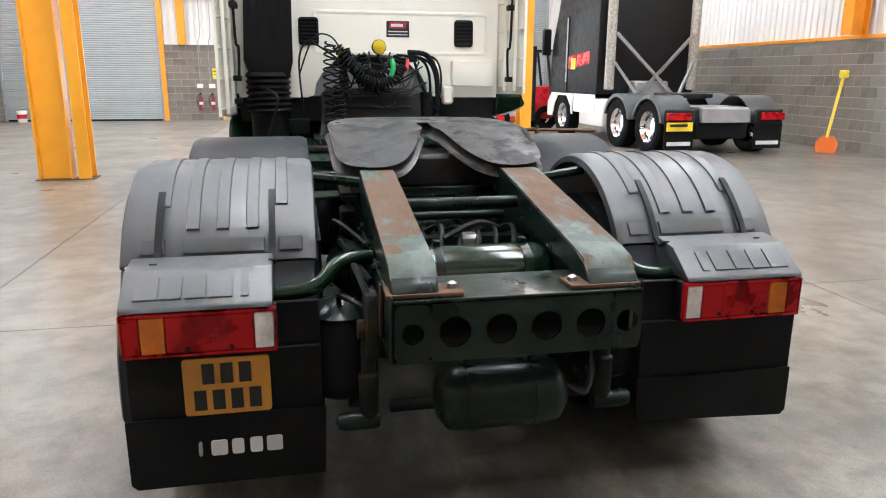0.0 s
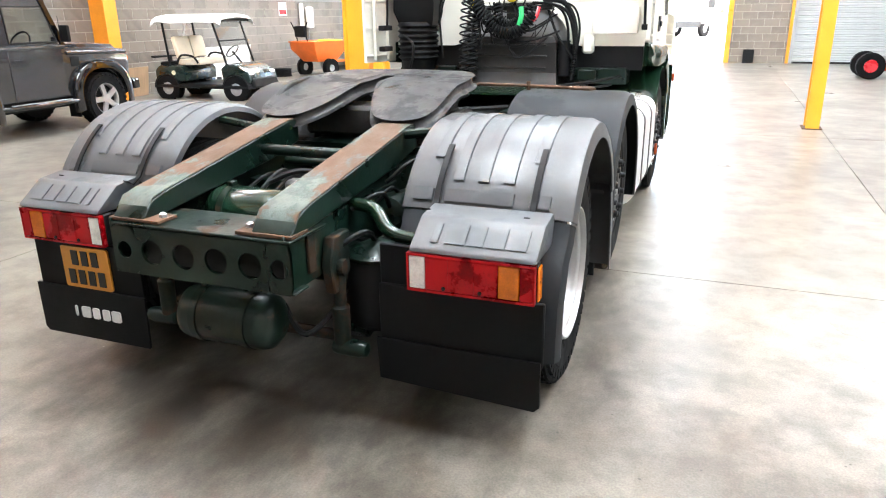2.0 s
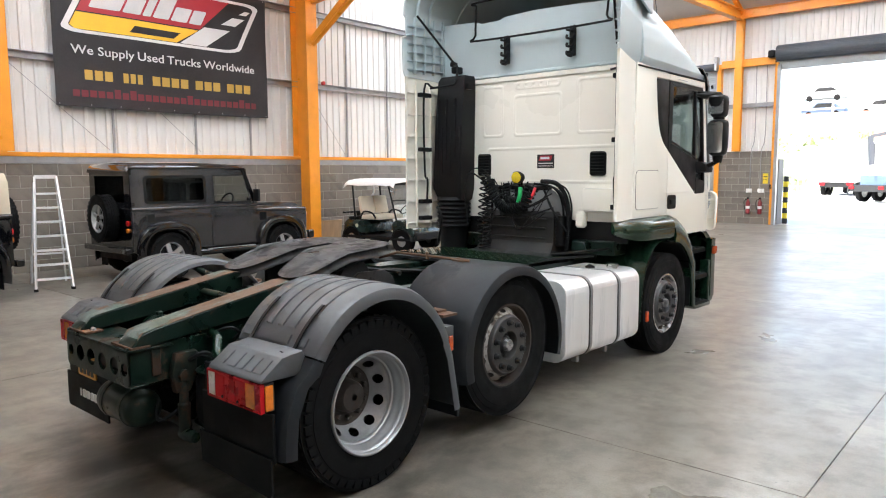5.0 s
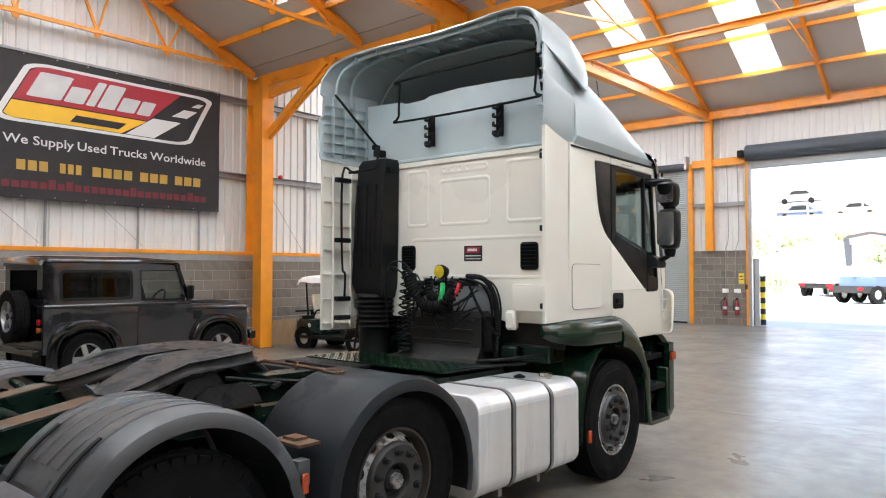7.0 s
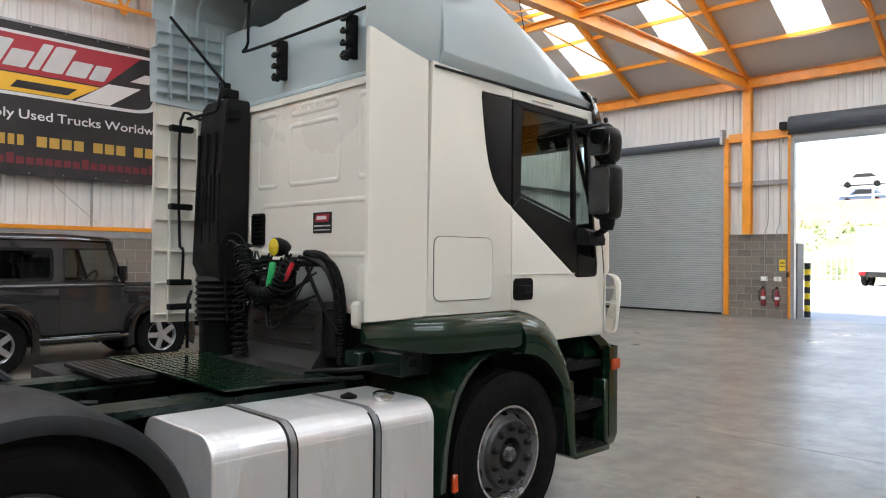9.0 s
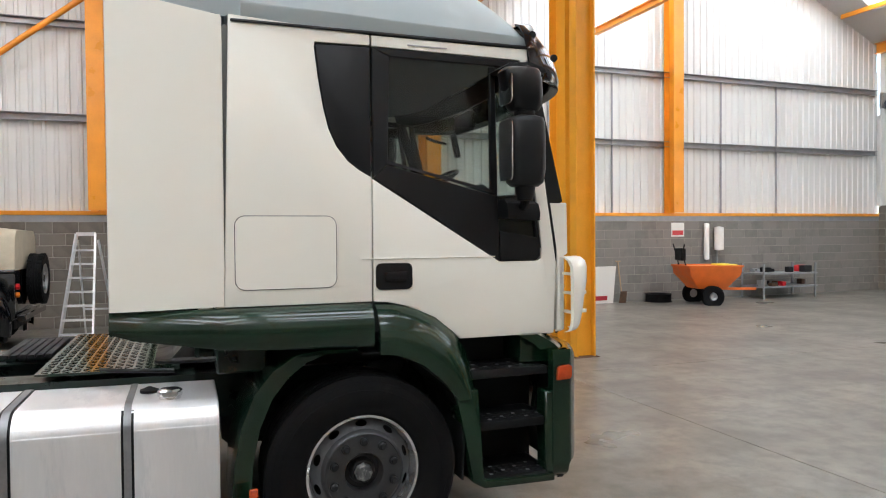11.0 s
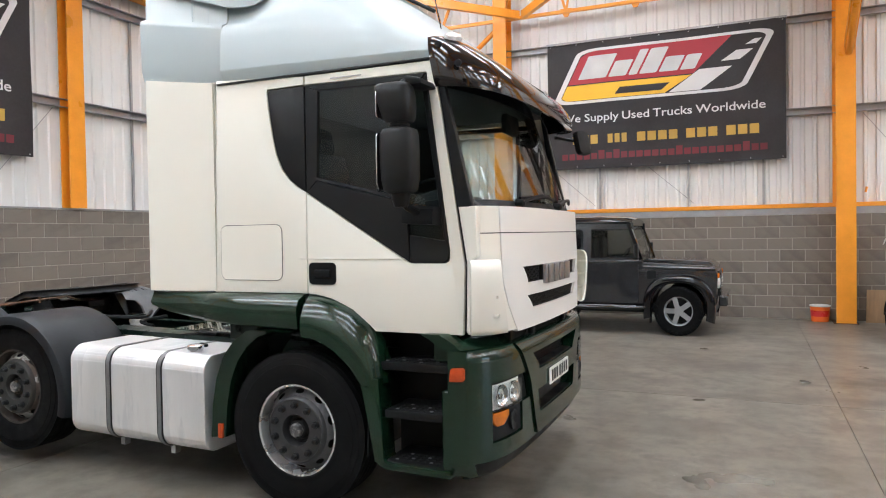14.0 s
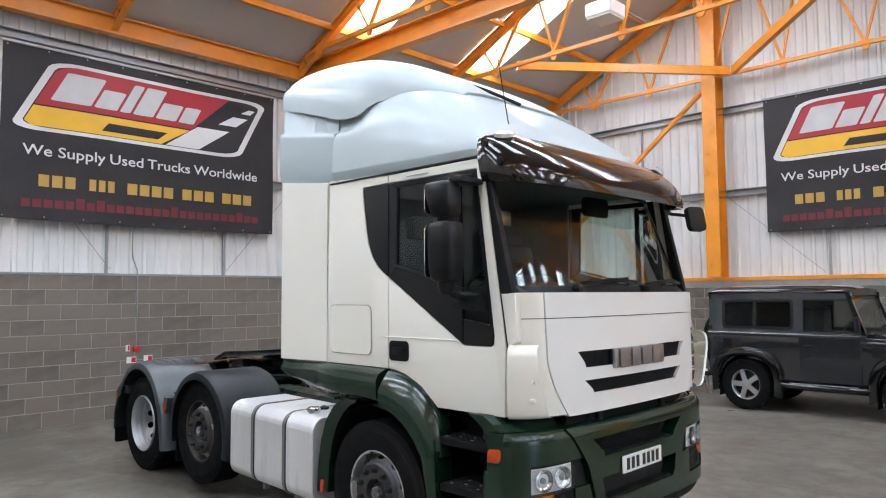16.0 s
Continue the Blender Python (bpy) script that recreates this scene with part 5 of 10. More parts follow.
for s in (1, -1):
    X0, X1 = (0.60, 1.305 if s > 0 else 1.285)
    flip = Matrix.Identity(4) if s > 0 else Matrix.Scale(-1, 4, (1, 0, 0))

    def side(bm):
        if s < 0:
            moved(bm, flip)
            bmesh.ops.reverse_faces(bm, faces=bm.faces)
        return bm

    g = part("mudguard", side(guard(arc_pts(GY, 0.49, 0.605, 150, 20, 30), X0, X1)), FENDER, truck, "weathered grey plastic mudguard")
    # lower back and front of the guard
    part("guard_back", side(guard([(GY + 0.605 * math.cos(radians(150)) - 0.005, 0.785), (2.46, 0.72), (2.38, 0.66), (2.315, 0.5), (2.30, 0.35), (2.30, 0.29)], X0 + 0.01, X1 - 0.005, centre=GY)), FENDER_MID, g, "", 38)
    part("guard_front", side(guard([(GY + 0.6 * math.cos(radians(20)), 0.70), (3.63, 0.58), (3.66, 0.42), (3.70, 0.22)], X0 + 0.01, X1 - 0.005, centre=GY)), FENDER, g, "", 38)
    for k in range(5):
        xx = 0.72 + 0.105 * k
        a1 = 128 if k in (0, 4) else 138
        line = arc_pts(GY, 0.49, 0.607, a1, 70, 16)
        part("rib", side(loft([[(xx - 0.026, y, z - 0.004), (xx - 0.021, y + 0.02 * (y - GY), z + 0.009), (xx + 0.021, y + 0.02 * (y - GY), z + 0.009), (xx + 0.026, y, z - 0.004)] for y, z in line], closed=False)), FENDER, g)
    for xx, w in ((0.69, 0.09), (0.925, 0.29), (1.17, 0.09)):
        ys = arc_pts(GY, 0.49, 0.608, 142, 147, 2)
        part("rib", side(loft([[(xx - w / 2, y + 0.004, z - 0.004), (xx - w / 2 + 0.005, y - 0.008, z + 0.008), (xx + w / 2 - 0.005, y - 0.008, z + 0.008), (xx + w / 2, y + 0.004, z - 0.004)] for y, z in ys], closed=False)), FENDER, g)
    for xx in (0.755, 1.15):
        line = [(y, z) for y, z in arc_pts(GY, 0.49, 0.622, 122, 148, 6)] + [(2.44, 0.79), (2.40, 0.815)]
        part("strap", side(shell(loft([[(xx - 0.012, y, z), (xx + 0.012, y, z)] for y, z in line], closed=False), 0.007)), PLASTIC, g, "black rubber strap")
    # hood over the lamp
    h = part("lamp_hood", side(prism([(2.215, 0.705), (2.225, 0.72), (2.35, 0.81), (2.48, 0.825), (2.52, 0.70)], "x", 0.752, 1.235, 0.012, 2)), FENDER, truck, "grey plastic lamp hood with raised maker's lettering shape")
    for k, w in enumerate((0.026, 0.078, 0.062, 0.066, 0.074)):
        xx = 0.842 + k * 0.078
        d = (2.35 - 2.225, 0.81 - 0.72)
        q = lambda f: (2.225 + d[0] * f - 0.004, 0.72 + d[1] * f + 0.003)
        part("emblem", side(loft([[(xx - w / 2, *q(f)), (xx + w / 2, *q(f)), (xx + w / 2, q(f)[0] + 0.006, q(f)[1] - 0.004), (xx - w / 2, q(f)[0] + 0.006, q(f)[1] - 0.004)] for f in (0.2, 0.8)])), FENDER, h)
    lamp = part("tail_lamp", side(B((0.742, 1.234, 2.240, 2.30, 0.552, 0.70), bevel=0.006)), PLASTIC, truck, "tail lamp cluster")
    for xa, xb, m_ in ((0.752, 0.815, CLEAR), (0.816, 1.096, REDLENS), (1.097, 1.175, AMBER), (1.176, 1.228, REDLENS)):
        part("lens", side(B((xa, xb, 2.216, 2.238, 0.562, 0.690), bevel=0.004)), m_, lamp, {CLEAR: "clear lens", REDLENS: "red lens", AMBER: "amber lens"}[m_])
    part("lens", side(B((1.2345, 1.243, 2.238, 2.285, 0.56, 0.69), bevel=0.003)), AMBER, lamp, "amber side lens")
    part("lens_frame", side(B((0.744, 1.232, 2.214, 2.2395, 0.691, 0.70), (0.744, 1.232, 2.214, 2.2395, 0.552, 0.561), (0.744, 0.7515, 2.214, 2.2395, 0.561, 0.691), (1.2285, 1.232, 2.214, 2.2395, 0.561, 0.691))), REDLENS, lamp)
    for xx in (0.905, 1.005):
        part("lens_rib", side(B((xx - 0.003, xx + 0.003, 2.2135, 2.2158, 0.566, 0.686))), REDLENS, lamp)
    for xx in (0.89, 1.03):
        part("screw", side(lathe([(2.2155, 0.008), (2.210, 0.007)], "y", (xx, 0, 0.575), 8)), PLASTIC, lamp)
    pn = part("splash_panel", side(B((0.60, 1.26 if s > 0 else 1.24, 2.262, 2.28, 0.285, 0.545), (0.60, 0.76, 2.2825, 2.30, 0.285, 0.70), bevel=0.005)), FLAP, truck, "black plastic splash panel")
    bot = 0.06 if s < 0 else 0.11
    part("mudflap", side(prism([(0.59, 0.315), (1.255, 0.315), (1.255, bot + 0.02), (1.235, bot), (0.60, bot + (0.0 if s < 0 else 0.03))], "y", 2.247, 2.259)), FLAP, truck, "black rubber mudflap")
    if s < 0:
        for k, w in enumerate((0.02, 0.062, 0.048, 0.05, 0.062)):
            xx = -1.02 + k * 0.062
            part("emblem", prism(rounded(xx - w / 2 + 0.004, xx + w / 2 - 0.004, 0.17, 0.225, 0.008, 2), "y", 2.240, 2.2465), WHITEINK, truck, "faded white maker's lettering shape")
        pl = part("number_plate", prism(rounded(-1.06, -0.775, 0.32, 0.525, 0.012, 3), "y", 2.25, 2.2605), PLATE_Y, truck, "faded orange rear number plate with black bars")
        for zz, n in ((0.47, 3), (0.375, 4)):
            for k in range(n):
                xx = -0.9175 + (k - (n - 1) / 2) * 0.06
                part("character_bar", B((xx - 0.02, xx + 0.02, 2.246, 2.2498, zz - 0.036, zz + 0.036)), INK, pl)
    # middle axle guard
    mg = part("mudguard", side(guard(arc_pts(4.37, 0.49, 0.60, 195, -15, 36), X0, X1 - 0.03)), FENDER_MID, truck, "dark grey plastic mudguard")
    part("guard_tail", side(B((0.62, 1.2, 3.77, 3.79, 0.12, 0.36))), FLAP, mg)
    mk = part("side_marker", side(B((1.256, 1.272, 3.615, 3.655, 0.60, 0.70), bevel=0.006)), MARKER, truck, "orange side marker lamp")
    part("marker_bracket", side(B((1.19, 1.2555, 3.60, 3.67, 0.64, 0.76))), FENDER, mk)
    part("guard_bracket", side(B((0.95, 1.18, 3.66, 3.80, 0.80, 0.815), (1.0, 1.1, 3.70, 3.78, 0.815, 0.83))), RUST, truck, "rusty guard bracket")
    part("guard_stay", side(tube(((0.40, RY, 1.0), (0.62, RY, 1.03)), 0.022, 8)), CHASSIS, truck)
    part("guard_stay", side(tube(((0.40, MY + 0.3, 0.82), (0.9, MY + 0.3, 0.92)), 0.022, 8)), CHASSIS, truck)

# fuel tank
tank = part("fuel_tank", prism(rounded(0.60, 1.265, 0.235, 0.90, 0.115, 8), "y", 5.02, 6.30, 0.034, 4), ALLOY, truck, "brushed aluminium fuel tank", 50)
for y in (5.41, 5.90):
    for off, w, m_ in ((0.003, 0.027, PLASTIC), (0.007, 0.016, WHEELRING)):
        o = rounded(0.60 - off, 1.265 + off, 0.235 - off, 0.90 + off, 0.115 + off, 8)
        i = rounded(0.60, 1.265, 0.235, 0.90, 0.115, 8)
        part("strap", loft([[(x, yy, z) for x, z in r_] for r_, yy in ((i, y - w), (o, y - w), (o, y + w), (i, y + w))], True, False), m_, tank, "steel strap" if m_ == WHEELRING else "black rubber strap pad", 30)
    part("strap_bolt", B((1.10, 1.15, y - 0.02, y + 0.02, 0.17, 0.228)), STEEL, tank)
part("filler_cap", lathe([(0.885, 0.05), (0.915, 0.05), (0.92, 0.058), (0.942, 0.058), (0.95, 0.046), (0.952, 0.01)], "z", (1.10, 6.08, 0), 20), CHROME, tank, "metal filler cap")
part("sender", lathe([(0.899, 0.045), (0.918, 0.045), (0.923, 0.03), (0.933, 0.01)], "z", (0.93, 5.98, 0), 14), PLASTIC, tank)
part("side_marker", B((1.266, 1.29, 6.43, 6.47, 0.37, 0.47), bevel=0.006), MARKER, truck, "orange side marker lamp")
part("battery_box", B((-1.22, -0.60, 5.03, 6.3, 0.32, 0.92), bevel=0.03, seg=2), PLASTIC_W, truck, "dark grey battery box")
part("silencer", B((-0.34, 0.34, 6.35, 8.0, 0.42, 1.12), bevel=0.04), PLASTIC, truck, "dark engine and gearbox mass under the cab")

# catwalk and the equipment behind the cab
cw = part("catwalk", B((-0.95, 0.63, 5.42, 6.12, 0.955, 0.967)), GREEN, truck, "dark green chequer-plate catwalk")
bm = bmesh.new()
for i in range(30):
    for j in range(13):
        b = B((-0.02, 0.02, -0.006, 0.006, 0, 0.004))
        add(bm, moved(b, Matrix.Translation((-0.92 + i * 0.052, 5.46 + j * 0.05, 0.967)) @ Matrix.Rotation(radians(45 if (i + j) % 2 else -45), 4, "Z")))
tagged(part("tread", bm, GREEN, cw), kind="stuff")
for k in range(6):
    part("step_slat", B((-0.85, -0.1, 5.12 + k * 0.046, 5.155 + k * 0.046, 0.94, 0.962)), PLASTIC_W, cw)
part("frame_top", B((0.39, 0.62, 4.6, 6.2, 0.88, 0.92), (-0.62, -0.39, 4.6, 6.2, 0.88, 0.92)), CHASSIS, truck)
cover = part("tunnel_cover", loft([[(x0, y0, z), (x1, y0, z), (x1, y1, z), (x0, y1, z)] for x0, x1, y0, y1, z in ((-0.52, 0.48, 5.98, 6.5, 0.968), (-0.47, 0.44, 6.08, 6.5, 0.99), (-0.45, 0.42, 6.16, 6.5, 1.08), (-0.44, 0.41, 6.18, 6.5, 1.33), (-0.40, 0.37, 6.22, 6.5, 1.38))]), COVERGREY, truck, "worn dark grey moulded tunnel cover", 28)
for z in (1.12, 1.22, 1.31):
    part("rib", B((-0.36, 0.33, 6.155, 6.19, z - 0.009, z + 0.009), bevel=0.004), COVERGREY, cover)
stack = part("air_intake", loft([[(x0, y0, z), (x1, y0, z), (x1, y1, z), (x0, y1, z)] for x0, x1, y0, y1, z in ((-1.02, -0.70, 6.10, 6.29, 1.48), (-1.06, -0.67, 6.06, 6.29, 1.60), (-1.03, -0.66, 6.07, 6.29, 2.3), (-1.01, -0.65, 6.10, 6.29, 2.74), (-0.99, -0.67, 6.13, 6.29, 2.79))]), PLASTIC, truck, "black ribbed air intake stack", 28)
for k in range(6):
    xx = -0.99 + k * 0.06
    part("rib", B((xx - 0.006, xx + 0.006, 6.056, 6.12, 1.75 if k % 2 else 1.9, 2.25 if k % 2 else 2.55), bevel=0.003), PLASTIC, stack)
prof = []
for k in range(7):
    z = 1.18 + k * 0.046
    prof += [(z, 0.165), (z + 0.023, 0.19)]
part("bellows", lathe(prof + [(1.51, 0.17)], "z", (-0.88, 6.2, 0), 24), PLASTIC, stack, "black rubber bellows", 60)
part("intake_pipe", lathe([(0.80, 0.14), (0.95, 0.15), (1.17, 0.155), (1.19, 0.17)], "z", (-0.88, 6.2, 0), 24), PLASTIC, stack)
part("clamp", B((-0.655, -0.61, 6.12, 6.19, 2.64, 2.70)), PLASTIC, stack)

# ---- the cab ----
def both(fn):
    """Calls fn(mir) for both sides; mir mirrors a bmesh made for the driver's side."""
    def right(bm):
        return bm

    def left(bm):
        moved(bm, Matrix.Scale(-1, 4, (1, 0, 0)))
        bmesh.ops.reverse_faces(bm, faces=bm.faces)
        return bm
    fn(right, 1), fn(left, -1)


CX = 1.16                                        # half width of the cab


def side_prism(pts, x0=CX - 0.035, x1=CX, bevel=0.006):
    return prism(pts, "x", x0, x1, bevel, 2)


def cab_side(mir, s):
    trim_edge = [(7.075, 1.985), (7.02, 2.02), (6.96, 2.065), (6.90, 2.14), (6.86, 2.23), (6.835, 2.33), (6.81, 2.48), (6.79, 2.64), (6.80, 2.655), (7.075, 2.66)]
    part("rear_panel", mir(side_prism([(6.335, 1.335), (7.075, 1.335)] + [(y + (0.004 if i < 1 else -0.006), z) for i, (y, z) in enumerate(trim_edge[:-2])] + [(6.79, 2.665), (7.075, 2.67), (7.075, 2.725), (6.37, 2.765)])), CREAM, truck, "cream-white cab side panel")
    part("trim_panel", mir(side_prism(trim_edge, CX - 0.03, CX - 0.002)), TRIM, truck, "satin black quarter trim")
    h = part("locker_hatch", mir(prism(rounded(6.385, 6.89, 1.415, 1.785, 0.05), "x", CX + 0.0005, CX + 0.003)), INK, truck, "thin dark seam round a locker hatch")
    part("hatch_skin", mir(prism(rounded(6.3885, 6.8865, 1.4185, 1.7815, 0.047), "x", CX + 0.001, CX + 0.005)), CREAM, h, "cream-white locker hatch")
    # door
    door = part("door", mir(side_prism([(7.083, 1.335), (7.15, 1.33), (7.26, 1.305), (7.36, 1.265), (7.45, 1.21), (7.53, 1.15), (7.57, 1.112), (8.15, 1.112), (8.165, 1.53), (7.985, 2.725), (7.083, 2.725), (7.083, 2.668), (7.94, 2.66), (8.075, 1.60), (8.07, 1.545), (8.045, 1.53), (7.81, 1.53), (7.083, 1.978)])), CREAM, truck, "cream-white cab door")
    part("crease", mir(B((CX - 0.002, CX + 0.006, 7.02, 7.78, 1.556, 1.563), bevel=0.002)), CREAM, door)
    x0, x1 = CX - 0.03, CX + 0.001
    tp = lambda pts, m_=TRIM, nm="window_trim", a=x0, b=x1: part(nm, mir(prism(pts, "x", a, b, 0.003, 1)), m_, door)
    tp([(7.087, 1.985), (7.165, 2.055), (7.18, 2.62), (7.087, 2.66)])
    tp([(7.087, 2.663), (7.18, 2.622), (7.90, 2.615), (7.935, 2.655)])
    tp([(7.087, 1.982), (7.81, 1.537), (7.80, 1.895), (7.165, 2.052)])
    tp([(7.76, 1.91), (7.80, 1.90), (7.785, 2.61), (7.755, 2.61)])
    tp([(7.905, 2.61), (7.935, 2.65), (8.07, 1.60), (8.04, 1.66)])
    tp([(7.815, 1.535), (8.04, 1.535), (8.065, 1.56), (8.06, 1.66), (7.815, 1.70)], TRIM, "lower_window")
    part("seal", mir(prism([(7.16, 2.06), (7.76, 1.915), (7.762, 1.93), (7.16, 2.076)], "x", CX - 0.004, CX + 0.006)), PLASTIC_W, door)
    g = part("door_glass", mir(prism([(7.165, 2.055), (7.765, 1.905), (7.76, 2.615), (7.18, 2.62)], "x", CX - 0.02, CX - 0.016)), TINT, door, "tinted door window")
    g2 = part("door_glass", mir(prism([(7.795, 1.70), (8.05, 1.66), (7.91, 2.61), (7.78, 2.61)], "x", CX - 0.02, CX - 0.016)), TINT, door, "tinted front quarter window")
    g.visible_shadow = g2.visible_shadow = False
    hd = part("door_handle", mir(prism(rounded(7.095, 7.295, 1.395, 1.535, 0.03), "x", CX - 0.01, CX + 0.006)), PLASTIC, door, "black recessed door handle")
    part("pull", mir(B((CX + 0.0065, CX + 0.022, 7.14, 7.26, 1.44, 1.49), bevel=0.008, seg=2)), PLASTIC, hd)
    part("drip_rail", mir(B((CX - 0.03, CX + 0.012, 6.38, 7.98, 2.728, 2.742), bevel=0.004)), INK, truck, "dark roof seam")
    part("rain_strip", mir(B((CX, CX + 0.006, 7.28, 7.5, 2.685, 2.691))), STEEL, door)
    # A pillar behind the door
    part("front_pillar", mir(prism([(8.17, 1.52), (8.20, 1.86), (8.215, 1.87), (8.04, 2.62), (7.99, 2.72)], "x", CX - 0.055, CX - 0.004, 0.008, 2)), TRIM, truck, "black front pillar")
    part("corner_filler", mir(prism([(8.170, 1.125), (8.180, 1.53), (8.128, 1.862), (8.24, 1.862), (8.245, 1.57), (8.20, 1.54), (8.195, 1.125)], "x", CX - 0.06, CX - 0.003, 0.004, 1)), CREAM, truck, "cream-white corner panel beside the door")
    # rear side flap, leaning outwards to the back
    w = [(6.335, CX), (6.30, CX + 0.004), (6.22, CX + 0.018), (6.05, CX + 0.055), (5.86, CX + 0.10), (5.835, CX + 0.098), (5.83, CX + 0.075)]
    foot = 1.34 if s > 0 else 1.16
    rows = [[(x, y, foot), (x, y, 1.9), (x, y, 2.5), (x, y, 2.755 + (6.33 - y) * 0.09)] for y, x in w]
    fl = part("side_flap", mir(shell(loft(rows, closed=False), 0.014)), CREAM, truck, "cream-white side air deflector, ribbed inside")
    for z in [foot + 0.06 + 0.235 * q for q in range(7)]:
        part("rib", mir(loft([[(CX + 0.086, 5.86, z - 0.006), (CX + 0.086, 5.86, z + 0.006), (CX + 0.055, 5.86, z + 0.004), (CX + 0.055, 5.86, z - 0.004)], [(CX - 0.004, 6.29, z - 0.006), (CX - 0.004, 6.29, z + 0.006), (CX - 0.03, 6.29, z + 0.004), (CX - 0.03, 6.29, z - 0.004)]])), CREAM, fl)
    for y in (5.94, 6.14):
        xx = CX + 0.085 - (y - 5.8) * 0.15
        part("rib", mir(B((xx - 0.045, xx - 0.018, y - 0.008, y + 0.008, foot + 0.02, 2.76))), CREAM, fl)
    # stays inside the flap
    sx = CX + (0.052 if s > 0 else 0.0)
    part("stay", mir(tube(bend([(sx - 0.06, 6.0, 1.45), (sx - 0.07, 6.0, 1.7), (sx - 0.05, 5.98, 1.8), (sx - 0.05, 5.98, 2.66), (CX - 0.06, 6.12, 2.69), (CX - 0.2, 6.25, 2.7)], 4), 0.011, 8)), PLASTIC, fl, "black support rod")
    for z in (1.46, 2.05, 2.6) if s > 0 else (1.28, 1.46, 2.02, 2.6):
        part("stay_bracket", mir(B((sx - 0.08, sx - 0.02, 5.95 if s > 0 else 5.90, 6.04 if s > 0 else 6.07, z - 0.022, z + 0.022), bevel=0.006)), PLASTIC, fl)
    # skirt
    sk = []
    for y, z1, z0, out, inn in ((5.83, 1.335, 1.235, 0.098, 0.055), (5.95, 1.335, 1.20, 0.09, 0.04), (6.28, 1.33, 1.145, 0.075, 0.0), (6.3, 1.33, 1.14, 0.095, -0.03), (6.6, 1.33, 1.125, 0.1, -0.05), (7.06, 1.33, 1.115, 0.105, -0.05)):
        sk.append([(CX + inn, y, z1), (CX + max(0.012, inn + 0.008), y, z1), (CX + out * 0.75, y, z1 - 0.03), (CX + out, y, z1 - 0.08), (CX + out * 0.95, y, z0 + 0.02), (CX + out * 0.8, y, z0), (CX + inn, y, z0)])
    part("side_skirt", mir(loft(sk if s > 0 else sk[2:])), GREEN, truck, "dark green side skirt", 50)
    # wheel arch
    top = [(7.068, 1.365), (7.16, 1.362), (7.28, 1.335), (7.395, 1.285), (7.50, 1.20), (7.575, 1.09), (7.615, 0.97), (7.635, 0.85)]
    low = [(7.068, 1.115), (7.14, 1.11), (7.22, 1.085), (7.30, 1.045), (7.37, 0.99), (7.43, 0.93), (7.475, 0.87), (7.50, 0.84)]
    rows = [[(CX - 0.08, a, b), (CX + 0.01, a, b), (CX + 0.07, (3 * a + c) / 4, (3 * b + d) / 4), (CX + 0.105, (a + c) / 2, (b + d) / 2), (CX + 0.112, (a + 3 * c) / 4, (b + 3 * d) / 4), (CX + 0.1, c, d), (CX - 0.1, c, d)] for (a, b), (c, d) in zip(top, low)]
    part("wheel_arch", mir(loft(rows)), GREEN, truck, "glossy dark green wheel arch", 50)
    back = [(6.98, 1.105), (6.80, 1.11), (6.66, 1.09), (6.55, 1.02), (6.46, 0.91), (6.40, 0.76), (6.365, 0.58), (6.35, 0.36)]
    inn = [(6.98, 1.085), (6.82, 1.085), (6.72, 1.05), (6.63, 0.98), (6.55, 0.88), (6.49, 0.74), (6.455, 0.57), (6.44, 0.36)]
    part("inner_guard", mir(loft([[(CX + 0.095, a, b), (CX + 0.07, (a + c) / 2, (b + d) / 2), (CX + 0.06, c, d), (0.72, c, d), (0.72, a, b)] for (a, b), (c, d) in zip(back, inn)])), GREEN, truck, "dark green rear half of the wheel arch", 50)
    fr = [(7.50, 0.84), (7.545, 0.72), (7.56, 0.56), (7.55, 0.36)]
    part("inner_guard", mir(shell(loft([[(0.72, a, b), (CX + 0.08, a, b)] for a, b in [(7.0, 1.083), (7.14, 1.08), (7.3, 1.02), (7.43, 0.91)] + fr], closed=False), 0.01)), PLASTIC, truck)
    # steps
    st = part("step_panel", mir(prism([(7.50, 0.845), (7.635, 0.845), (7.665, 0.36), (7.69, 0.345), (8.10, 0.335), (8.10, 0.29), (7.67, 0.30), (7.60, 0.34), (7.555, 0.6)], "x", CX - 0.06, CX + 0.098, 0.012, 2)), GREEN, truck, "dark green step housing")
    part("step_back", mir(B((0.86, 0.90, 7.60, 8.12, 0.30, 1.10))), PLASTIC, st)
    for z, y0, dx in ((0.935, 7.58, 0.03), (0.655, 7.66, 0.07), (0.355, 7.66, 0.085)):
        tr = part("step", mir(B((0.90, CX + dx, y0, 8.09, z - 0.05, z), bevel=0.01, seg=2)), PLASTIC, st, "black plastic step with raised studs")
        for i in range(4):
            for j in range(9):
                part("stud", mir(B((CX + dx - 0.04 - i * 0.04 - 0.008, CX + dx - 0.04 - i * 0.04 + 0.008, y0 + 0.06 + j * 0.045, y0 + 0.078 + j * 0.045, z + 0.0005, z + 0.004))), PLASTIC_W if (i + 2 * j) % 5 else WHEELRING, tr)
    part("step_upright", mir(B((CX - 0.02, CX + 0.09, 8.045, 8.10, 0.335, 0.80), bevel=0.01)), GREEN, st)
    # corner vane with slots
    plan = [(CX + 0.080, 8.236), (CX + 0.079, 8.262), (CX + 0.066, 8.298), (CX + 0.040, 8.335), (CX + 0.004, 8.365), (CX - 0.03, 8.388)]
    inner = [(x - 0.016, y - 0.010) for x, y in plan]
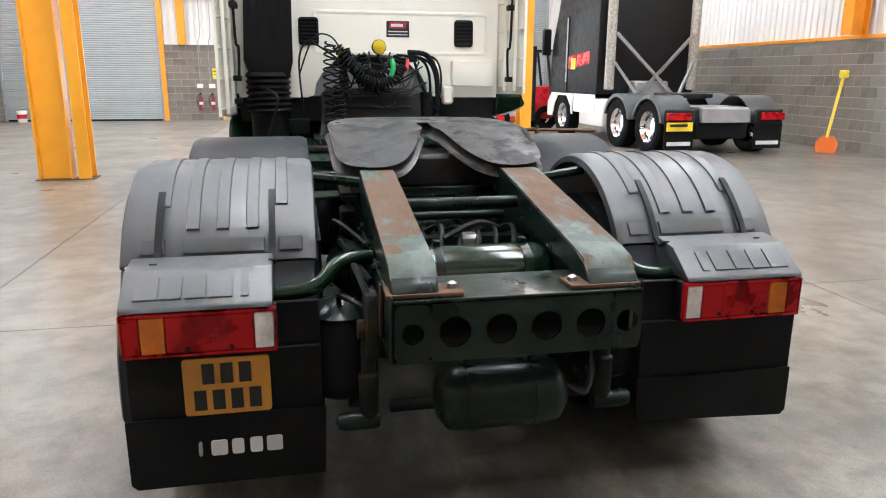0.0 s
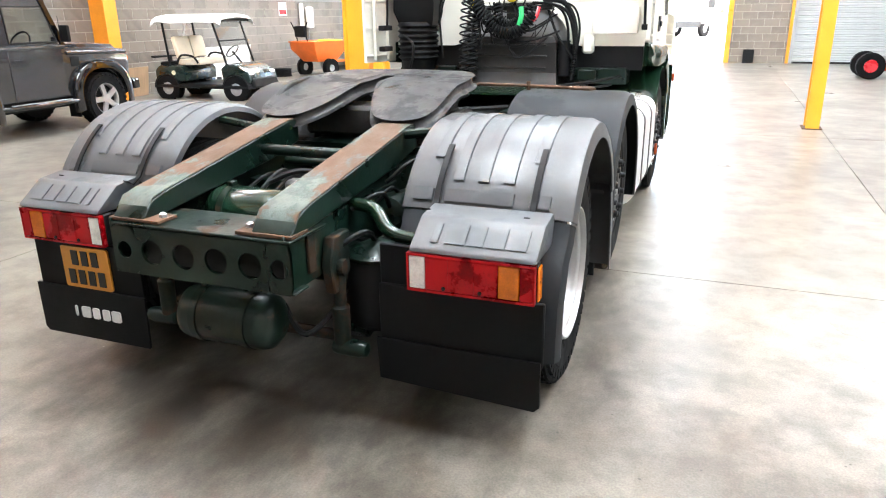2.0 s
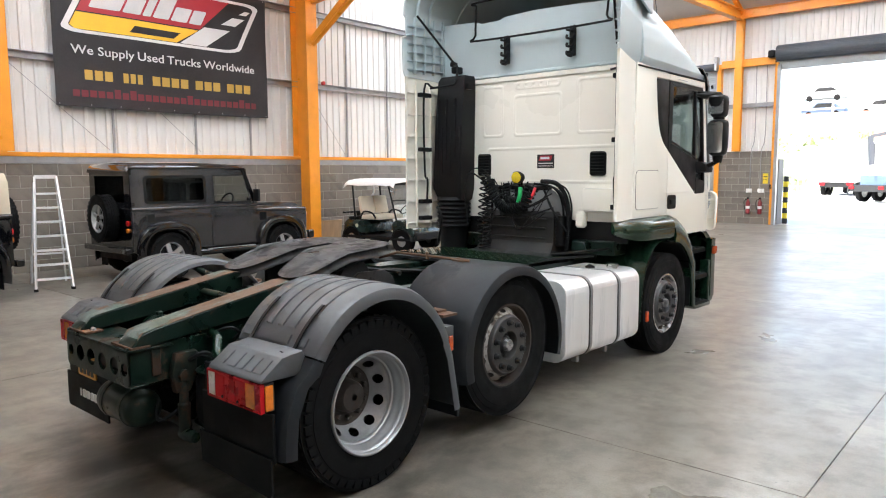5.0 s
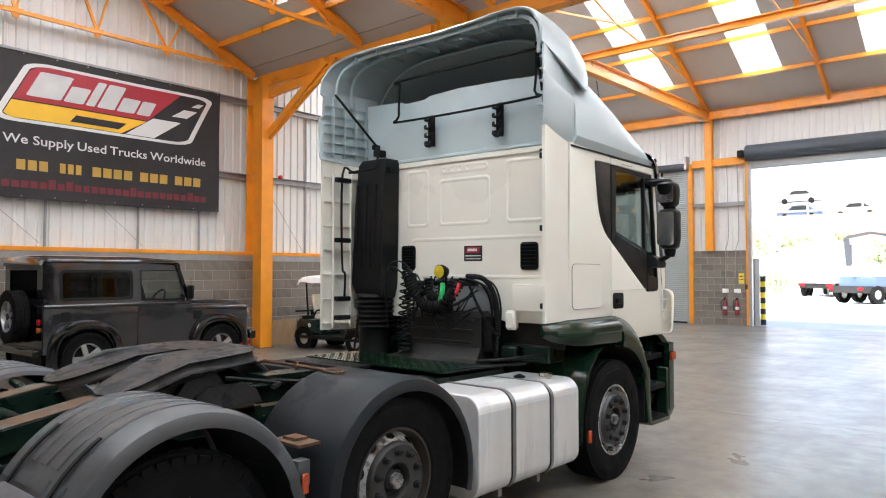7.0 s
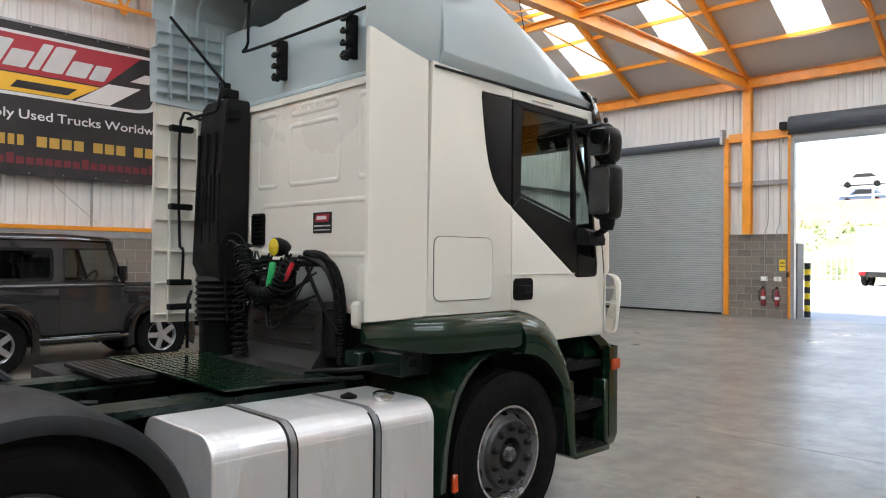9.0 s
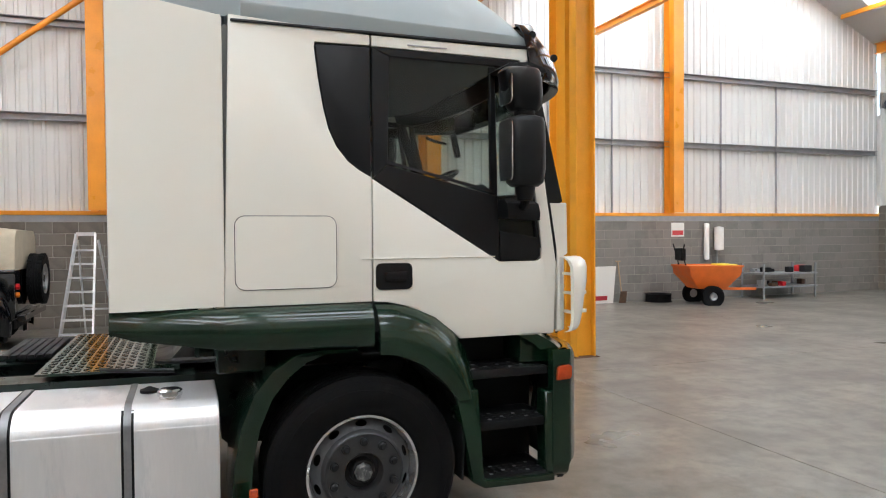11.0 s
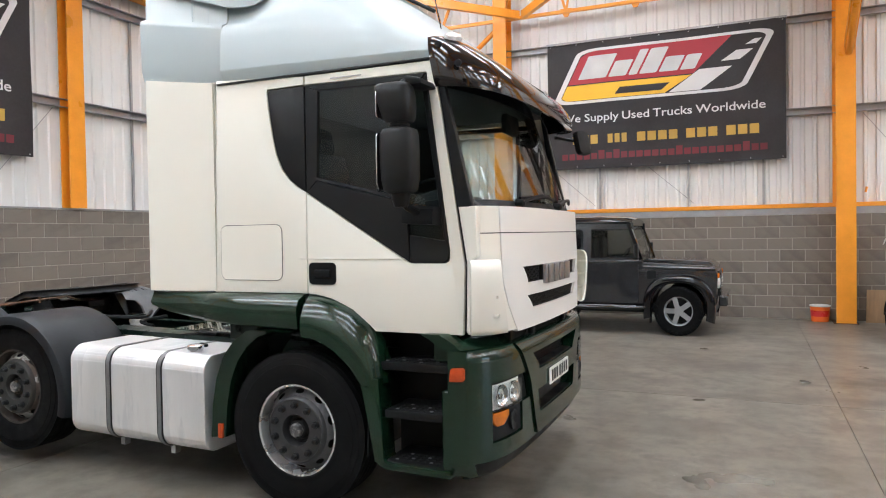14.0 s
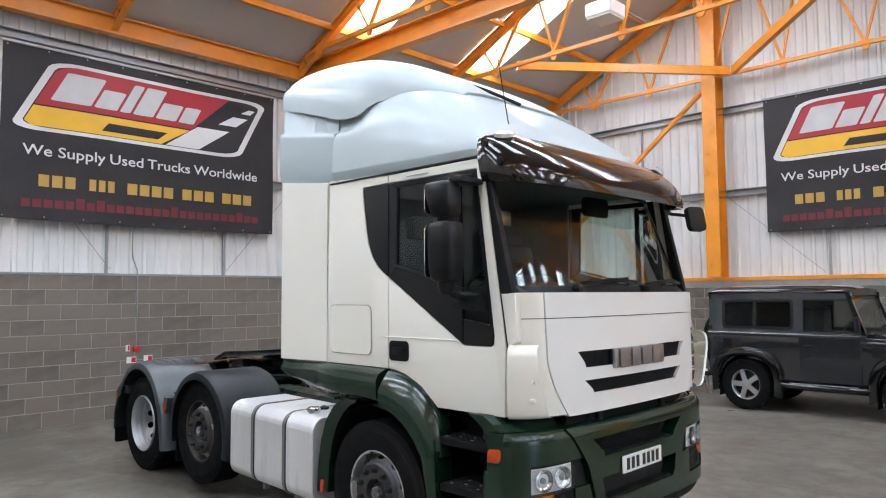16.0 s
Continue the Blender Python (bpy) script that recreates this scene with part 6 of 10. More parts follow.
    sh = part("corner_deflector", mir(loft([[(x - q - e * k / 5, y - q * 0.5, z) for k, (x, y) in enumerate(plan)] + [(x - q - e * k / 5, y - q * 0.5, z) for k, (x, y) in reversed(list(enumerate(inner)))] for z, q, e in ((1.115, 0.045, 0.10), (1.125, 0.018, 0.09), (1.15, 0.006, 0.085), (1.20, 0.0, 0.07), (1.40, 0.0, 0.0), (1.49, 0.004, -0.01), (1.525, 0.02, -0.02), (1.545, 0.045, -0.02), (1.552, 0.075, -0.02))])), CREAM, truck, "cream-white corner air vane with rungs", 45)
    for z in (1.23, 1.34, 1.45):
        part("rung", mir(loft([[(CX - 0.05, y, z - 0.008), (CX + 0.07, y, z - 0.008), (CX + 0.07, y, z + 0.008), (CX - 0.05, y, z + 0.008)] for y in (8.238, 8.258)])), CREAM, sh)
        part("rung", mir(B((CX - 0.03, CX + 0.0, 8.30, 8.37, z - 0.010, z + 0.010), bevel=0.003)), CREAM, sh)
    return door


both(cab_side)


# mirrors
def mirror_set(mir, s):
    m = part("mirror_arm", mir(tube(bend([(CX - 0.01, 7.90, 2.60), (CX + 0.09, 7.91, 2.59), (CX + 0.19, 7.89, 2.565), (CX + 0.215, 7.87, 2.45), (CX + 0.215, 7.87, 2.0), (CX + 0.19, 7.88, 1.88), (CX + 0.08, 7.91, 1.83), (CX, 7.92, 1.81)], 5), 0.024, 8)), PLASTIC, truck, "black mirror arm")
    cx = CX + 0.205
    for rows in (((2.335, 7.865, 0.075, 0.068), (2.36, 7.862, 0.098, 0.084), (2.42, 7.855, 0.112, 0.094), (2.49, 7.842, 0.118, 0.102), (2.535, 7.832, 0.114, 0.104), (2.555, 7.835, 0.095, 0.092), (2.562, 7.84, 0.06, 0.06)), ((1.935, 7.865, 0.07, 0.065), (1.955, 7.865, 0.10, 0.088), (2.02, 7.865, 0.115, 0.098), (2.16, 7.862, 0.12, 0.101), (2.27, 7.862, 0.117, 0.099), (2.298, 7.865, 0.105, 0.088), (2.312, 7.87, 0.06, 0.05))):
        h = part("mirror_housing", mir(loft([[(cx + 0.78 * w * math.copysign(abs(math.cos(a)) ** 0.55, math.cos(a)), cy + 1.04 * d * math.copysign(abs(math.sin(a)) ** 0.7, math.sin(a)), z) for a in [2 * math.pi * k / 24 for k in range(24)]] for z, cy, w, d in rows])), TRIM, m, "black mirror housing", 50)
        z0, z1 = rows[0][0] + 0.03, rows[-1][0] - 0.03
        w = max(r[2] for r in rows) * 0.66
        part("mirror_glass", mir(prism(rounded(cx - w, cx + w, z0, z1, 0.03), "y", 7.752, 7.758)), CHROME, h, "mirror glass")
    part("mirror_neck", mir(lathe([(2.305, 0.05), (2.32, 0.058), (2.34, 0.055)], "z", (cx, 7.865, 0), 16)), PLASTIC, m)
    part("mirror_neck", mir(lathe([(1.86, 0.04), (1.90, 0.052), (1.94, 0.055)], "z", (cx, 7.865, 0), 16)), PLASTIC, m)
    part("mirror_hood", mir(prism([(7.74, 2.565), (7.78, 2.59), (7.90, 2.605), (7.99, 2.585), (8.005, 2.55), (7.93, 2.545)], "x", CX - 0.01, CX + 0.20, 0.014, 2)), PLASTIC, m, "black upper mirror bracket")
    part("mirror_foot", mir(loft([[(CX, 7.80, z0), (CX, 8.02, z1), (CX + x, 8.01, z1 + 0.004), (CX + x, 7.815, z0 + 0.004)] for x, z0, z1 in ((0.10, 1.765, 1.755), (0.105, 1.80, 1.80), (0.085, 1.85, 1.845), (0.05, 1.872, 1.86))])), PLASTIC, m, "black mirror foot", 30)


both(mirror_set)
km = part("front_mirror", tube(bend([(-1.04, 8.14, 2.52), (-1.10, 8.25, 2.50), (-1.08, 8.34, 2.48)]), 0.014, 8), PLASTIC, truck, "black kerb mirror on an arm")
part("mirror_housing", moved(prism(rounded(-0.085, 0.085, -0.10, 0.10, 0.04), "y", -0.02, 0.03, 0.012, 2), pose(-0.985, 8.38, 2.45, 12, 0, -20)), PLASTIC, km)
part("mirror_glass", moved(prism(rounded(-0.072, 0.072, -0.087, 0.087, 0.035), "y", -0.0245, -0.021), pose(-0.985, 8.38, 2.45, 12, 0, -20)), CHROME, km, "mirror glass")


def slab_rows(rows, t):
    """A plate whose front follows rows and whose back lies t behind it."""
    return loft([list(r) + [(x, y - t, z) for x, y, z in r[::-1]] for r in rows])


def skin(yf, zs, xa, xb, back=0.0, t=0.03, n=16):
    """A curved plate between the heights zs; xa(z) and xb(z) bound it, yf(x, z) is its face."""
    rows = []
    for z in zs:
        a, b = sorted((xa(z), xb(z)))
        rows.append([(a + (b - a) * k / n, yf(a + (b - a) * k / n, z) - back, z) for k in range(n + 1)])
    return slab_rows(rows, t)


def steps(z0, z1, n):
    return [z0 + (z1 - z0) * k / n for k in range(n + 1)]


def ramp(table):
    """A line through (z, x) pairs."""
    def at(z):
        if z <= table[0][0]:
            return table[0][1]
        for (za, a), (zb, b) in zip(table, table[1:]):
            if z <= zb:
                return a + (b - a) * (z - za) / (zb - za)
        return table[-1][1]
    return at


# front: one curved face, parted from its cheeks by a swept seam, with two grille slots
def front_y(x, z):
    c = min(1.2, abs(x) / 1.14)
    return 8.407 - 0.055 * c ** 2 - 0.155 * c ** 8 - 0.03 * max(0, z - 1.5) - 0.25 * max(0, 1.16 - z) ** 2


seam_x = ramp([(1.10, 0.80), (1.18, 0.855), (1.27, 0.905), (1.36, 0.94), (1.45, 0.958), (1.60, 0.962), (1.87, 0.965)])
zig = lambda z0, z1: steps(z0, z1, max(2, round((z1 - z0) / 0.04)))
fp = part("front_panel", skin(front_y, zig(1.492, 1.703), lambda z: -seam_x(z), seam_x, n=40), WHITE, truck, "white front panel", 60)
part("upper_strip", skin(front_y, zig(1.709, 1.865), lambda z: -seam_x(z), seam_x, n=40), WHITE, fp, "", 60)
part("bar", skin(front_y, zig(1.308, 1.386), lambda z: -seam_x(z), seam_x, -0.002, n=40), WHITE, fp, "", 60)
part("lower_strip", skin(front_y, zig(1.10, 1.222), lambda z: -seam_x(z), seam_x, n=40), WHITE, fp, "", 60)
part("inner_face", skin(front_y, zig(1.10, 1.865), lambda z: -1.1, lambda z: 1.1, 0.036, 0.01, n=40), INK, fp, "dark inside of the front", 60)
for s in (1, -1):
    part("slot_end", skin(front_y, steps(1.386, 1.492, 4), lambda z: s * ramp([(1.386, 0.635), (1.42, 0.645), (1.492, 0.715)])(z), lambda z: s * seam_x(z)), WHITE, fp, "", 60)
    part("slot_end", skin(front_y, steps(1.222, 1.308, 4), lambda z: s * ramp([(1.222, 0.555), (1.25, 0.57), (1.308, 0.65)])(z), lambda z: s * seam_x(z)), WHITE, fp, "", 60)
    part("cheek", skin(front_y, zig(1.115, 1.702), lambda z: s * (seam_x(z) + 0.009), lambda z: s * 1.135), CREAM, truck, "cream-white front cheek", 60)
    part("cheek", skin(front_y, zig(1.708, 1.865), lambda z: s * (seam_x(z) + 0.009), lambda z: s * 1.135), CREAM, truck, "", 60)


def grille(x1, z0, z1, parent, pitch=0.026):
    g = part("grille", skin(front_y, steps(z0, z1, 2), lambda z: -x1, lambda z: x1, 0.032, 0.003, n=20), INK, parent, "black mesh grille", 60)
    bm = bmesh.new()
    k = -x1
    while k < x1:
        for sgn in (1, -1):
            a, b = k, k + sgn * (z1 - z0) * 0.8
            if -x1 <= b <= x1:
                add(bm, bar((a, front_y(a, z0) - 0.022, z0), (b, front_y(b, z1) - 0.022, z1), 0.005, 0.006, up=(0, 1, 0)))
        k += pitch
    tagged(part("lattice", bm, PLASTIC_W, g), kind="stuff")


grille(0.70, 1.382, 1.496, fp)
grille(0.64, 1.218, 1.312, fp)
ebk = part("emblem_base", skin(front_y, steps(1.388, 1.49, 3), lambda z: -0.36, lambda z: 0.36, 0.0, 0.02, n=20), PLASTIC, fp, "black emblem carrier", 60)
for xx, w in ((0.325, 0.045), (0.215, 0.135), (0.075, 0.105), (-0.07, 0.12), (-0.235, 0.15)):
    part("emblem", prism(rounded(xx - w / 2, xx + w / 2, 1.362, 1.492, 0.014, 3), "y", front_y(xx, 1.43) + 0.002, front_y(xx, 1.43) + 0.026, 0.005, 2), STEEL, ebk, "chrome maker's lettering shape")

# bumper
def bump_y(x, z):
    c = min(1.0, abs(x) / 1.255)
    return 8.40 - 0.05 * c ** 2 - 0.15 * c ** 9 - 3.0 * max(0, 0.42 - z) ** 2 - 7.0 * max(0, z - 0.965) ** 2


def bskin(zs, xa, xb, back=0.0, t=0.04, n=16):
    return skin(bump_y, zs, xa, xb, back, t, n)


PR = -0.014                                      # the middle of the bumper stands proud
mid_x = ramp([(0.36, 0.50), (0.50, 0.555), (0.62, 0.59), (0.78, 0.645), (0.90, 0.73), (1.02, 0.83)])
up_x = ramp([(0.81, 0.46), (0.84, 0.475), (0.935, 0.595)])
lo_x = ramp([(0.525, 0.44), (0.55, 0.47), (0.68, 0.50)])
bp = part("bumper", bskin(steps(0.40, 0.525, 4), lambda z: -mid_x(z), mid_x, PR, 0.10, n=30), GREEN, truck, "dark green front bumper", 60)
part("bumper_top", bskin(steps(0.935, 1.03, 5), lambda z: -mid_x(z), mid_x, PR, 0.10, n=30), GREEN, bp, "", 60)
part("bumper_bar", bskin(steps(0.68, 0.81, 3), lambda z: -mid_x(z), mid_x, PR, 0.09, n=30), GREEN, bp, "", 60)
part("bumper_lip", bskin(steps(0.285, 0.40, 5), lambda z: -1.20, lambda z: 1.20, 0.018, n=60), PLASTIC, bp, "black lower lip", 60)
for s in (1, -1):
    S = lambda f: (lambda z: s * f(z))
    k = lambda v: (lambda z: s * v)
    part("bumper_side", bskin(steps(0.81, 0.935, 4), S(up_x), S(mid_x), PR, 0.10), GREEN, bp, "", 60)
    part("bumper_side", bskin(steps(0.525, 0.68, 4), S(lo_x), S(mid_x), PR, 0.10), GREEN, bp, "", 60)
    edge = lambda z: s * (mid_x(z) + 0.004)
    part("bumper_corner", bskin(steps(0.385, 0.485, 4), edge, k(1.255), 0, 0.05, n=36), GREEN, bp, "", 60)
    part("bumper_corner", bskin(steps(0.835, 1.03, 8), edge, k(1.255), 0, 0.05, n=36), GREEN, bp, "", 60)
    part("bumper_corner", bskin(steps(0.485, 0.835, 6), k(1.115), k(1.255), 0, 0.05, n=20), GREEN, bp, "", 60)
    part("lamp_surround", bskin(steps(0.485, 0.835, 6), edge, k(1.115), 0.03, 0.03, n=14), PLASTIC, bp, "black lamp recess", 60)
    part("bumper_corner", bskin(steps(0.485, 0.66, 4), edge, k(0.765), 0, 0.03, n=8), GREEN, bp, "", 60)
    part("gap_filler", bskin(steps(1.031, 1.118, 3), k(0.74), k(1.215), 0.06, 0.12, n=24), GREEN, truck, "", 60)
    side_b = loft([[(x * s, y, z) for x, y in [(1.2555, 8.09), (1.2555, 8.19), (1.254, 8.203), (1.2, 8.203), (1.2, 8.09)]] for z in (0.385, 0.42, 0.9, 1.03)])
    part("bumper_end", side_b, GREEN, bp)
    part("bumper_lip", loft([[(x * s, y, z) for x, y in [(1.25 - q, 8.09), (1.25 - q, 8.20), (1.2 - q, 8.23), (1.15, 8.20), (1.15, 8.09)]] for z, q in ((0.28, 0.10), (0.295, 0.05), (0.325, 0.018), (0.383, 0.0))]), GREEN, bp)
    hl = part("headlamp", bskin(steps(0.668, 0.815, 4), k(0.775), k(1.112), 0.024, 0.006, n=14), CLEAR, bp, "headlamp with two round reflectors behind clear glass", 60)
    for xx in (0.87, 1.02):
        part("reflector", moved(lathe([(-0.022, 0.066), (0.004, 0.068), (0.006, 0.060), (-0.012, 0.046), (-0.02, 0.024), (-0.006, 0.018), (-0.004, 0.002)], "y", (0, 0, 0), 24), pose(xx * s, bump_y(xx, 0.74) - 0.01, 0.742, 0, 0, -12 * s)), CHROME, hl)
    lens_ = part("headlamp_glass", bskin(steps(0.668, 0.815, 4), k(0.777), k(1.110), -0.004, 0.004, n=14), PANE, hl, "clear lamp glass", 60)
    lens_.visible_shadow = False
    part("indicator", bskin(steps(0.575, 0.655, 5), lambda z: s * (0.96 + 0.06 * max(0, (0.62 - z) / 0.045)), lambda z: s * (1.11 - 0.03 * max(0, (0.60 - z) / 0.025)), 0.0, n=8), AMBER, bp, "amber indicator lens", 60)
    part("fog_lamp", bskin(steps(0.495, 0.655, 4), k(0.77), k(1.112), 0.012, n=10), PLASTIC, bp, "black fog lamp housing", 60)
    fy = bump_y(0.88, 0.58)
    part("fog_glass", lathe([(fy - 0.012, 0.062), (fy - 0.004, 0.06), (fy - 0.008, 0.05), (fy - 0.012, 0.002)], "y", (0.88 * s, 0, 0.575), 20), TRIM, bp)
    part("side_marker", prism([(8.105, 0.86), (8.19, 0.865), (8.20, 0.88), (8.20, 0.935), (8.185, 0.945), (8.125, 0.94), (8.112, 0.93)], "x", 1.2565 * s, 1.28 * s, 0.006, 2), MARKER, bp, "orange corner marker")
    part("screen_step", B((s * 0.42 - 0.03, s * 0.42 + 0.03, 8.30, 8.36, 1.03, 1.10), bevel=0.01), PLASTIC, bp, "black front step bracket")
for z0, z1, f in ((0.805, 0.94, up_x), (0.52, 0.685, lo_x)):
    w = f(z1) + 0.02
    part("intake", bskin(steps(z0, z1, 3), lambda z: -w, lambda z: w, 0.085, 0.01), INK, bp, "dark intake", 60)
    part("intake_sill", bskin([z0 - 0.001, z0 + 0.012], lambda z: -f(z0 + 0.01), lambda z: f(z0 + 0.01), 0.004, 0.08), PLASTIC, bp, "", 60)
bm = bmesh.new()
for q in range(38):
    for sgn in (1, -1):
        a = -0.47 + q * 0.026
        if -0.47 <= a + sgn * 0.08 <= 0.49:
            add(bm, bar((a, bump_y(a, 0.87) - 0.075, 0.82), (a + sgn * 0.08, bump_y(a, 0.87) - 0.075, 0.93), 0.005, 0.005, up=(0, 1, 0)))
tagged(part("lattice", bm, PLASTIC_W, bp), kind="stuff")
pl = part("number_plate", moved(prism(rounded(-0.26, 0.26, -0.056, 0.056, 0.008, 2), "y", -0.004, 0.004), pose(0.02, 8.422, 0.722)), PLATE_W, bp, "white front number plate with black bars")
for q in range(7):
    xx = 0.02 + 0.195 - q * 0.062 - (0.02 if q > 2 else 0)
    part("character_bar", B((xx - 0.018, xx + 0.018, 8.4265, 8.429, 0.684, 0.760)), INK, pl)
part("gap_filler", B((-0.74, 0.74, 8.05, 8.30, 1.0, 1.11)), PLASTIC, truck, "black gap behind the bumper top")
part("gap_filler", B((-1.13, 1.13, 7.95, 8.12, 0.95, 1.11)), GREEN, truck)
bm = bmesh.new()
for q in range(44):
    for sgn in (1, -1):
        a = -0.54 + q * 0.025
        if -0.54 <= a + sgn * 0.07 <= 0.54:
            add(bm, bar((a, 8.325, 1.02), (a + sgn * 0.07, 8.325, 1.105), 0.005, 0.006, up=(0, 1, 0)))
tagged(part("lattice", bm, PLASTIC_W, truck), kind="stuff")

# windscreen
def ws_y(x, z):
    return 8.365 - 0.34 * (z - 1.88) - 0.13 * (x / 1.1) ** 2 - 0.075 * abs(x / 1.1) ** 8


def wpatch(x0, x1, z0, z1, off, t, n=24, zs=8):
    rows = []
    for j in range(zs):
        z = z0 + (z1 - z0) * j / (zs - 1)
        w = 1.0 - 0.05 * (z - 1.88)
        rows.append([((x0 + (x1 - x0) * k / n) * w, ws_y((x0 + (x1 - x0) * k / n), z) + off, z) for k in range(n + 1)])
    return slab_rows(rows, t)


wsn = part("windscreen", wpatch(-1.06, 1.06, 1.905, 2.60, 0.0, 0.006, 40), SCREEN, truck, "large curved clear windscreen", 60)
wsn.visible_shadow = False
part("screen_frame", wpatch(-1.118, 1.118, 1.868, 1.905, 0.003, 0.02), TRIM, truck, "black windscreen surround", 60)
part("screen_frame", wpatch(-1.11, 1.11, 2.60, 2.72, 0.003, 0.02), TRIM, truck, "", 60)
for s in (1, -1):
    part("screen_frame", wpatch(*sorted((1.06 * s, 1.118 * s)), 1.905, 2.60, 0.003, 0.02, 5), TRIM, truck, "", 60)
for x0, x1 in ((0.62, -0.02), (-0.16, -0.85)):
    wz = 1.915
    part("wiper", tube(bend([(x0, ws_y(x0, wz) + 0.03, wz - 0.02), ((x0 + x1) / 2, ws_y((x0 + x1) / 2, wz) + 0.045, wz + 0.035), (x1, ws_y(x1, wz) + 0.03, wz + 0.02)]), 0.012, 6), PLASTIC, truck, "black wiper arm")
    part("wiper_blade", bar((x0 - 0.02, ws_y(x0, wz) + 0.02, wz + 0.005), (x1 + 0.1, ws_y(x1, wz) + 0.025, wz + 0.04), 0.012, 0.03), PLASTIC, truck)
    part("wiper_spindle", lathe([(ws_y(x0, 1.87) - 0.01, 0.03), (ws_y(x0, 1.87) + 0.04, 0.026), (ws_y(x0, 1.87) + 0.05, 0.01)], "y", (x0 + 0.02, 0, 1.89), 12), PLASTIC, truck)

# sun visor: one moulding that wraps round the screen's corners
def visor_rim(w, y0, depth, z0, rise, pw, n=56):
    out = []
    for q in range(n + 1):
        a = math.pi * q / n
        c, s_ = math.cos(a), math.sin(a)
        out.append(Vector((w * math.copysign(abs(c) ** (2 / pw), c), y0 + depth * abs(s_) ** (2 / 2.3), z0 + rise * abs(s_) ** 1.5)))
    return out


_rims = [visor_rim(*a) for a in ((1.095, 7.94, 0.07, 2.872, 0.035, 5.0), (1.135, 7.945, 0.13, 2.856, 0.025, 5.0), (1.165, 7.96, 0.225, 2.80, 0.005, 5.0), (1.178, 7.975, 0.30, 2.725, 0.01, 4.8), (1.182, 7.99, 0.35, 2.655, 0.005, 4.0), (1.178, 8.0, 0.38, 2.60, -0.02, 3.7), (1.165, 8.005, 0.375, 2.575, -0.03, 3.7), (1.13, 8.0, 0.34, 2.58, -0.02, 3.7))]
vis = part("sun_visor", shell(loft([list(r) for r in zip(*_rims)], closed=False), -0.01), GLOSSBLK, truck, "gloss black sun visor with marker lamps", 50)
for s in (1, -1):
    part("marker_lamp", moved(lathe([(-0.012, 0.07), (0.010, 0.066), (0.022, 0.042), (0.027, 0.004)], "z", (0, 0, 0), 20), pose(s * 1.01, 8.055, 2.886, -24, 12 * s, -8 * s) @ Matrix.Diagonal((1.25, 0.6, 1, 1))), CLEAR, vis, "clear oval marker lamp")
    for y, z, x in ((8.02, 2.81, 1.157), (8.15, 2.685, 1.17)):
        part("fixing", lathe([(x * s, 0.022), ((x + 0.012) * s, 0.02), ((x + 0.014) * s, 0.004)], "x", (0, y, z), 14), PLASTIC, vis)
for x in (-0.62, -0.2, 0.2, 0.62):
    part("fixing", moved(lathe([(-0.004, 0.022), (0.008, 0.02), (0.01, 0.004)], "z", (0, 0, 0), 14), pose(x, 8.255 - 0.05 * x * x, 2.735, -42, 0, 0)), PLASTIC, vis)
part("aerial", tube(((0.72, 7.86, 2.98), (0.69, 7.72, 3.62)), 0.004, 5), PLASTIC, truck, "thin whip aerial")

# roof fairing
def roof_ring(y, w, z0, h, n=48, pw=2.9, zp=2.4, bow=0.0):
    pts = []
    for k in range(n + 1):
        a = math.pi * k / n
        c, s_ = math.cos(a), math.sin(a)
        x = math.copysign(abs(c) ** (2 / pw), c)
        pts.append((w * x, y + bow * (1 - x * x), z0 + h * abs(s_) ** (2 / zp)))
    return pts


def smooth_rows(rows, per=4):
    """Rings between rings, on smooth lines through their numbers."""
    out = []
    for i in range(len(rows) - 1):
        a, b, c, d = rows[max(i - 1, 0)], rows[i], rows[i + 1], rows[min(i + 2, len(rows) - 1)]
        for k in range(per):
            t = k / per
            out.append([0.5 * (2 * q + (r - p) * t + (2 * p - 5 * q + 4 * r - u) * t * t + (3 * q - 3 * r + u - p) * t ** 3) for p, q, r, u in zip(a, b, c, d)])
    return out + [list(rows[-1])]


prof = smooth_rows([(7.995, 1.12, 2.785, 0.06), (7.88, 1.14, 2.79, 0.235), (7.6, 1.15, 2.795, 0.455), (7.3, 1.155, 2.80, 0.635), (6.95, 1.16, 2.81, 0.79), (6.6, 1.163, 2.815, 0.90), (6.43, 1.165, 2.82, 0.93)])
crest = ramp([(6.43, 3.17), (6.72, 3.18), (6.80, 3.23), (6.95, 3.27), (7.10, 3.26), (7.25, 3.20), (7.40, 3.09), (7.52, 2.96), (7.60, 2.82)])
rows = []
for p in prof:
    ring = []
    for x, y, z in roof_ring(*p, n=96, pw=4.2, zp=2.2):
        f = max(0.0, min(1.0, (crest(y) - z) / 0.07)) if y < 7.62 else 0.0
        f *= max(0.0, min(1.0, (7.62 - y) / 0.12))
        ring.append((x + math.copysign(0.022 * f * f * (3 - 2 * f), x), y, z))
    rows.append(ring)
fair = part("roof_fairing", shell(loft(rows, closed=False), 0.02), ICE, truck, "pale blue-grey roof air fairing, open at the back", 60)
for s in (1, -1):
    part("fairing_lip", loft([[(s * (w + 0.024), y, z0 + 0.004), (s * (w + 0.022), y, z0 - 0.008), (s * (w - 0.012), y, z0 - 0.072), (s * (w - 0.04), y, z0 - 0.072), (s * (w - 0.04), y, z0 + 0.004)] for y, w, z0, h in prof]), ICE, fair, "", 30)
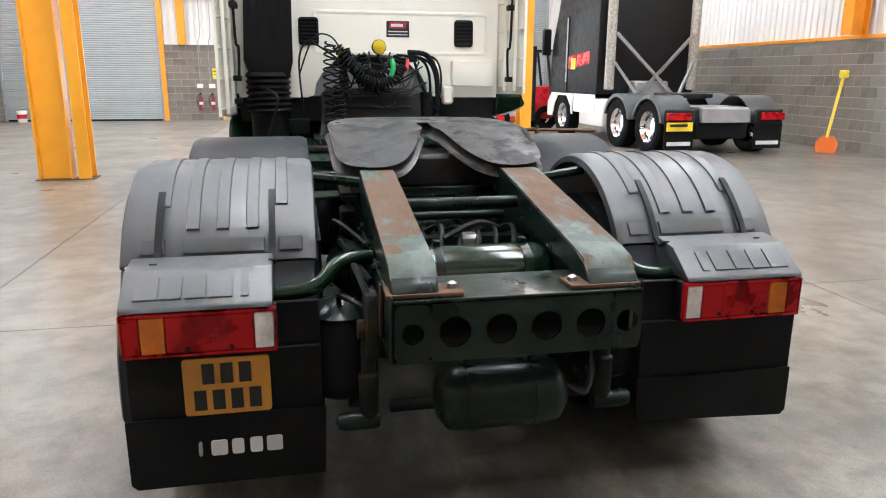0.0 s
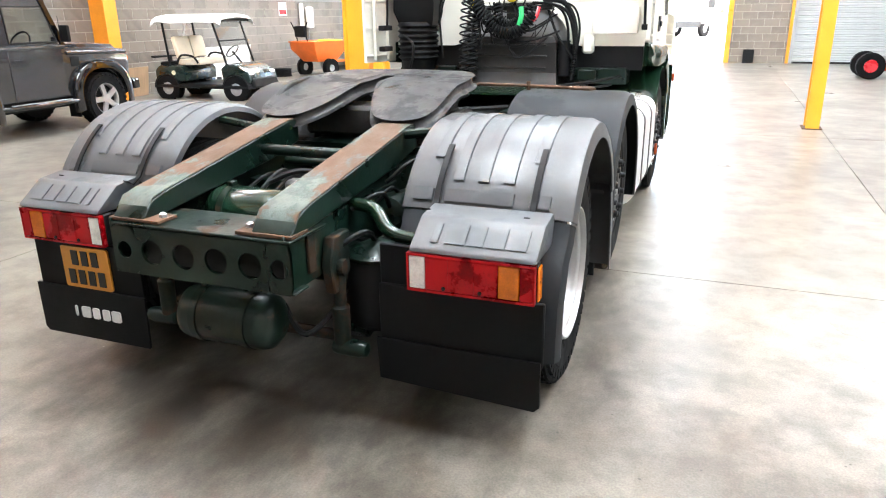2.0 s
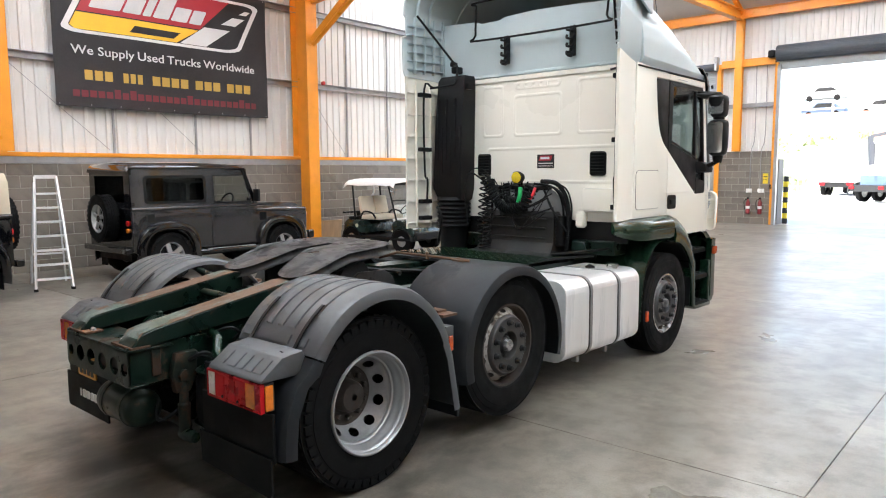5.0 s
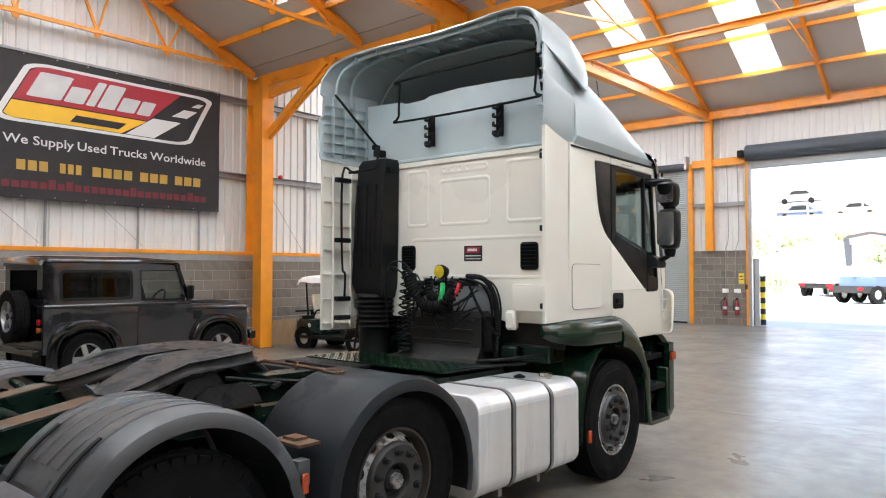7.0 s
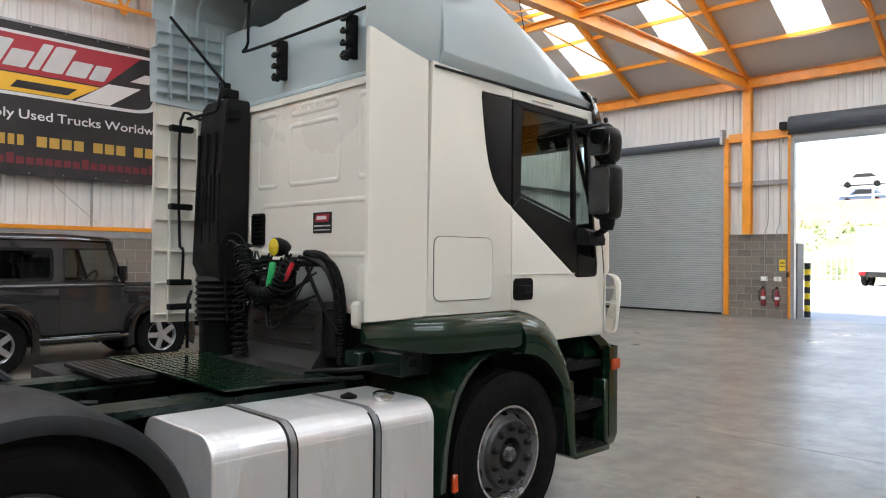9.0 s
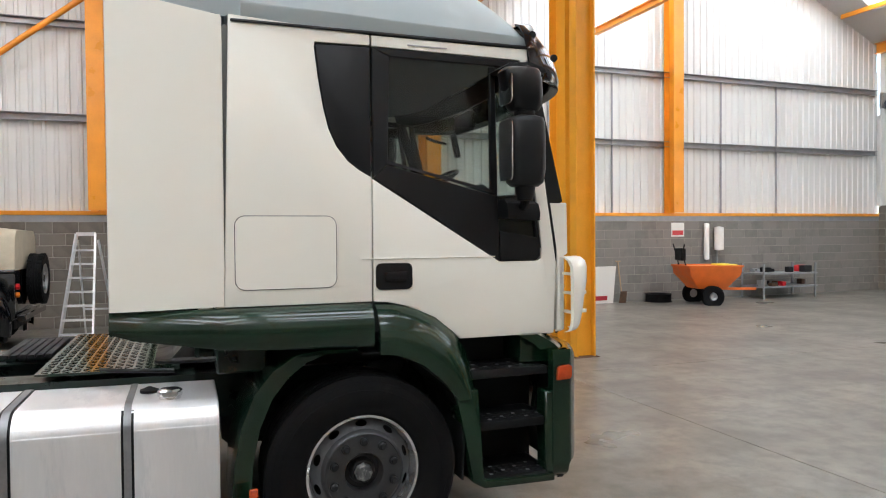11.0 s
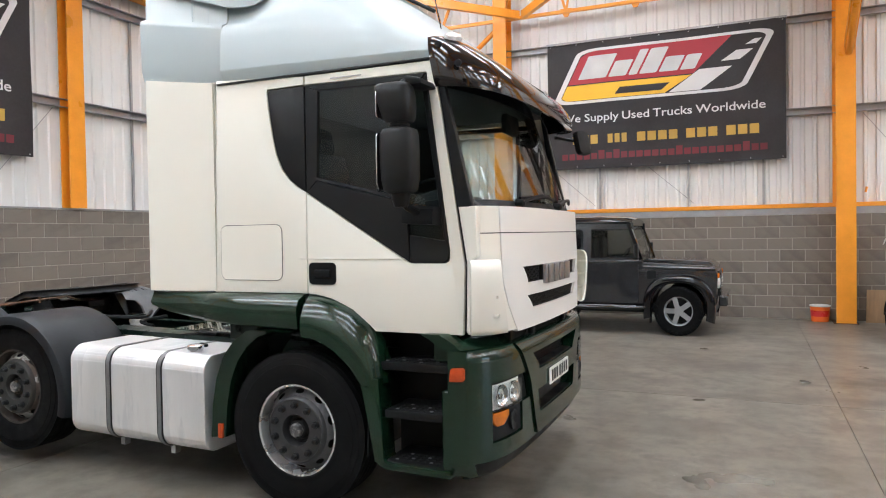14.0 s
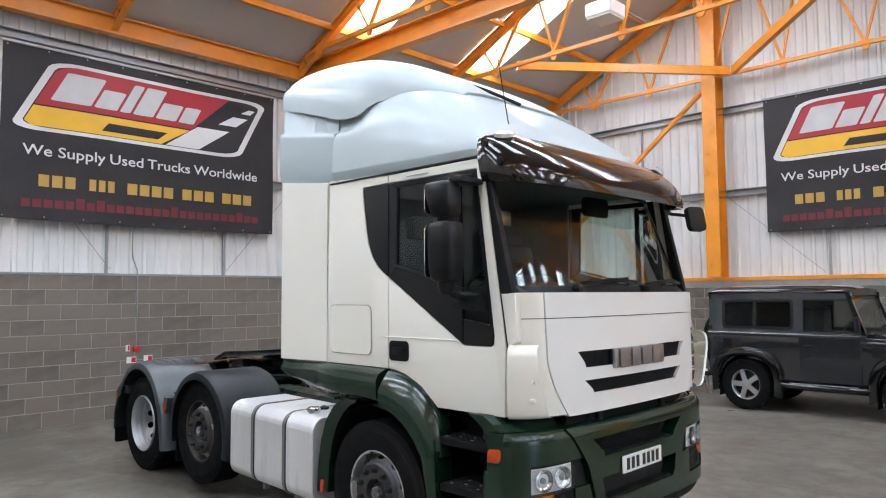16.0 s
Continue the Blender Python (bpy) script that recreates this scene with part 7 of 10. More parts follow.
part("roof_hatch_edge", tube(bend([(0.30, 7.62, 3.30), (0.33, 7.3, 3.475), (0.33, 6.98, 3.615)], 8), 0.014, 8), PLASTIC, fair, "dark seal along the roof hatch")
rear = smooth_rows([(7.42, 0.72, 3.30, 0.09, 0.0), (7.15, 0.90, 3.36, 0.20, 0.0), (6.84, 1.06, 3.33, 0.39, 0.0), (6.70, 1.125, 3.24, 0.54, 0.0), (6.55, 1.165, 3.225, 0.60, 0.0), (6.40, 1.185, 3.265, 0.585, 0.01), (6.20, 1.20, 3.325, 0.535, 0.05), (6.03, 1.21, 3.37, 0.485, 0.12), (5.90, 1.22, 3.40, 0.44, 0.19), (5.83, 1.225, 3.415, 0.405, 0.23), (5.81, 1.225, 3.418, 0.39, 0.24)], 3)
rows = []
for y, w, z0, h, bow in rear:
    ring = []
    zc = 3.62 - 0.21 * max(0, y - 5.8)
    for x, yy, z in roof_ring(y, w, z0, h, 72, 4.6, 3.2, bow):
        f = max(0.0, min(1.0, (zc - z) / 0.05)) * max(0.0, min(1.0, (6.9 - y) / 0.3))
        ring.append((x + math.copysign(0.024 * f * f * (3 - 2 * f), x), yy, z))
    rows.append(ring)
ext = part("fairing_extension", shell(loft(rows, closed=False), 0.02), ICE, truck, "pale blue-grey adjustable rear fairing with ribs inside", 60)
for y, z0, h, bow in ((5.93, 3.40, 0.415, 0.17), (6.12, 3.36, 0.455, 0.08)):
    part("rib", shell(loft([[(x * 0.978, yy, z - 0.02) for x, yy, z in roof_ring(q, 1.19, z0, h, 48, 4.6, 3.2, bow)] for q in (y - 0.008, y + 0.008)], closed=False), 0.03), ICE_RAW, ext, "", 60)
for k in range(9):
    xx = -0.92 + 0.23 * k
    zz = 3.40 + 0.41 * (1 - abs(xx / 1.2) ** 4.6) ** (1 / 3.2)
    part("rib", B((xx - 0.008, xx + 0.008, 5.87 + 0.22 * (1 - (xx / 1.2) ** 2), 6.38, zz - 0.05, zz - 0.008)), ICE_RAW, ext)


def fairing_side(mir, s):
    rows = [[(CX + o + q, y + b, z) for z, q, b in ((za - 0.035, -0.02, 0), (za + 0.03, 0.0, 0), (3.10 + d, 0.008, 0), (3.13 + d, 0.006, 0.0), (3.145 + d, -0.016, 0.03), (3.46, -0.02, 0.03))] for y, o, za, d in ((6.435, 0.0, 2.79, 0.0), (6.2, 0.035, 2.80, 0.03), (6.0, 0.07, 2.815, 0.055), (5.84, 0.105, 2.825, 0.075), (5.81, 0.105, 2.83, 0.075))]
    f = part("fairing_side", mir(shell(loft(rows, closed=False), 0.014)), ICE, truck, "pale blue-grey side piece of the fairing", 50)
    for z in (2.87, 2.96, 3.05, 3.14, 3.23, 3.32):
        part("rib", mir(loft([[(CX + 0.075, 5.85, z - 0.009), (CX + 0.075, 5.85, z + 0.009), (CX + 0.035, 5.85, z)], [(CX - 0.02, 6.40, z - 0.009), (CX - 0.02, 6.40, z + 0.009), (CX - 0.06, 6.40, z)]])), ICE_RAW, f)
    for y, x in ((5.93, 0.025), (6.06, 0.005), (6.19, -0.015), (6.31, -0.035)):
        part("rib", mir(B((CX + x, CX + x + 0.04, y, y + 0.016, 2.83, 3.42))), ICE_RAW, f)


both(fairing_side)
# upright back board of the fairing with its rail and clips
bb = part("fairing_back", prism([(-1.12, 2.76), (1.12, 2.76), (1.13, 3.36), (0.95, 3.335), (0.55, 3.36), (0.05, 3.375), (-0.30, 3.36), (-0.36, 3.335), (-0.60, 3.33), (-0.68, 3.36), (-1.13, 3.38)], "y", 6.33, 6.36, 0.008, 2), ICE_RAW, truck, "pale blue board behind the cab roof")
part("board_foot", B((-1.1, 1.1, 6.315, 6.332, 2.762, 2.79), bevel=0.005), ICE_RAW, bb)
part("rail", tube(bend([(-0.60, 6.24, 3.50), (-0.61, 6.24, 3.20), (-0.57, 6.24, 3.14), (0.85, 6.24, 3.135), (0.91, 6.24, 3.19), (0.93, 6.24, 3.50), (0.88, 6.24, 3.53), (-0.55, 6.24, 3.53), (-0.60, 6.24, 3.50)], 4), 0.011, 8), PLASTIC, bb, "black bent rail")
for x in (-0.24, 0.53):
    c = part("hose_clip", B((x - 0.018, x + 0.018, 6.25, 6.33, 2.875, 3.15), bevel=0.008), PLASTIC, bb, "black hose hanger with hooks")
    for k in range(4):
        z = 2.885 + k * 0.075
        part("hook", tube(bend([(x - 0.045, 6.26, z + 0.03), (x - 0.03, 6.235, z), (x + 0.025, 6.235, z - 0.005), (x + 0.045, 6.25, z + 0.035)], 3), 0.013, 6), PLASTIC, c)
    part("hook", lathe([(6.225, 0.03), (6.26, 0.03)], "y", (x, 0, 2.885), 12), PLASTIC, c)
part("strut", tube(((-1.13, 5.90, 3.42), (-0.88, 6.22, 2.93)), 0.012, 8), PLASTIC, bb, "black gas strut")
part("strut_mount", B((-0.90, -0.83, 6.18, 6.30, 2.83, 2.90), (-0.91, -0.86, 6.17, 6.25, 2.90, 2.95), bevel=0.008), PLASTIC, bb)
part("strut", tube(((1.13, 5.92, 3.46), (1.03, 6.22, 2.92)), 0.012, 8), PLASTIC, bb, "black gas strut")
part("pipe", tube(bend([(-0.84, 6.16, 2.90), (-0.76, 6.12, 2.88), (-0.755, 6.08, 2.72), (-0.80, 6.04, 2.685), (-1.04, 6.0, 2.67)], 4), 0.012, 8), PLASTIC, bb)

# cab rear wall with pressings
cut = [(-1.13, 1.30), (-0.56, 1.30)] + [(0.5 * math.cos(radians(180 - 180 * k / 12)) - 0.0, 1.32 + 0.36 * math.sin(radians(180 - 180 * k / 12))) for k in range(13)] + [(0.60, 1.30), (1.13, 1.30)]
rw = part("rear_wall", prism(cut + [(1.14, 2.75), (-1.14, 2.75)], "y", 6.30, 6.34), CREAM, truck, "cream-white pressed rear wall of the cab")


def pressing(x0, x1, z0, z1, r=0.04, h=0.008, w=0.034):
    o, i = rounded(x0, x1, z0, z1, r, 5), rounded(x0 + w, x1 - w, z0 + w, z1 - w, max(0.01, r - w / 2), 5)
    mid = rounded(x0 + w / 2, x1 - w / 2, z0 + w / 2, z1 - w / 2, r, 5)
    part("pressing", loft([[(x, y, z) for x, z in ring] for ring, y in ((o, 6.2995), (mid, 6.30 - h), (i, 6.2995))], True, False), CREAM, rw, "", 80)


for args in ((-0.16, 0.42, 2.13, 2.56), (0.58, 1.02, 2.13, 2.67), (-0.56, -0.28, 2.13, 2.67), (-0.14, 0.40, 2.60, 2.685), (-0.5, 1.05, 1.66, 2.03)):
    pressing(*args)
part("roof_ledge", B((-1.13, 1.13, 6.285, 6.2995, 2.70, 2.748), bevel=0.005), CREAM, rw)
part("lower_box", B((0.70, 1.08, 6.20, 6.299, 1.40, 1.62), bevel=0.03, seg=2), CREAM, rw)
part("lower_tab", B((0.62, 0.72, 6.22, 6.299, 1.24, 1.40), bevel=0.02), CREAM, rw)
for x in (0.82, -0.53):
    v = part("vent", prism(rounded(x - 0.085, x + 0.085, 1.735, 1.965, 0.03), "y", 6.288, 6.2995), PLASTIC, rw, "black louvred vent")
    for k in range(7):
        part("slat", moved(B((-0.07, 0.07, -0.006, 0.008, -0.012, 0.012)), pose(x, 6.286, 1.762 + k * 0.03, 30)), PLASTIC, v)
stk = part("sticker", B((0.135, 0.335, 6.2975, 6.2995, 1.812, 1.947)), INK, rw, "small black dealer sticker with a red and white emblem")
part("emblem", prism([(0.155, 1.885), (0.17, 1.935), (0.315, 1.935), (0.30, 1.885)], "y", 6.2962, 6.297), BAN_RED, stk)
part("emblem", B((0.175, 0.28, 6.2955, 6.296, 1.90, 1.922)), WHITEINK, stk)
part("print_bar", B((0.15, 0.32, 6.2962, 6.297, 1.855, 1.864), (0.15, 0.32, 6.2962, 6.297, 1.83, 1.836)), WHITEINK, stk)
for k in range(4):
    xx = -0.05 + k * 0.09
    part("emblem", prism(rounded(xx - 0.03, xx + 0.03, 2.622, 2.664, 0.008, 2), "y", 6.293, 6.2995), CREAM, rw, "pressed maker's lettering shape")

# coiled lines, work lamp and pipes
lamp = part("work_lamp", lathe([(6.06, 0.045), (6.065, 0.06), (6.10, 0.062), (6.15, 0.045), (6.18, 0.02)], "y", (0.044, 0, 1.72), 20), PLASTIC, truck, "round work lamp with a yellow lens")
part("lens", lathe([(6.048, 0.004), (6.050, 0.03), (6.058, 0.054), (6.062, 0.056)], "y", (0.044, 0, 1.72), 20), YELLENS, lamp, "yellow lens")
part("lamp_post", tube(((0.044, 6.16, 1.4), (0.044, 6.16, 1.7)), 0.012, 6), PLASTIC, lamp)
part("hose_rack", B((-0.30, 0.38, 6.12, 6.2, 1.60, 1.64), (-0.02, 0.1, 6.12, 6.2, 1.38, 1.62), bevel=0.008), PLASTIC, truck, "black hose rack")
for pts, rad, turns, r in (([(-0.2, 6.08, 1.62), (-0.12, 6.02, 1.45), (0.02, 6.0, 1.40), (0.18, 6.02, 1.46), (0.26, 6.08, 1.62)], 0.034, 22, 0.010), ([(-0.36, 6.1, 1.75), (-0.38, 6.08, 1.5), (-0.38, 6.06, 1.2), (-0.36, 6.06, 1.0)], 0.045, 14, 0.008), ([(-0.1, 6.1, 1.66), (-0.05, 6.05, 1.52), (0.08, 6.04, 1.5), (0.2, 6.08, 1.64)], 0.03, 16, 0.010), ([(-0.25, 6.05, 1.66), (-0.27, 6.03, 1.5), (-0.24, 6.02, 1.36)], 0.035, 9, 0.010)):
    part("coiled_hose", coil(pts, rad, turns, r), PLASTIC, truck, "black coiled air line", 80)
for pts, m_, lab, r in (([(0.14, 6.0, 1.62), (0.15, 5.98, 1.55), (0.13, 5.98, 1.48)], GREEN_P, "bright green plug", 0.022), ([(0.28, 6.05, 1.62), (0.27, 6.02, 1.55), (0.23, 6.02, 1.51)], RED, "red coupling", 0.016), ([(-0.28, 6.06, 1.70), (-0.30, 6.04, 1.62)], YEL_P, "yellow coupling", 0.014)):
    part("coupling", tube(bend(pts), r, 8), m_, truck, lab)
for pts, r in (([(0.2, 6.15, 1.66), (0.42, 6.16, 1.62), (0.5, 6.2, 1.45), (0.5, 6.22, 1.1)], 0.012), ([(0.3, 6.12, 1.66), (0.5, 6.14, 1.58), (0.56, 6.2, 1.3), (0.5, 6.25, 1.0)], 0.013), ([(0.36, 6.12, 1.67), (0.55, 6.16, 1.62), (0.60, 6.2, 1.4), (0.52, 6.24, 1.05)], 0.009), ([(-0.3, 6.1, 1.62), (-0.45, 6.1, 1.72), (-0.55, 6.08, 1.76), (-0.62, 6.08, 1.6), (-0.6, 6.1, 1.2)], 0.009), ([(-0.62, 6.05, 1.5), (-0.5, 6.0, 1.78), (-0.36, 6.05, 1.80), (-0.25, 6.08, 1.66)], 0.007), ([(0.35, 6.1, 1.6), (0.42, 6.15, 1.4), (0.55, 6.2, 1.2)], 0.012), ([(0.5, 6.0, 0.99), (0.8, 6.1, 1.03), (1.0, 6.4, 1.06)], 0.014), ([(-0.95, 6.0, 1.4), (-0.8, 5.9, 1.3), (-0.9, 5.95, 1.0)], 0.012), ([(0.45, 5.7, 0.95), (0.75, 5.8, 0.99), (0.9, 6.1, 1.0)], 0.012)):
    part("cable", tube(bend(pts), r, 6), PLASTIC, truck)
random.seed(44)
for q in range(16):
    x0, x1 = random.uniform(-0.34, 0.4), random.uniform(-0.36, 0.5)
    z0, z1 = random.uniform(1.58, 1.70), random.uniform(1.36, 1.66)
    part("cable", tube(bend([(x0, 6.10 + 0.05 * random.random(), z0), ((x0 + x1) / 2 + random.uniform(-0.08, 0.08), 6.0 + 0.06 * random.random(), min(z0, z1) - random.uniform(0.02, 0.2)), (x1, 6.08 + 0.06 * random.random(), z1)], 5), random.uniform(0.004, 0.009), 6), PLASTIC, truck)
for pts, rad, turns, r in (([(-0.31, 6.02, 1.72), (-0.20, 5.99, 1.56), (-0.05, 5.98, 1.44), (0.12, 5.99, 1.44), (0.24, 6.02, 1.56)], 0.036, 26, 0.009), ([(-0.30, 6.05, 1.62), (-0.31, 6.03, 1.4), (-0.29, 6.03, 1.2), (-0.31, 6.04, 1.02)], 0.04, 15, 0.008), ([(-0.24, 6.03, 1.70), (-0.2, 6.01, 1.6), (-0.1, 6.0, 1.52)], 0.03, 12, 0.009)):
    part("coiled_hose", coil(pts, rad, turns, r), PLASTIC, truck, "black coiled air line", 80)
conduit = bend([(0.30, 6.13, 1.68), (0.46, 6.15, 1.66), (0.55, 6.18, 1.52), (0.57, 6.2, 1.3), (0.54, 6.22, 1.02)], 10)
part("ribbed_hose", coil(conduit, 0.016, 60, 0.009, 8), PLASTIC, truck, "black ribbed hose", 80)
prof = []
for k in range(9):
    prof += [(1.05 + k * 0.035, 0.05), (1.067 + k * 0.035, 0.06)]
part("hose_sleeve", lathe(prof, "z", (0.47, 6.22, 0), 14), PLASTIC, truck, "black ribbed sleeve", 80)
part("under_cab", B((0.55, 1.0, 6.30, 6.55, 0.98, 1.12), (0.6, 0.75, 6.2, 6.31, 1.02, 1.11), bevel=0.01), CHASSIS, truck, "dark cab mount bracket")
part("under_cab", B((-1.0, -0.55, 6.3, 6.55, 0.98, 1.12), bevel=0.01), CHASSIS, truck, "dark cab mount bracket")
part("reservoir", lathe([(0.80, 0.075), (0.90, 0.078), (0.915, 0.084), (0.945, 0.084), (0.957, 0.076), (0.96, 0.01)], "z", (-0.28, 4.04, -0.075), 20), CLEAR, truck, "white reservoir cap")

# cab inside
GREYIN = mat("grey_cab_lining", (0.22, 0.225, 0.225), 0.8, vary=0.1, bump=0.1)
DARKIN = mat("dark_dashboard_plastic", (0.04, 0.042, 0.046), 0.6, vary=0.1, bump=0.1)
SEATC = mat("dark_blue_grey_seat_cloth", (0.06, 0.07, 0.09), 0.9, vary=0.2, fine=120, bump=0.3)
part("cab_sill", B((-1.12, 1.12, 6.338, 6.349, 1.10, 1.303)), PLASTIC, truck, "black sill under the rear wall")
part("cab_floor", B((-1.12, 1.12, 6.35, 8.16, 1.13, 1.17)), DARKIN, truck)
part("cab_lining", B((-1.12, 1.12, 6.342, 6.38, 1.31, 2.72), (-1.12, 1.12, 6.382, 8.0, 2.70, 2.72)), GREYIN, truck, "grey cab lining")
for s in (1, -1):
    a, b = sorted((1.09 * s, 1.12 * s))
    part("cab_lining", B((a, b, 6.382, 7.07, 1.172, 2.698), (a, b, 7.07, 8.12, 1.172, 1.52)), GREYIN, truck)
dash = part("dashboard", prism([(7.75, 1.45), (7.70, 1.78), (7.80, 1.90), (8.15, 1.93), (8.24, 1.86), (8.16, 1.2), (7.9, 1.2)], "x", -1.08, 1.08, 0.02, 2), DARKIN, truck, "dark cab dashboard")
part("binnacle", prism([(7.66, 1.78), (7.70, 1.95), (7.85, 1.99), (7.95, 1.92), (7.8, 1.8)], "x", 0.28, 0.85, 0.02, 2), DARKIN, dash)
sw = part("steering_wheel", moved(tube([(0.22 * math.cos(2 * math.pi * k / 28), 0.22 * math.sin(2 * math.pi * k / 28), 0) for k in range(28)], 0.014, 8, True), pose(0.56, 7.58, 1.98, 28, 0, 0)), PLASTIC, truck, "black steering wheel")
part("spoke", moved(B((-0.2, 0.2, -0.02, 0.02, -0.02, 0.0), (-0.06, 0.06, -0.2, 0.0, -0.02, 0.0)), pose(0.56, 7.58, 1.98, 28, 0, 0)), PLASTIC, sw)
for x in (0.56, -0.56):
    st = part("cab_seat", B((x - 0.25, x + 0.25, 6.95, 7.42, 1.45, 1.62), bevel=0.05, seg=2), SEATC, truck, "dark cloth driver's seat")
    part("backrest", moved(B((-0.24, 0.24, -0.08, 0.08, 0.0, 0.72), (-0.13, 0.13, -0.06, 0.06, 0.72, 0.92), bevel=0.05, seg=2), pose(x, 6.93, 1.58, 10)), SEATC, st)
    part("seat_base", B((x - 0.18, x + 0.18, 7.0, 7.35, 1.17, 1.45)), DARKIN, st)
part("bunk", B((-1.05, 1.05, 6.40, 6.85, 1.5, 1.68), bevel=0.03), SEATC, truck)
part("interior_mirror", prism(rounded(-0.16, 0.16, 2.42, 2.56, 0.04), "y", 8.06, 8.09, 0.01, 2), PLASTIC, truck)


# the frame rides on its springs, the unladen rear higher than the front
for ob in truck.children_recursive:
    if ob.name.startswith(("wheel", "axle", "differential")) or ob.parent.name.startswith("wheel"):
        continue
    for v in ob.data.vertices:
        y = v.co.y + ORIGIN[truck.name].y
        v.co.z += 0.09 - 0.045 * min(1, max(0, (y - 3.7) / 2.3))
        v.co.y -= 0.022 * min(1, max(0, (y - 2.6) / 0.8))

# ---- banners ----
def banner(at, turn, w, h):
    """A vinyl banner; built upright in the local x-z plane, facing -y, then turned."""
    m = Matrix.Translation(at) @ Matrix.Rotation(radians(turn), 4, "Z")
    b = thing("banner", at, "charcoal vinyl banner with a red and yellow emblem", "banner", "wall banners")

    def wave(x, z):
        return 0.012 * math.sin(x * 2.3 + 0.5) + 0.008 * math.sin(z * 3.1 + x) + 0.003 * math.sin(x * 5 + z * 2)

    nx, nz = 40, 14
    rows = [[m @ Vector((-w / 2 + w * i / nx, wave(-w / 2 + w * i / nx, h * j / nz), h * j / nz - 0.02 * math.sin(i / nx * math.pi) * (j == 0))) for i in range(nx + 1)] for j in range(nz + 1)]
    sheet = part("sheet", shell(loft(rows, closed=False), 0.003), VINYL, b, "", 60)

    def flat(pts, layer, material, name, label=""):
        """A printed area that follows the sheet; pts as shares of the banner's width and height."""
        bm = bmesh.new()
        vs = [bm.verts.new((-w / 2 + w * u, 0, h * v)) for u, v in pts]
        bm.faces.new(vs)
        xs, zs = [v.co.x for v in vs], [v.co.z for v in vs]
        for axis, lo, hi, step in ((0, min(xs), max(xs), 0.12), (2, min(zs), max(zs), 0.2)):
            for k in range(math.ceil(lo / step), math.ceil(hi / step)):
                bmesh.ops.bisect_plane(bm, geom=bm.verts[:] + bm.edges[:] + bm.faces[:], plane_co=[k * step if i == axis else 0 for i in range(3)], plane_no=[1 if i == axis else 0 for i in range(3)])
        bmesh.ops.recalc_face_normals(bm, faces=bm.faces)
        for v in bm.verts:
            v.co.y = wave(v.co.x, v.co.z) - 0.004 - 0.0035 * layer
        bmesh.ops.transform(bm, matrix=m, verts=bm.verts)
        return part(name, bm, material, sheet, label, 80)

    sl = 0.13
    P = lambda u, v: (0.022 + 0.955 * (u * 0.86 + sl * v), 0.515 + 0.425 * v)      # emblem frame, leaning
    ring = lambda g, r: [P(u, v) for u, v in rounded(g, 1 - g, g * 1.7, 1 - g * 1.7, r, 4)]
    flat(ring(0.0, 0.10), 1, BAN_WHITE, "emblem_frame", "white emblem frame")
    flat(ring(0.03, 0.085), 2, VINYL, "emblem_ground", "charcoal emblem ground")
    flat([P(u, v) for u, v in [(0.035, 0.36), (0.70, 0.36), (0.80, 0.95), (0.10, 0.95), (0.06, 0.92), (0.035, 0.85)]], 3, BAN_RED, "emblem_red", "red emblem field")
    flat([P(u, v) for u, v in [(0.035, 0.12), (0.07, 0.06), (0.60, 0.06), (0.695, 0.34), (0.035, 0.34)]], 3, BAN_YEL, "emblem_yellow", "yellow emblem stripe")
    flat([P(u, v) for u, v in [(0.62, 0.06), (0.78, 0.06), (0.88, 0.42), (0.72, 0.42)]], 4, BAN_WHITE, "emblem_stroke", "white slanted stroke")
    flat([P(u, v) for u, v in [(0.81, 0.52), (0.90, 0.52), (0.94, 0.68), (0.86, 0.68)]], 4, BAN_WHITE, "emblem_stroke")
    flat([P(u, v) for u, v in [(0.89, 0.76), (0.94, 0.76), (0.955, 0.84), (0.92, 0.84)]], 4, BAN_WHITE, "emblem_stroke")
    u = 0.08
    for k, (wd, tall) in enumerate(((0.155, 0.90), (0.095, 0.76), (0.045, 0.92), (0.09, 0.92), (0.095, 0.74), (0.075, 0.74))):
        pts = rounded(u, u + wd, 0.44, tall - 0.04, 0.014, 2)
        flat([P(a, v) for a, v in pts], 5, BAN_GREY, "emblem_shape", "silver brand lettering shape")
        u += wd + 0.012
    flat([P(a, v) for a, v in [(0.33, 0.12), (0.575, 0.12), (0.60, 0.24), (0.34, 0.24)]], 5, VINYL, "emblem_shape", "dark bar under the brand shape")
    face = m @ Matrix.Translation((0, -0.03, 0)) @ Matrix.Rotation(radians(90), 4, "X")
    line, size = "We Supply Used Trucks Worldwide", 0.235 * w / 4.7
    full, wide = text_width(line, size, 0.002), [text_width(q, size, 0.002) for q in line.split()]
    gap, left = (full - sum(wide)) / (len(wide) - 1), -full / 2
    for q, wq in zip(line.split(), wide):
        letters(q, size, face @ Matrix.Translation((1.16 * (left + wq / 2) - 0.03, h * 0.395, 0)), BAN_WHITE, sheet, "lettering", 0.001, 0.002, width=1.18, label="white lettering")
        left += wq + gap
    bars, u = [], -0.385
    for group, wd, gap in ((3, 0.032, 0.045), (3, 0.022, 0.045), (4, 0.036, 0.036), (3, 0.036, 0.036), (3, 0.036, 0.036)):
        for k in range(group):
            bars.append((u, u + wd, 0.192, 0.262, BAN_GOLD))
            u += wd + 0.009
        u += gap - 0.009
    bars += [(-0.435 + 0.0335 * k, -0.408 + 0.0335 * k, 0.07, 0.118 + 0.02 * (k in (5, 7, 15, 23)), BAN_DIM) for k in range(26)]
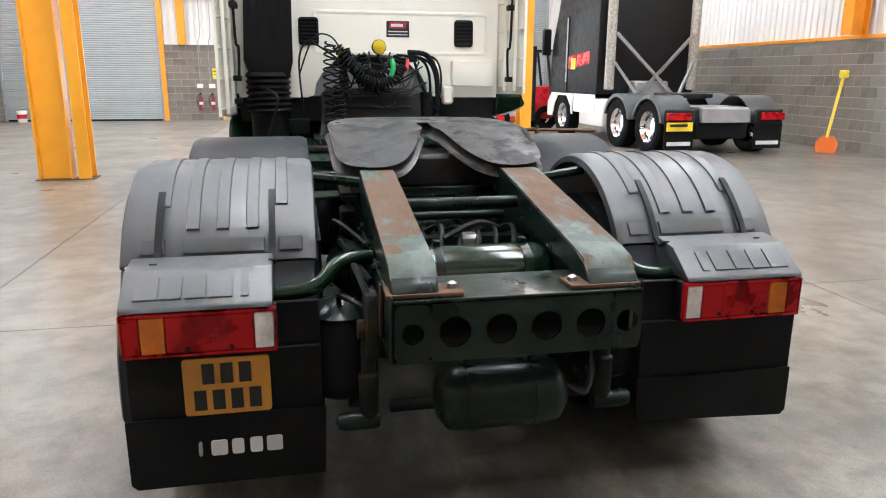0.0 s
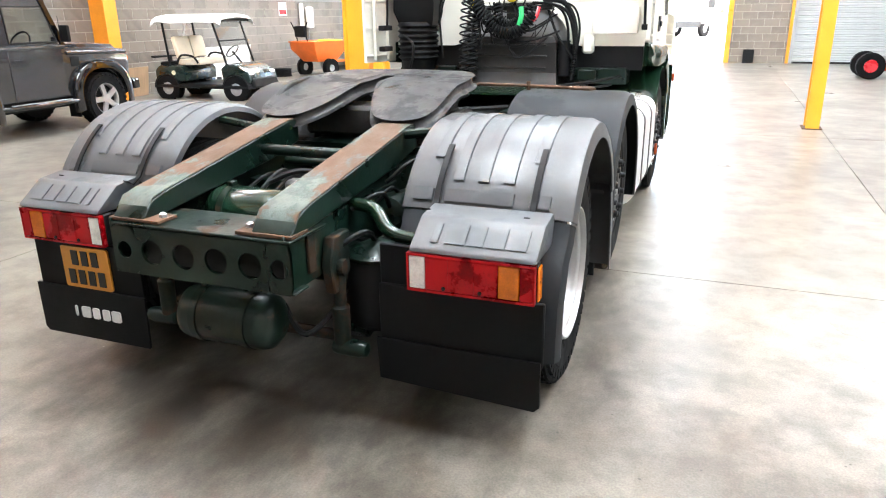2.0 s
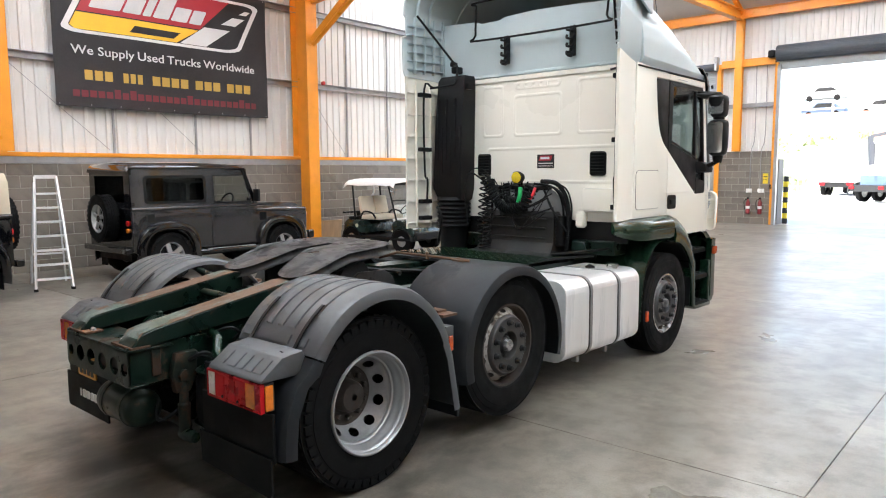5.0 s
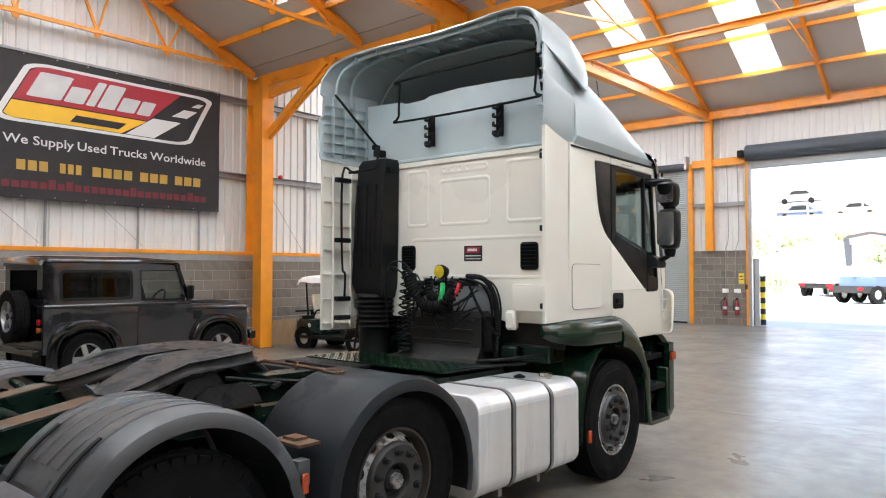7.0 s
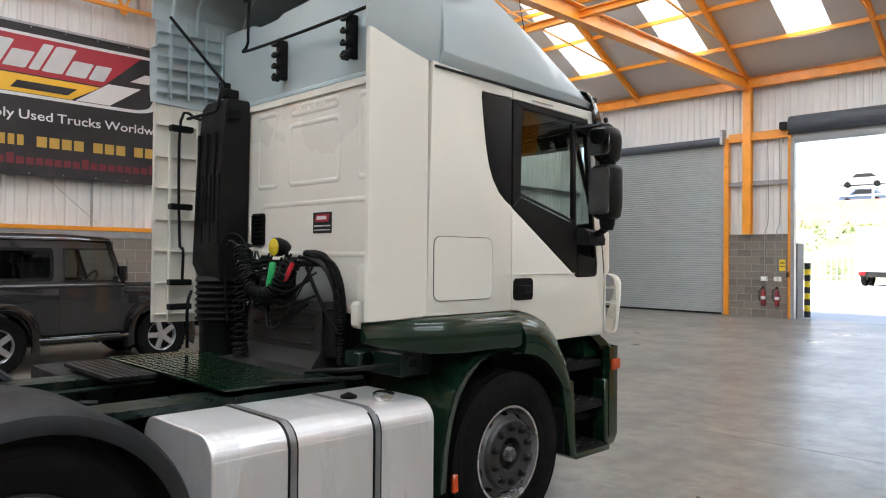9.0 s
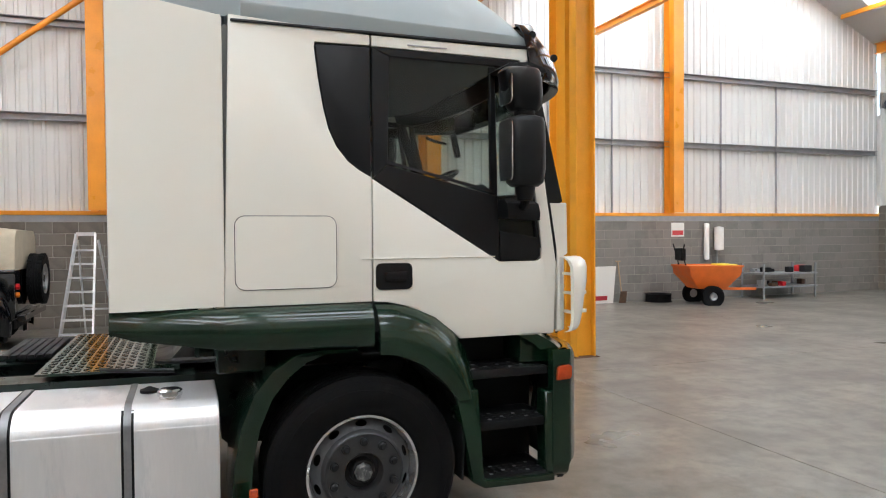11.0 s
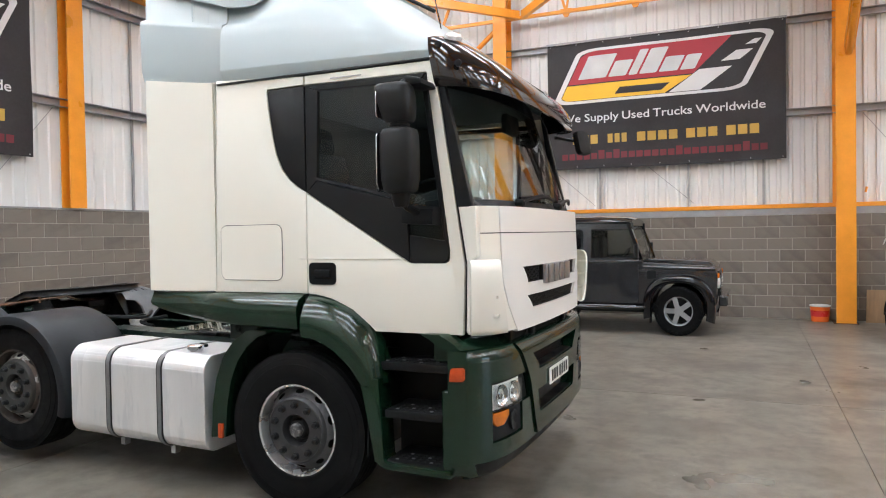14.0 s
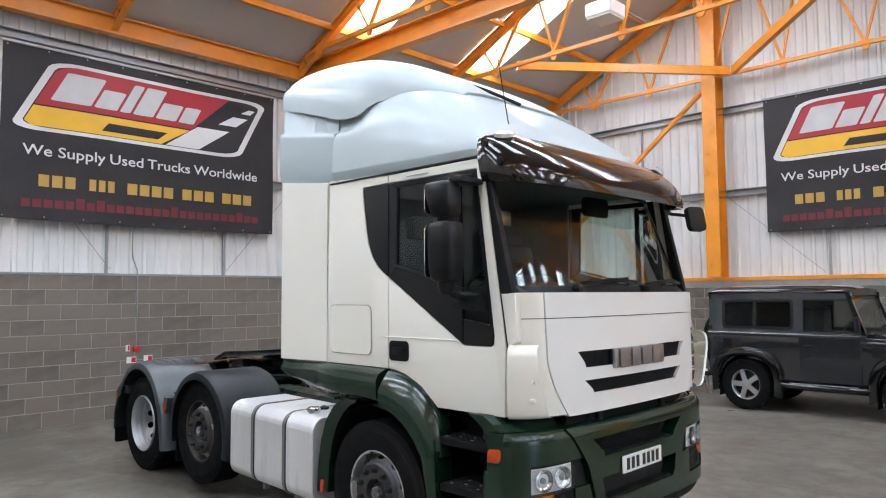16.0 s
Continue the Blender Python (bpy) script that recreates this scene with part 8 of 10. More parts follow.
    for x0, x1, v0, v1, m_ in bars:
        flat([(0.5 + x0, v0), (0.5 + x1, v0), (0.5 + x1, v1), (0.5 + x0, v1)], 1, m_, "print_bar", "gold print bar" if m_ is BAN_GOLD else "dark red print bar")
    for k in range(9):
        for z in (0.04, h - 0.04):
            part("eyelet", moved(lathe([(-0.006, 0.012), (-0.010, 0.010)], "y", (0, 0, 0), 8), m @ Matrix.Translation((-w / 2 + 0.06 + (w - 0.12) * k / 8, wave(-w / 2 + 0.06 + (w - 0.12) * k / 8, z), z))), STEEL, sheet)
    part("top_batten", moved(B((-w / 2 - 0.02, w / 2 + 0.02, -0.02, 0.01, h - 0.01, h + 0.03)), m), GALV, b, "grey batten")
    return b


banner((XB + 0.02, 7.955, 3.115), 90, 4.70, 2.71)
banner((-0.33, YA + 0.02, 3.05), 180, 4.45, 2.58)


# ---- off-road cars ----
def car_wheel(car, x, y, r, s, w=0.24, name="wheel"):
    wh = part(name, ringpart([(s * w * 0.46 + x, r * 0.60), (s * w * 0.40 + x, r * 0.56), (s * w * 0.1 + x, r * 0.54)], (0, y, r), 28), SILVER, car, "five-spoke silver alloy wheel")
    for k in range(5):
        t = 2 * math.pi * k / 5 + 0.3
        sp = B((s * w * 0.30, s * w * 0.42, -r * 0.10, r * 0.10, r * 0.12, r * 0.57)) if s > 0 else B((s * w * 0.42, s * w * 0.30, -r * 0.10, r * 0.10, r * 0.12, r * 0.57))
        part("spoke", moved(sp, Matrix.Translation((x, y, r)) @ Matrix.Rotation(t, 4, "X")), SILVER, wh)
    part("hub", lathe([(x + s * w * 0.28, r * 0.2), (x + s * w * 0.44, r * 0.19), (x + s * w * 0.47, r * 0.05)], "x", (0, y, r), 16), SILVER, wh)
    part("brake_disc", ringpart([(x + s * w * 0.12, r * 0.5), (x + s * w * 0.10, 0.01)], (0, y, r), 20), PLASTIC, wh)
    part("tyre", tyre_bm(x, y, r, w, r, r * 0.585), RUBBER, wh)
    lug = bmesh.new()
    for k in range(30):
        for e, dr in ((-0.36, 0.0), (0.36, 0.0), (0.46, -0.03)):
            add(lug, moved(B((e * w - 0.03, e * w + 0.03, -0.022, 0.022, r - 0.02 + dr, r + 0.004 + dr)), Matrix.Translation((x, y, r)) @ Matrix.Rotation(2 * math.pi * (k + (0.5 if e > 0 else 0)) / 30, 4, "X")))
    tagged(part("tread", lug, RUBBER, wh), kind="stuff")
    return wh


def offroader(at, turn, paint, roof_paint, soft, label):
    """Built heading +y round its middle, then turned."""
    car = thing("off_road_car", (0, 0, 0), label, "car", "off-road cars")
    yr, yf, r, hw = -1.21, 1.21, 0.40, 0.80

    def arch(cy, rad, n=8):
        return [(cy + rad * math.cos(radians(180 - 180 * k / n)), 0.42 + rad * math.sin(radians(180 - 180 * k / n)) * 0.95) for k in range(n + 1)]
    prof = [(-1.86, 0.52)] + arch(yr, 0.47) + [(-0.66, 0.50), (0.66, 0.50)] + arch(yf, 0.47) + [(1.82, 0.50), (1.84, 0.98), (1.80, 1.13), (0.62, 1.19), (0.60, 1.22), (-1.86, 1.22)]
    body = part("body", prism(prof, "x", -hw, hw, 0.025, 2), paint, car, "boxy car body")
    part("bonnet", prism([(0.62, 1.19), (0.62, 1.245), (1.2, 1.235), (1.70, 1.20), (1.80, 1.13), (1.80, 1.10)], "x", -0.62, 0.62, 0.03, 2), paint, car)
    part("grille", B((-0.40, 0.40, 1.82, 1.86, 0.62, 1.04), bevel=0.01), PLASTIC, car, "black slatted grille")
    for k in range(6):
        part("slat", B((-0.37, 0.37, 1.855, 1.875, 0.66 + k * 0.062, 0.69 + k * 0.062)), BLACKPAINT, car)
    bpf = part("front_bumper", B((-0.84, 0.84, 1.86, 2.0, 0.50, 0.66), bevel=0.02), BLACKPAINT, car, "black steel bumper")
    part("rear_bumper", B((-0.80, 0.80, -2.0, -1.87, 0.48, 0.58), bevel=0.015), BLACKPAINT, car)
    for s in (1, -1):
        part("headlamp", lathe([(1.80, 0.10), (1.86, 0.095), (1.875, 0.06), (1.88, 0.004)], "y", (s * 0.58, 0, 0.86), 18), CLEAR, car, "round headlamp")
        part("indicator", lathe([(1.84, 0.045), (1.87, 0.04), (1.875, 0.004)], "y", (s * 0.74, 0, 0.98), 12), AMBER, car)
        for cy in (yr, yf):
            sq = lambda v: math.copysign(abs(v) ** 0.78, v)
            ring_ = lambda q, dx: [(s * (hw + dx), cy + q * sq(math.cos(radians(a))), 0.42 + q * 0.95 * sq(math.sin(radians(a)))) for a in range(192, -17, -8)]
            part("arch_flare", shell(loft([list(r) for r in zip(ring_(0.60, 0.0), ring_(0.595, 0.045), ring_(0.575, 0.075), ring_(0.52, 0.09), ring_(0.47, 0.088), ring_(0.455, 0.07))], closed=False), 0.01), BLACKPAINT, car, "gloss black wheel arch flare", 40)
        sill = part("side_step", tube(bend([(s * 0.70, -0.65, 0.46), (s * 0.88, -0.58, 0.44), (s * 0.88, 0.58, 0.44), (s * 0.70, 0.65, 0.46)], 4), 0.035, 10), BLACKPAINT, car, "black tubular side step")
        for cy in (yr, yf):
            part("mudflap", B((s * 0.68 - 0.11, s * 0.68 + 0.11, cy - 0.49, cy - 0.475, 0.18, 0.50)), FLAP, car)
        part("step_tread", B((s * 0.88 - 0.03, s * 0.88 + 0.03, -0.5, 0.5, 0.472, 0.48), bevel=0.003), SILVER, sill, "bright step tread")
        for y0, y1, z in ((-1.86, 0.60, 1.205), (0.62, 1.80, 1.115)):
            part("shoulder_bead", tube(((s * (hw - 0.006), y0, z), (s * (hw - 0.006), y1, z - (0.03 if y0 > 0 else 0))), 0.032, 14), paint, car)
        # door, seams and handle
        a, b = sorted((s * (hw + 0.001), s * (hw + 0.012)))
        d = part("door", B((a, b, -0.36, 0.54, 0.52, 1.215), bevel=0.006), paint, car, "car door")
        part("door_handle", B((*sorted((s * (hw + 0.013), s * (hw + 0.03))), -0.30, -0.16, 1.03, 1.06), bevel=0.005), BLACKPAINT, d)
        part("waist_strip", B((*sorted((s * (hw + 0.002), s * (hw + 0.014))), -1.86, -0.365, 1.195, 1.215), (*sorted((s * (hw + 0.002), s * (hw + 0.014))), 0.545, 1.80, 1.10, 1.115)), paint, car)
        part("wing_vent", B((*sorted((s * (hw + 0.001), s * (hw + 0.008))), 0.68, 0.84, 0.92, 1.06), bevel=0.004), PLASTIC, car)
        part("fuel_flap", B((*sorted((s * (hw + 0.001), s * (hw + 0.006))), -1.60, -1.46, 0.98, 1.12), bevel=0.004), PLASTIC, car)
        part("tail_lamp", lathe([(-1.86, 0.045), (-1.90, 0.042), (-1.905, 0.004)], "y", (s * 0.68, 0, 0.98), 12), REDLENS, car)
        part("tail_lamp", lathe([(-1.86, 0.04), (-1.90, 0.038), (-1.905, 0.004)], "y", (s * 0.68, 0, 0.86), 12), AMBER, car)
        for cy in (yr, yf):
            car_wheel(car, s * 0.76, cy, r, s)
        m_ = part("door_mirror", B((*sorted((s * 0.86, s * 1.02)), 0.50, 0.56, 1.27, 1.50), bevel=0.02, seg=2), PLASTIC, car, "black door mirror")
        part("mirror_arm", tube(((s * 0.78, 0.56, 1.27), (s * 0.92, 0.54, 1.30)), 0.012, 6), PLASTIC, m_)
    # upper body: pillars, roof and real windows
    T = 1.22
    wl = 0.745                                      # half width at the roof
    def pane(pts, name, parent, glass_=TINT):
        bm = bmesh.new()
        bm.faces.new([bm.verts.new(p) for p in pts])
        g = part(name, shell(bm, 0.004), glass_, parent, "dark tinted window")
        g.visible_shadow = False
        return g
    X = lambda z: hw - 0.012 - (z - T) * 0.07
    top = 1.86
    if not soft:
        up = part("upper_body", B((-hw + 0.015, hw - 0.015, -1.855, -1.80, T, 1.32)), paint, car)
        for s in (1, -1):
            strips = [(-1.70, -1.60, T, top), (-0.46, -0.30, T, top), (-1.60, -0.46, T, 1.30), (-1.60, -0.46, 1.74, top), (0.44, 0.52, T, 1.34), (-0.30, 0.44, 1.75, top), (-0.30, 0.50, T, 1.27)]
            for y0, y1, z0, z1 in strips:
                part("side_panel", loft([[(s * X(z), y0, z), (s * X(z), y1, z), (s * (X(z) - 0.03), y1, z), (s * (X(z) - 0.03), y0, z)] for z in (z0, z1)]), paint, up)
            part("front_pillar", bar((s * X(T), 0.60, T), (s * X(top), 0.36, top), 0.05, 0.06), BLACKPAINT, up)
            part("rear_corner", loft([[(s * X(z), -1.855, z), (s * X(z), -1.70, z), (s * (X(z) - 0.03), -1.70, z), (s * (X(z) - 0.03), -1.855, z)] for z in (T, top)]), BLACKPAINT, up, "gloss black rear corner")
            part("gutter", B((*sorted((s * 0.735, s * 0.772)), -1.86, 0.40, 1.862, 1.884), bevel=0.006), BLACKPAINT, up)
            pane([(s * (X(1.30) - 0.012), -1.60, 1.30), (s * (X(1.30) - 0.012), -0.46, 1.30), (s * (X(1.74) - 0.012), -0.46, 1.74), (s * (X(1.74) - 0.012), -1.60, 1.74)], "side_window", up, PRIVACY)
            pane([(s * (X(1.27) - 0.012), -0.30, 1.27), (s * (X(1.27) - 0.012), 0.52, 1.27), (s * (X(1.75) - 0.012), 0.38, 1.75), (s * (X(1.75) - 0.012), -0.30, 1.75)], "side_window", up, CARTINT)
            part("window_seal", tube([(s * (X(z) + 0.001), y, z) for y, z in ((-0.29, 1.275), (0.50, 1.275), (0.37, 1.745), (-0.29, 1.745))], 0.013, 6, True), PLASTIC, up)
            o_, i_ = rounded(-1.62, -0.44, 1.285, 1.755, 0.07, 4), rounded(-1.575, -0.485, 1.325, 1.715, 0.05, 4)
            part("window_seal", loft([[(s * (X(z) + d_), y, z) for y, z in ring] for ring, d_ in ((o_, 0.0015), (o_, 0.008), (i_, 0.008), (i_, -0.008))], True, False), PLASTIC, up, "black rubber window seal")
        part("roof", loft([[(-0.735, y, z - 0.02), (-0.66, y, z + 0.03), (0, y, z + 0.065), (0.66, y, z + 0.03), (0.735, y, z - 0.02), (0.755, y, z - 0.06), (-0.755, y, z - 0.06)] for y, z in ((-1.90, 1.87), (-1.86, 1.91), (-1.7, 1.925), (-0.2, 1.925), (0.30, 1.90), (0.42, 1.87))]), roof_paint, car, "gloss black roof", 50)
        for s in (1, -1):
            for y0, y1 in ((-1.3, -0.6),):
                pane([(s * 0.765, y0, 1.885), (s * 0.765, y1, 1.885), (s * 0.70, y1, 1.925), (s * 0.70, y0, 1.925)], "roof_window", car)
        part("rear_frame", B((-0.75, -0.55, -1.86, -1.82, 1.22, 1.88), (0.55, 0.75, -1.86, -1.82, 1.22, 1.88), (-0.55, 0.55, -1.86, -1.82, 1.75, 1.88)), BLACKPAINT, car)
        part("rear_skin", B((-0.79, 0.79, -1.872, -1.862, 0.54, 1.22), bevel=0.003), BLACKPAINT, car, "gloss black rear door and corners")
        pane([(-0.55, -1.84, 1.32), (0.55, -1.84, 1.32), (0.55, -1.84, 1.75), (-0.55, -1.84, 1.75)], "rear_window", car, PRIVACY)
    else:
        part("hood", loft([[(-0.78, y, T), (-0.74, y, z - 0.12), (-0.62, y, z), (0.62, y, z), (0.74, y, z - 0.12), (0.78, y, T)] for y, z in ((-1.86, 1.80), (-1.0, 1.90), (-0.2, 1.90), (0.36, 1.86))]), CANVAS, car, "tan canvas hood", 60)
        for s in (1, -1):
            part("front_pillar", bar((s * X(T), 0.60, T), (s * X(top), 0.36, top), 0.05, 0.06), BLACKPAINT, car)
            part("door_top", B((*sorted((s * 0.785, s * 0.80)), -0.30, -0.24, T, 1.80), (*sorted((s * 0.785, s * 0.80)), -0.30, 0.42, 1.76, 1.80)), BLACKPAINT, car)
            pane([(s * 0.80, -0.24, T), (s * 0.80, 0.50, T), (s * 0.79, 0.40, 1.76), (s * 0.79, -0.24, 1.76)], "side_window", car)
        for k in range(7):
            part("print_bar", B((*sorted((0.813, 0.815)), 0.20 - k * 0.07, 0.25 - k * 0.07, 0.95, 0.99)), WHITEINK, car, "white print bar")
    pane([(-0.70, 0.61, T + 0.02), (0.70, 0.61, T + 0.02), (0.66, 0.38, top), (-0.66, 0.38, top)], "windscreen", car, PANE)
    part("screen_top", bar((-0.72, 0.37, top), (0.72, 0.37, top), 0.05, 0.05), BLACKPAINT, car)
    part("screen_base", bar((-0.74, 0.61, T), (0.74, 0.61, T), 0.05, 0.05), BLACKPAINT, car)
    for x in (-0.38, 0.38):
        st = part("car_seat", B((x - 0.24, x + 0.24, -0.35, 0.1, 0.9, 1.1), bevel=0.04), PLASTIC_W, car, "dark car seat")
        part("backrest", B((x - 0.23, x + 0.23, -0.42, -0.28, 1.05, 1.62), bevel=0.04), PLASTIC_W, st)
    part("aerial", tube(((0.66, 0.72, 1.19), (0.66, 0.70, 1.62)), 0.004, 5), PLASTIC, car)
    part("dashboard", B((-0.7, 0.7, 0.3, 0.58, 1.0, 1.22), bevel=0.03), PLASTIC, car)
    part("steering_wheel", moved(tube([(0.19 * math.cos(2 * math.pi * k / 20), 0.19 * math.sin(2 * math.pi * k / 20), 0) for k in range(20)], 0.014, 6, True), pose(0.38, 0.22, 1.25, 60)), PLASTIC, car)
    sp = part("spare_wheel", moved(tyre_bm(0, 0, 0, 0.22, 0.39, 0.23), pose(0.08, -2.02, 1.05, 0, 0, 90)), RUBBER, car, "spare tyre on the back door")
    rim_ = part("rim", moved(ringpart([(0.105, 0.236), (0.10, 0.222), (0.06, 0.212), (0.03, 0.20)], (0, 0, 0), 24), pose(0.08, -2.02, 1.05, 0, 0, -90)), SILVER, sp)
    for k in range(5):
        part("spoke", moved(B((0.05, 0.085, -0.034, 0.034, 0.03, 0.215), bevel=0.01), pose(0.08, -2.02, 1.05, 0, 0, -90) @ Matrix.Rotation(2 * math.pi * k / 5, 4, "X")), SILVER, rim_)
    part("hub", moved(ringpart([(0.03, 0.205), (0.03, 0.06), (0.088, 0.055), (0.09, 0.004)], (0, 0, 0), 20), pose(0.08, -2.02, 1.05, 0, 0, -90)), PLASTIC, rim_)
    lug = bmesh.new()
    for k in range(30):
        for e in (-0.075, 0.075):
            add(lug, moved(B((e - 0.032, e + 0.032, -0.022, 0.022, 0.378, 0.398)), pose(0.08, -2.02, 1.05, 0, 0, 90) @ Matrix.Rotation(2 * math.pi * (k + (0.5 if e > 0 else 0)) / 30, 4, "X")))
    tagged(part("tread", lug, RUBBER, sp), kind="stuff")
    part("carrier", B((-0.1, 0.26, -1.93, -1.87, 0.95, 1.15)), BLACKPAINT, sp)
    part("chassis", B((-0.6, 0.6, -1.8, 1.8, 0.34, 0.5)), PLASTIC, car)
    car.matrix_world = Matrix.Translation(at) @ Matrix.Rotation(radians(turn), 4, "Z") @ Matrix.Diagonal((1.02, 0.964, 1.02, 1))
    ORIGIN[car.name] = Vector(at)
    return car


offroader((-8.14, 7.39, 0), 0, SUV_GREY, BLACKPAINT, False, "metallic dark grey boxy off-road car with a black roof")
offroader((-7.95, 1.98, 0), 180, BLACKPAINT, BLACKPAINT, True, "black open off-road car with tan canvas hood, parked by the wall")


# ---- golf cart ----
def golf_cart(at, turn):
    c = thing("golf_cart", (0, 0, 0), "dark green golf cart with beige seats and torn white roof cover", "golf cart")
    hw = 0.56
    side_p = [(-1.08, 0.36), (-1.06, 0.62), (-0.95, 0.72), (-0.42, 0.70), (-0.36, 0.60), (-0.36, 0.38)]
    part("rear_body", prism(side_p, "x", -hw, hw, 0.05, 2), CART_GREEN, c, "dark green rear body shell")
    part("front_cowl", prism([(0.50, 0.34), (0.46, 0.66), (0.60, 0.76), (0.85, 0.72), (1.08, 0.58), (1.12, 0.42), (1.08, 0.32)], "x", -hw + 0.03, hw - 0.03, 0.05, 2), CART_GREEN, c, "dark green front cowl")
    part("badge", lathe([(hw + 0.002, 0.05), (hw + 0.006, 0.048), (hw + 0.007, 0.004)], "x", (0, -0.62, 0.56), 16), BEIGE, c, "pale round badge")
    part("basket", B((-0.46, 0.46, -1.0, -0.76, 0.70, 0.78), bevel=0.02), PLASTIC, c, "black tray behind the seat")
    part("floor_pan", B((-hw, hw, -0.4, 0.55, 0.26, 0.33), bevel=0.02), PLASTIC, c)
    part("sill", B((-hw - 0.02, hw + 0.02, -1.1, 1.1, 0.24, 0.32), bevel=0.02), PLASTIC, c)
    part("front_bumper", B((-0.45, 0.45, 1.06, 1.16, 0.26, 0.46), bevel=0.03), PLASTIC, c)
    for s in (1, -1):
        part("headlamp", B((s * 0.40 - 0.09, s * 0.40 + 0.09, 1.02, 1.1, 0.52, 0.60), bevel=0.02), CLEAR, c)
        for y in (-0.80, 0.80):
            part("arch", shell(loft([[(s * (hw - 0.2), y + 0.30 * math.cos(radians(a)), 0.24 + 0.30 * math.sin(radians(a))), (s * (hw + 0.03), y + 0.30 * math.cos(radians(a)), 0.24 + 0.30 * math.sin(radians(a)))] for a in range(180, -15, -15)], closed=False), 0.02), PLASTIC, c, "black wheel arch")
            w = part("wheel", lathe([(s * 0.53, 0.005), (s * 0.55, 0.05), (s * 0.565, 0.10), (s * 0.56, 0.13), (s * 0.50, 0.13)], "x", (0, y, 0.23), 18), SILVER, c, "small silver wheel")
            part("tyre", tyre_bm(s * 0.48, y, 0.23, 0.20, 0.23, 0.13), RUBBER, w)
        part("armrest", tube(bend([(s * 0.5, -0.55, 0.74), (s * 0.52, -0.42, 0.92), (s * 0.52, -0.15, 0.90), (s * 0.5, -0.05, 0.76)]), 0.022, 8), PLASTIC, c)
        for y0, y1 in ((-0.72, -0.80), (0.62, 0.36)):
            part("post", tube(((s * 0.50, y0, 0.68), (s * 0.50, y1, 1.62)), 0.022, 8), PLASTIC, c)
    part("seat", B((-0.5, 0.5, -0.55, 0.0, 0.72, 0.84), bevel=0.05, seg=2), BEIGE, c, "beige vinyl bench seat")
    for s in (1, -1):
        part("backrest", moved(B((-0.24, 0.24, -0.05, 0.05, 0, 0.46), bevel=0.05, seg=2), pose(s * 0.25, -0.52, 0.86, 12)), BEIGE, c, "beige vinyl backrest")
    part("bag_rack", B((-0.5, 0.5, -1.16, -1.06, 0.86, 0.90), (-0.04, 0.04, -1.12, -1.06, 0.6, 0.86)), PLASTIC, c)
    ws = part("windscreen", loft([[(-0.5, 0.64, 0.80), (0.5, 0.64, 0.80), (0.5, 0.645, 0.80), (-0.5, 0.645, 0.80)], [(-0.5, 0.38, 1.60), (0.5, 0.38, 1.60), (0.5, 0.385, 1.60), (-0.5, 0.385, 1.60)]]), PANE, c, "clear folding windscreen")
    ws.visible_shadow = False
    part("screen_bar", bar((-0.5, 0.50, 1.22), (0.5, 0.50, 1.22), 0.02, 0.03), PLASTIC, c)
    part("steering_wheel", moved(tube([(0.16 * math.cos(2 * math.pi * k / 18), 0.16 * math.sin(2 * math.pi * k / 18), 0) for k in range(18)], 0.014, 6, True), pose(-0.25, 0.28, 0.98, 50)), PLASTIC, c)
    part("steering_column", tube(((-0.25, 0.5, 0.7), (-0.25, 0.28, 0.97)), 0.02, 6), PLASTIC, c)
    rows = []
    random.seed(4)
    for j in range(15):
        y = -1.0 + 1.62 * j / 14
        ring = []
        for k in range(21):
            a = -1 + 2 * k / 20
            edge = abs(a) > 0.9
            zz = 1.70 + 0.06 * (1 - a * a) - (0.09 + 0.03 * random.random() if edge else 0) - (0.07 if j in (0, 14) else 0) + 0.006 * random.random()
            ring.append((a * 0.62, y, zz))
        rows.append(ring)
    part("roof_cover", shell(loft(rows, closed=False), 0.012), COVER, c, "torn white canvas roof cover", 60)
    part("roof_frame", B((-0.55, 0.55, -0.92, 0.55, 1.60, 1.64), bevel=0.01), PLASTIC, c)
    part("cover_tail", shell(loft([[(-0.6 + 0.02 * math.sin(k), -1.0 - 0.02 * k, 1.62 - 0.055 * k), (-0.5 + 0.03 * math.cos(k), -1.0 - 0.015 * k, 1.62 - 0.06 * k)] for k in range(7)], closed=False), 0.004), COVER, c, "torn strip of cover hanging down")
    c.matrix_world = Matrix.Translation(at) @ Matrix.Rotation(radians(turn), 4, "Z") @ Matrix.Diagonal((0.95, 1.04, 0.95, 1))


golf_cart((-8.16, 12.37, 0), -88)


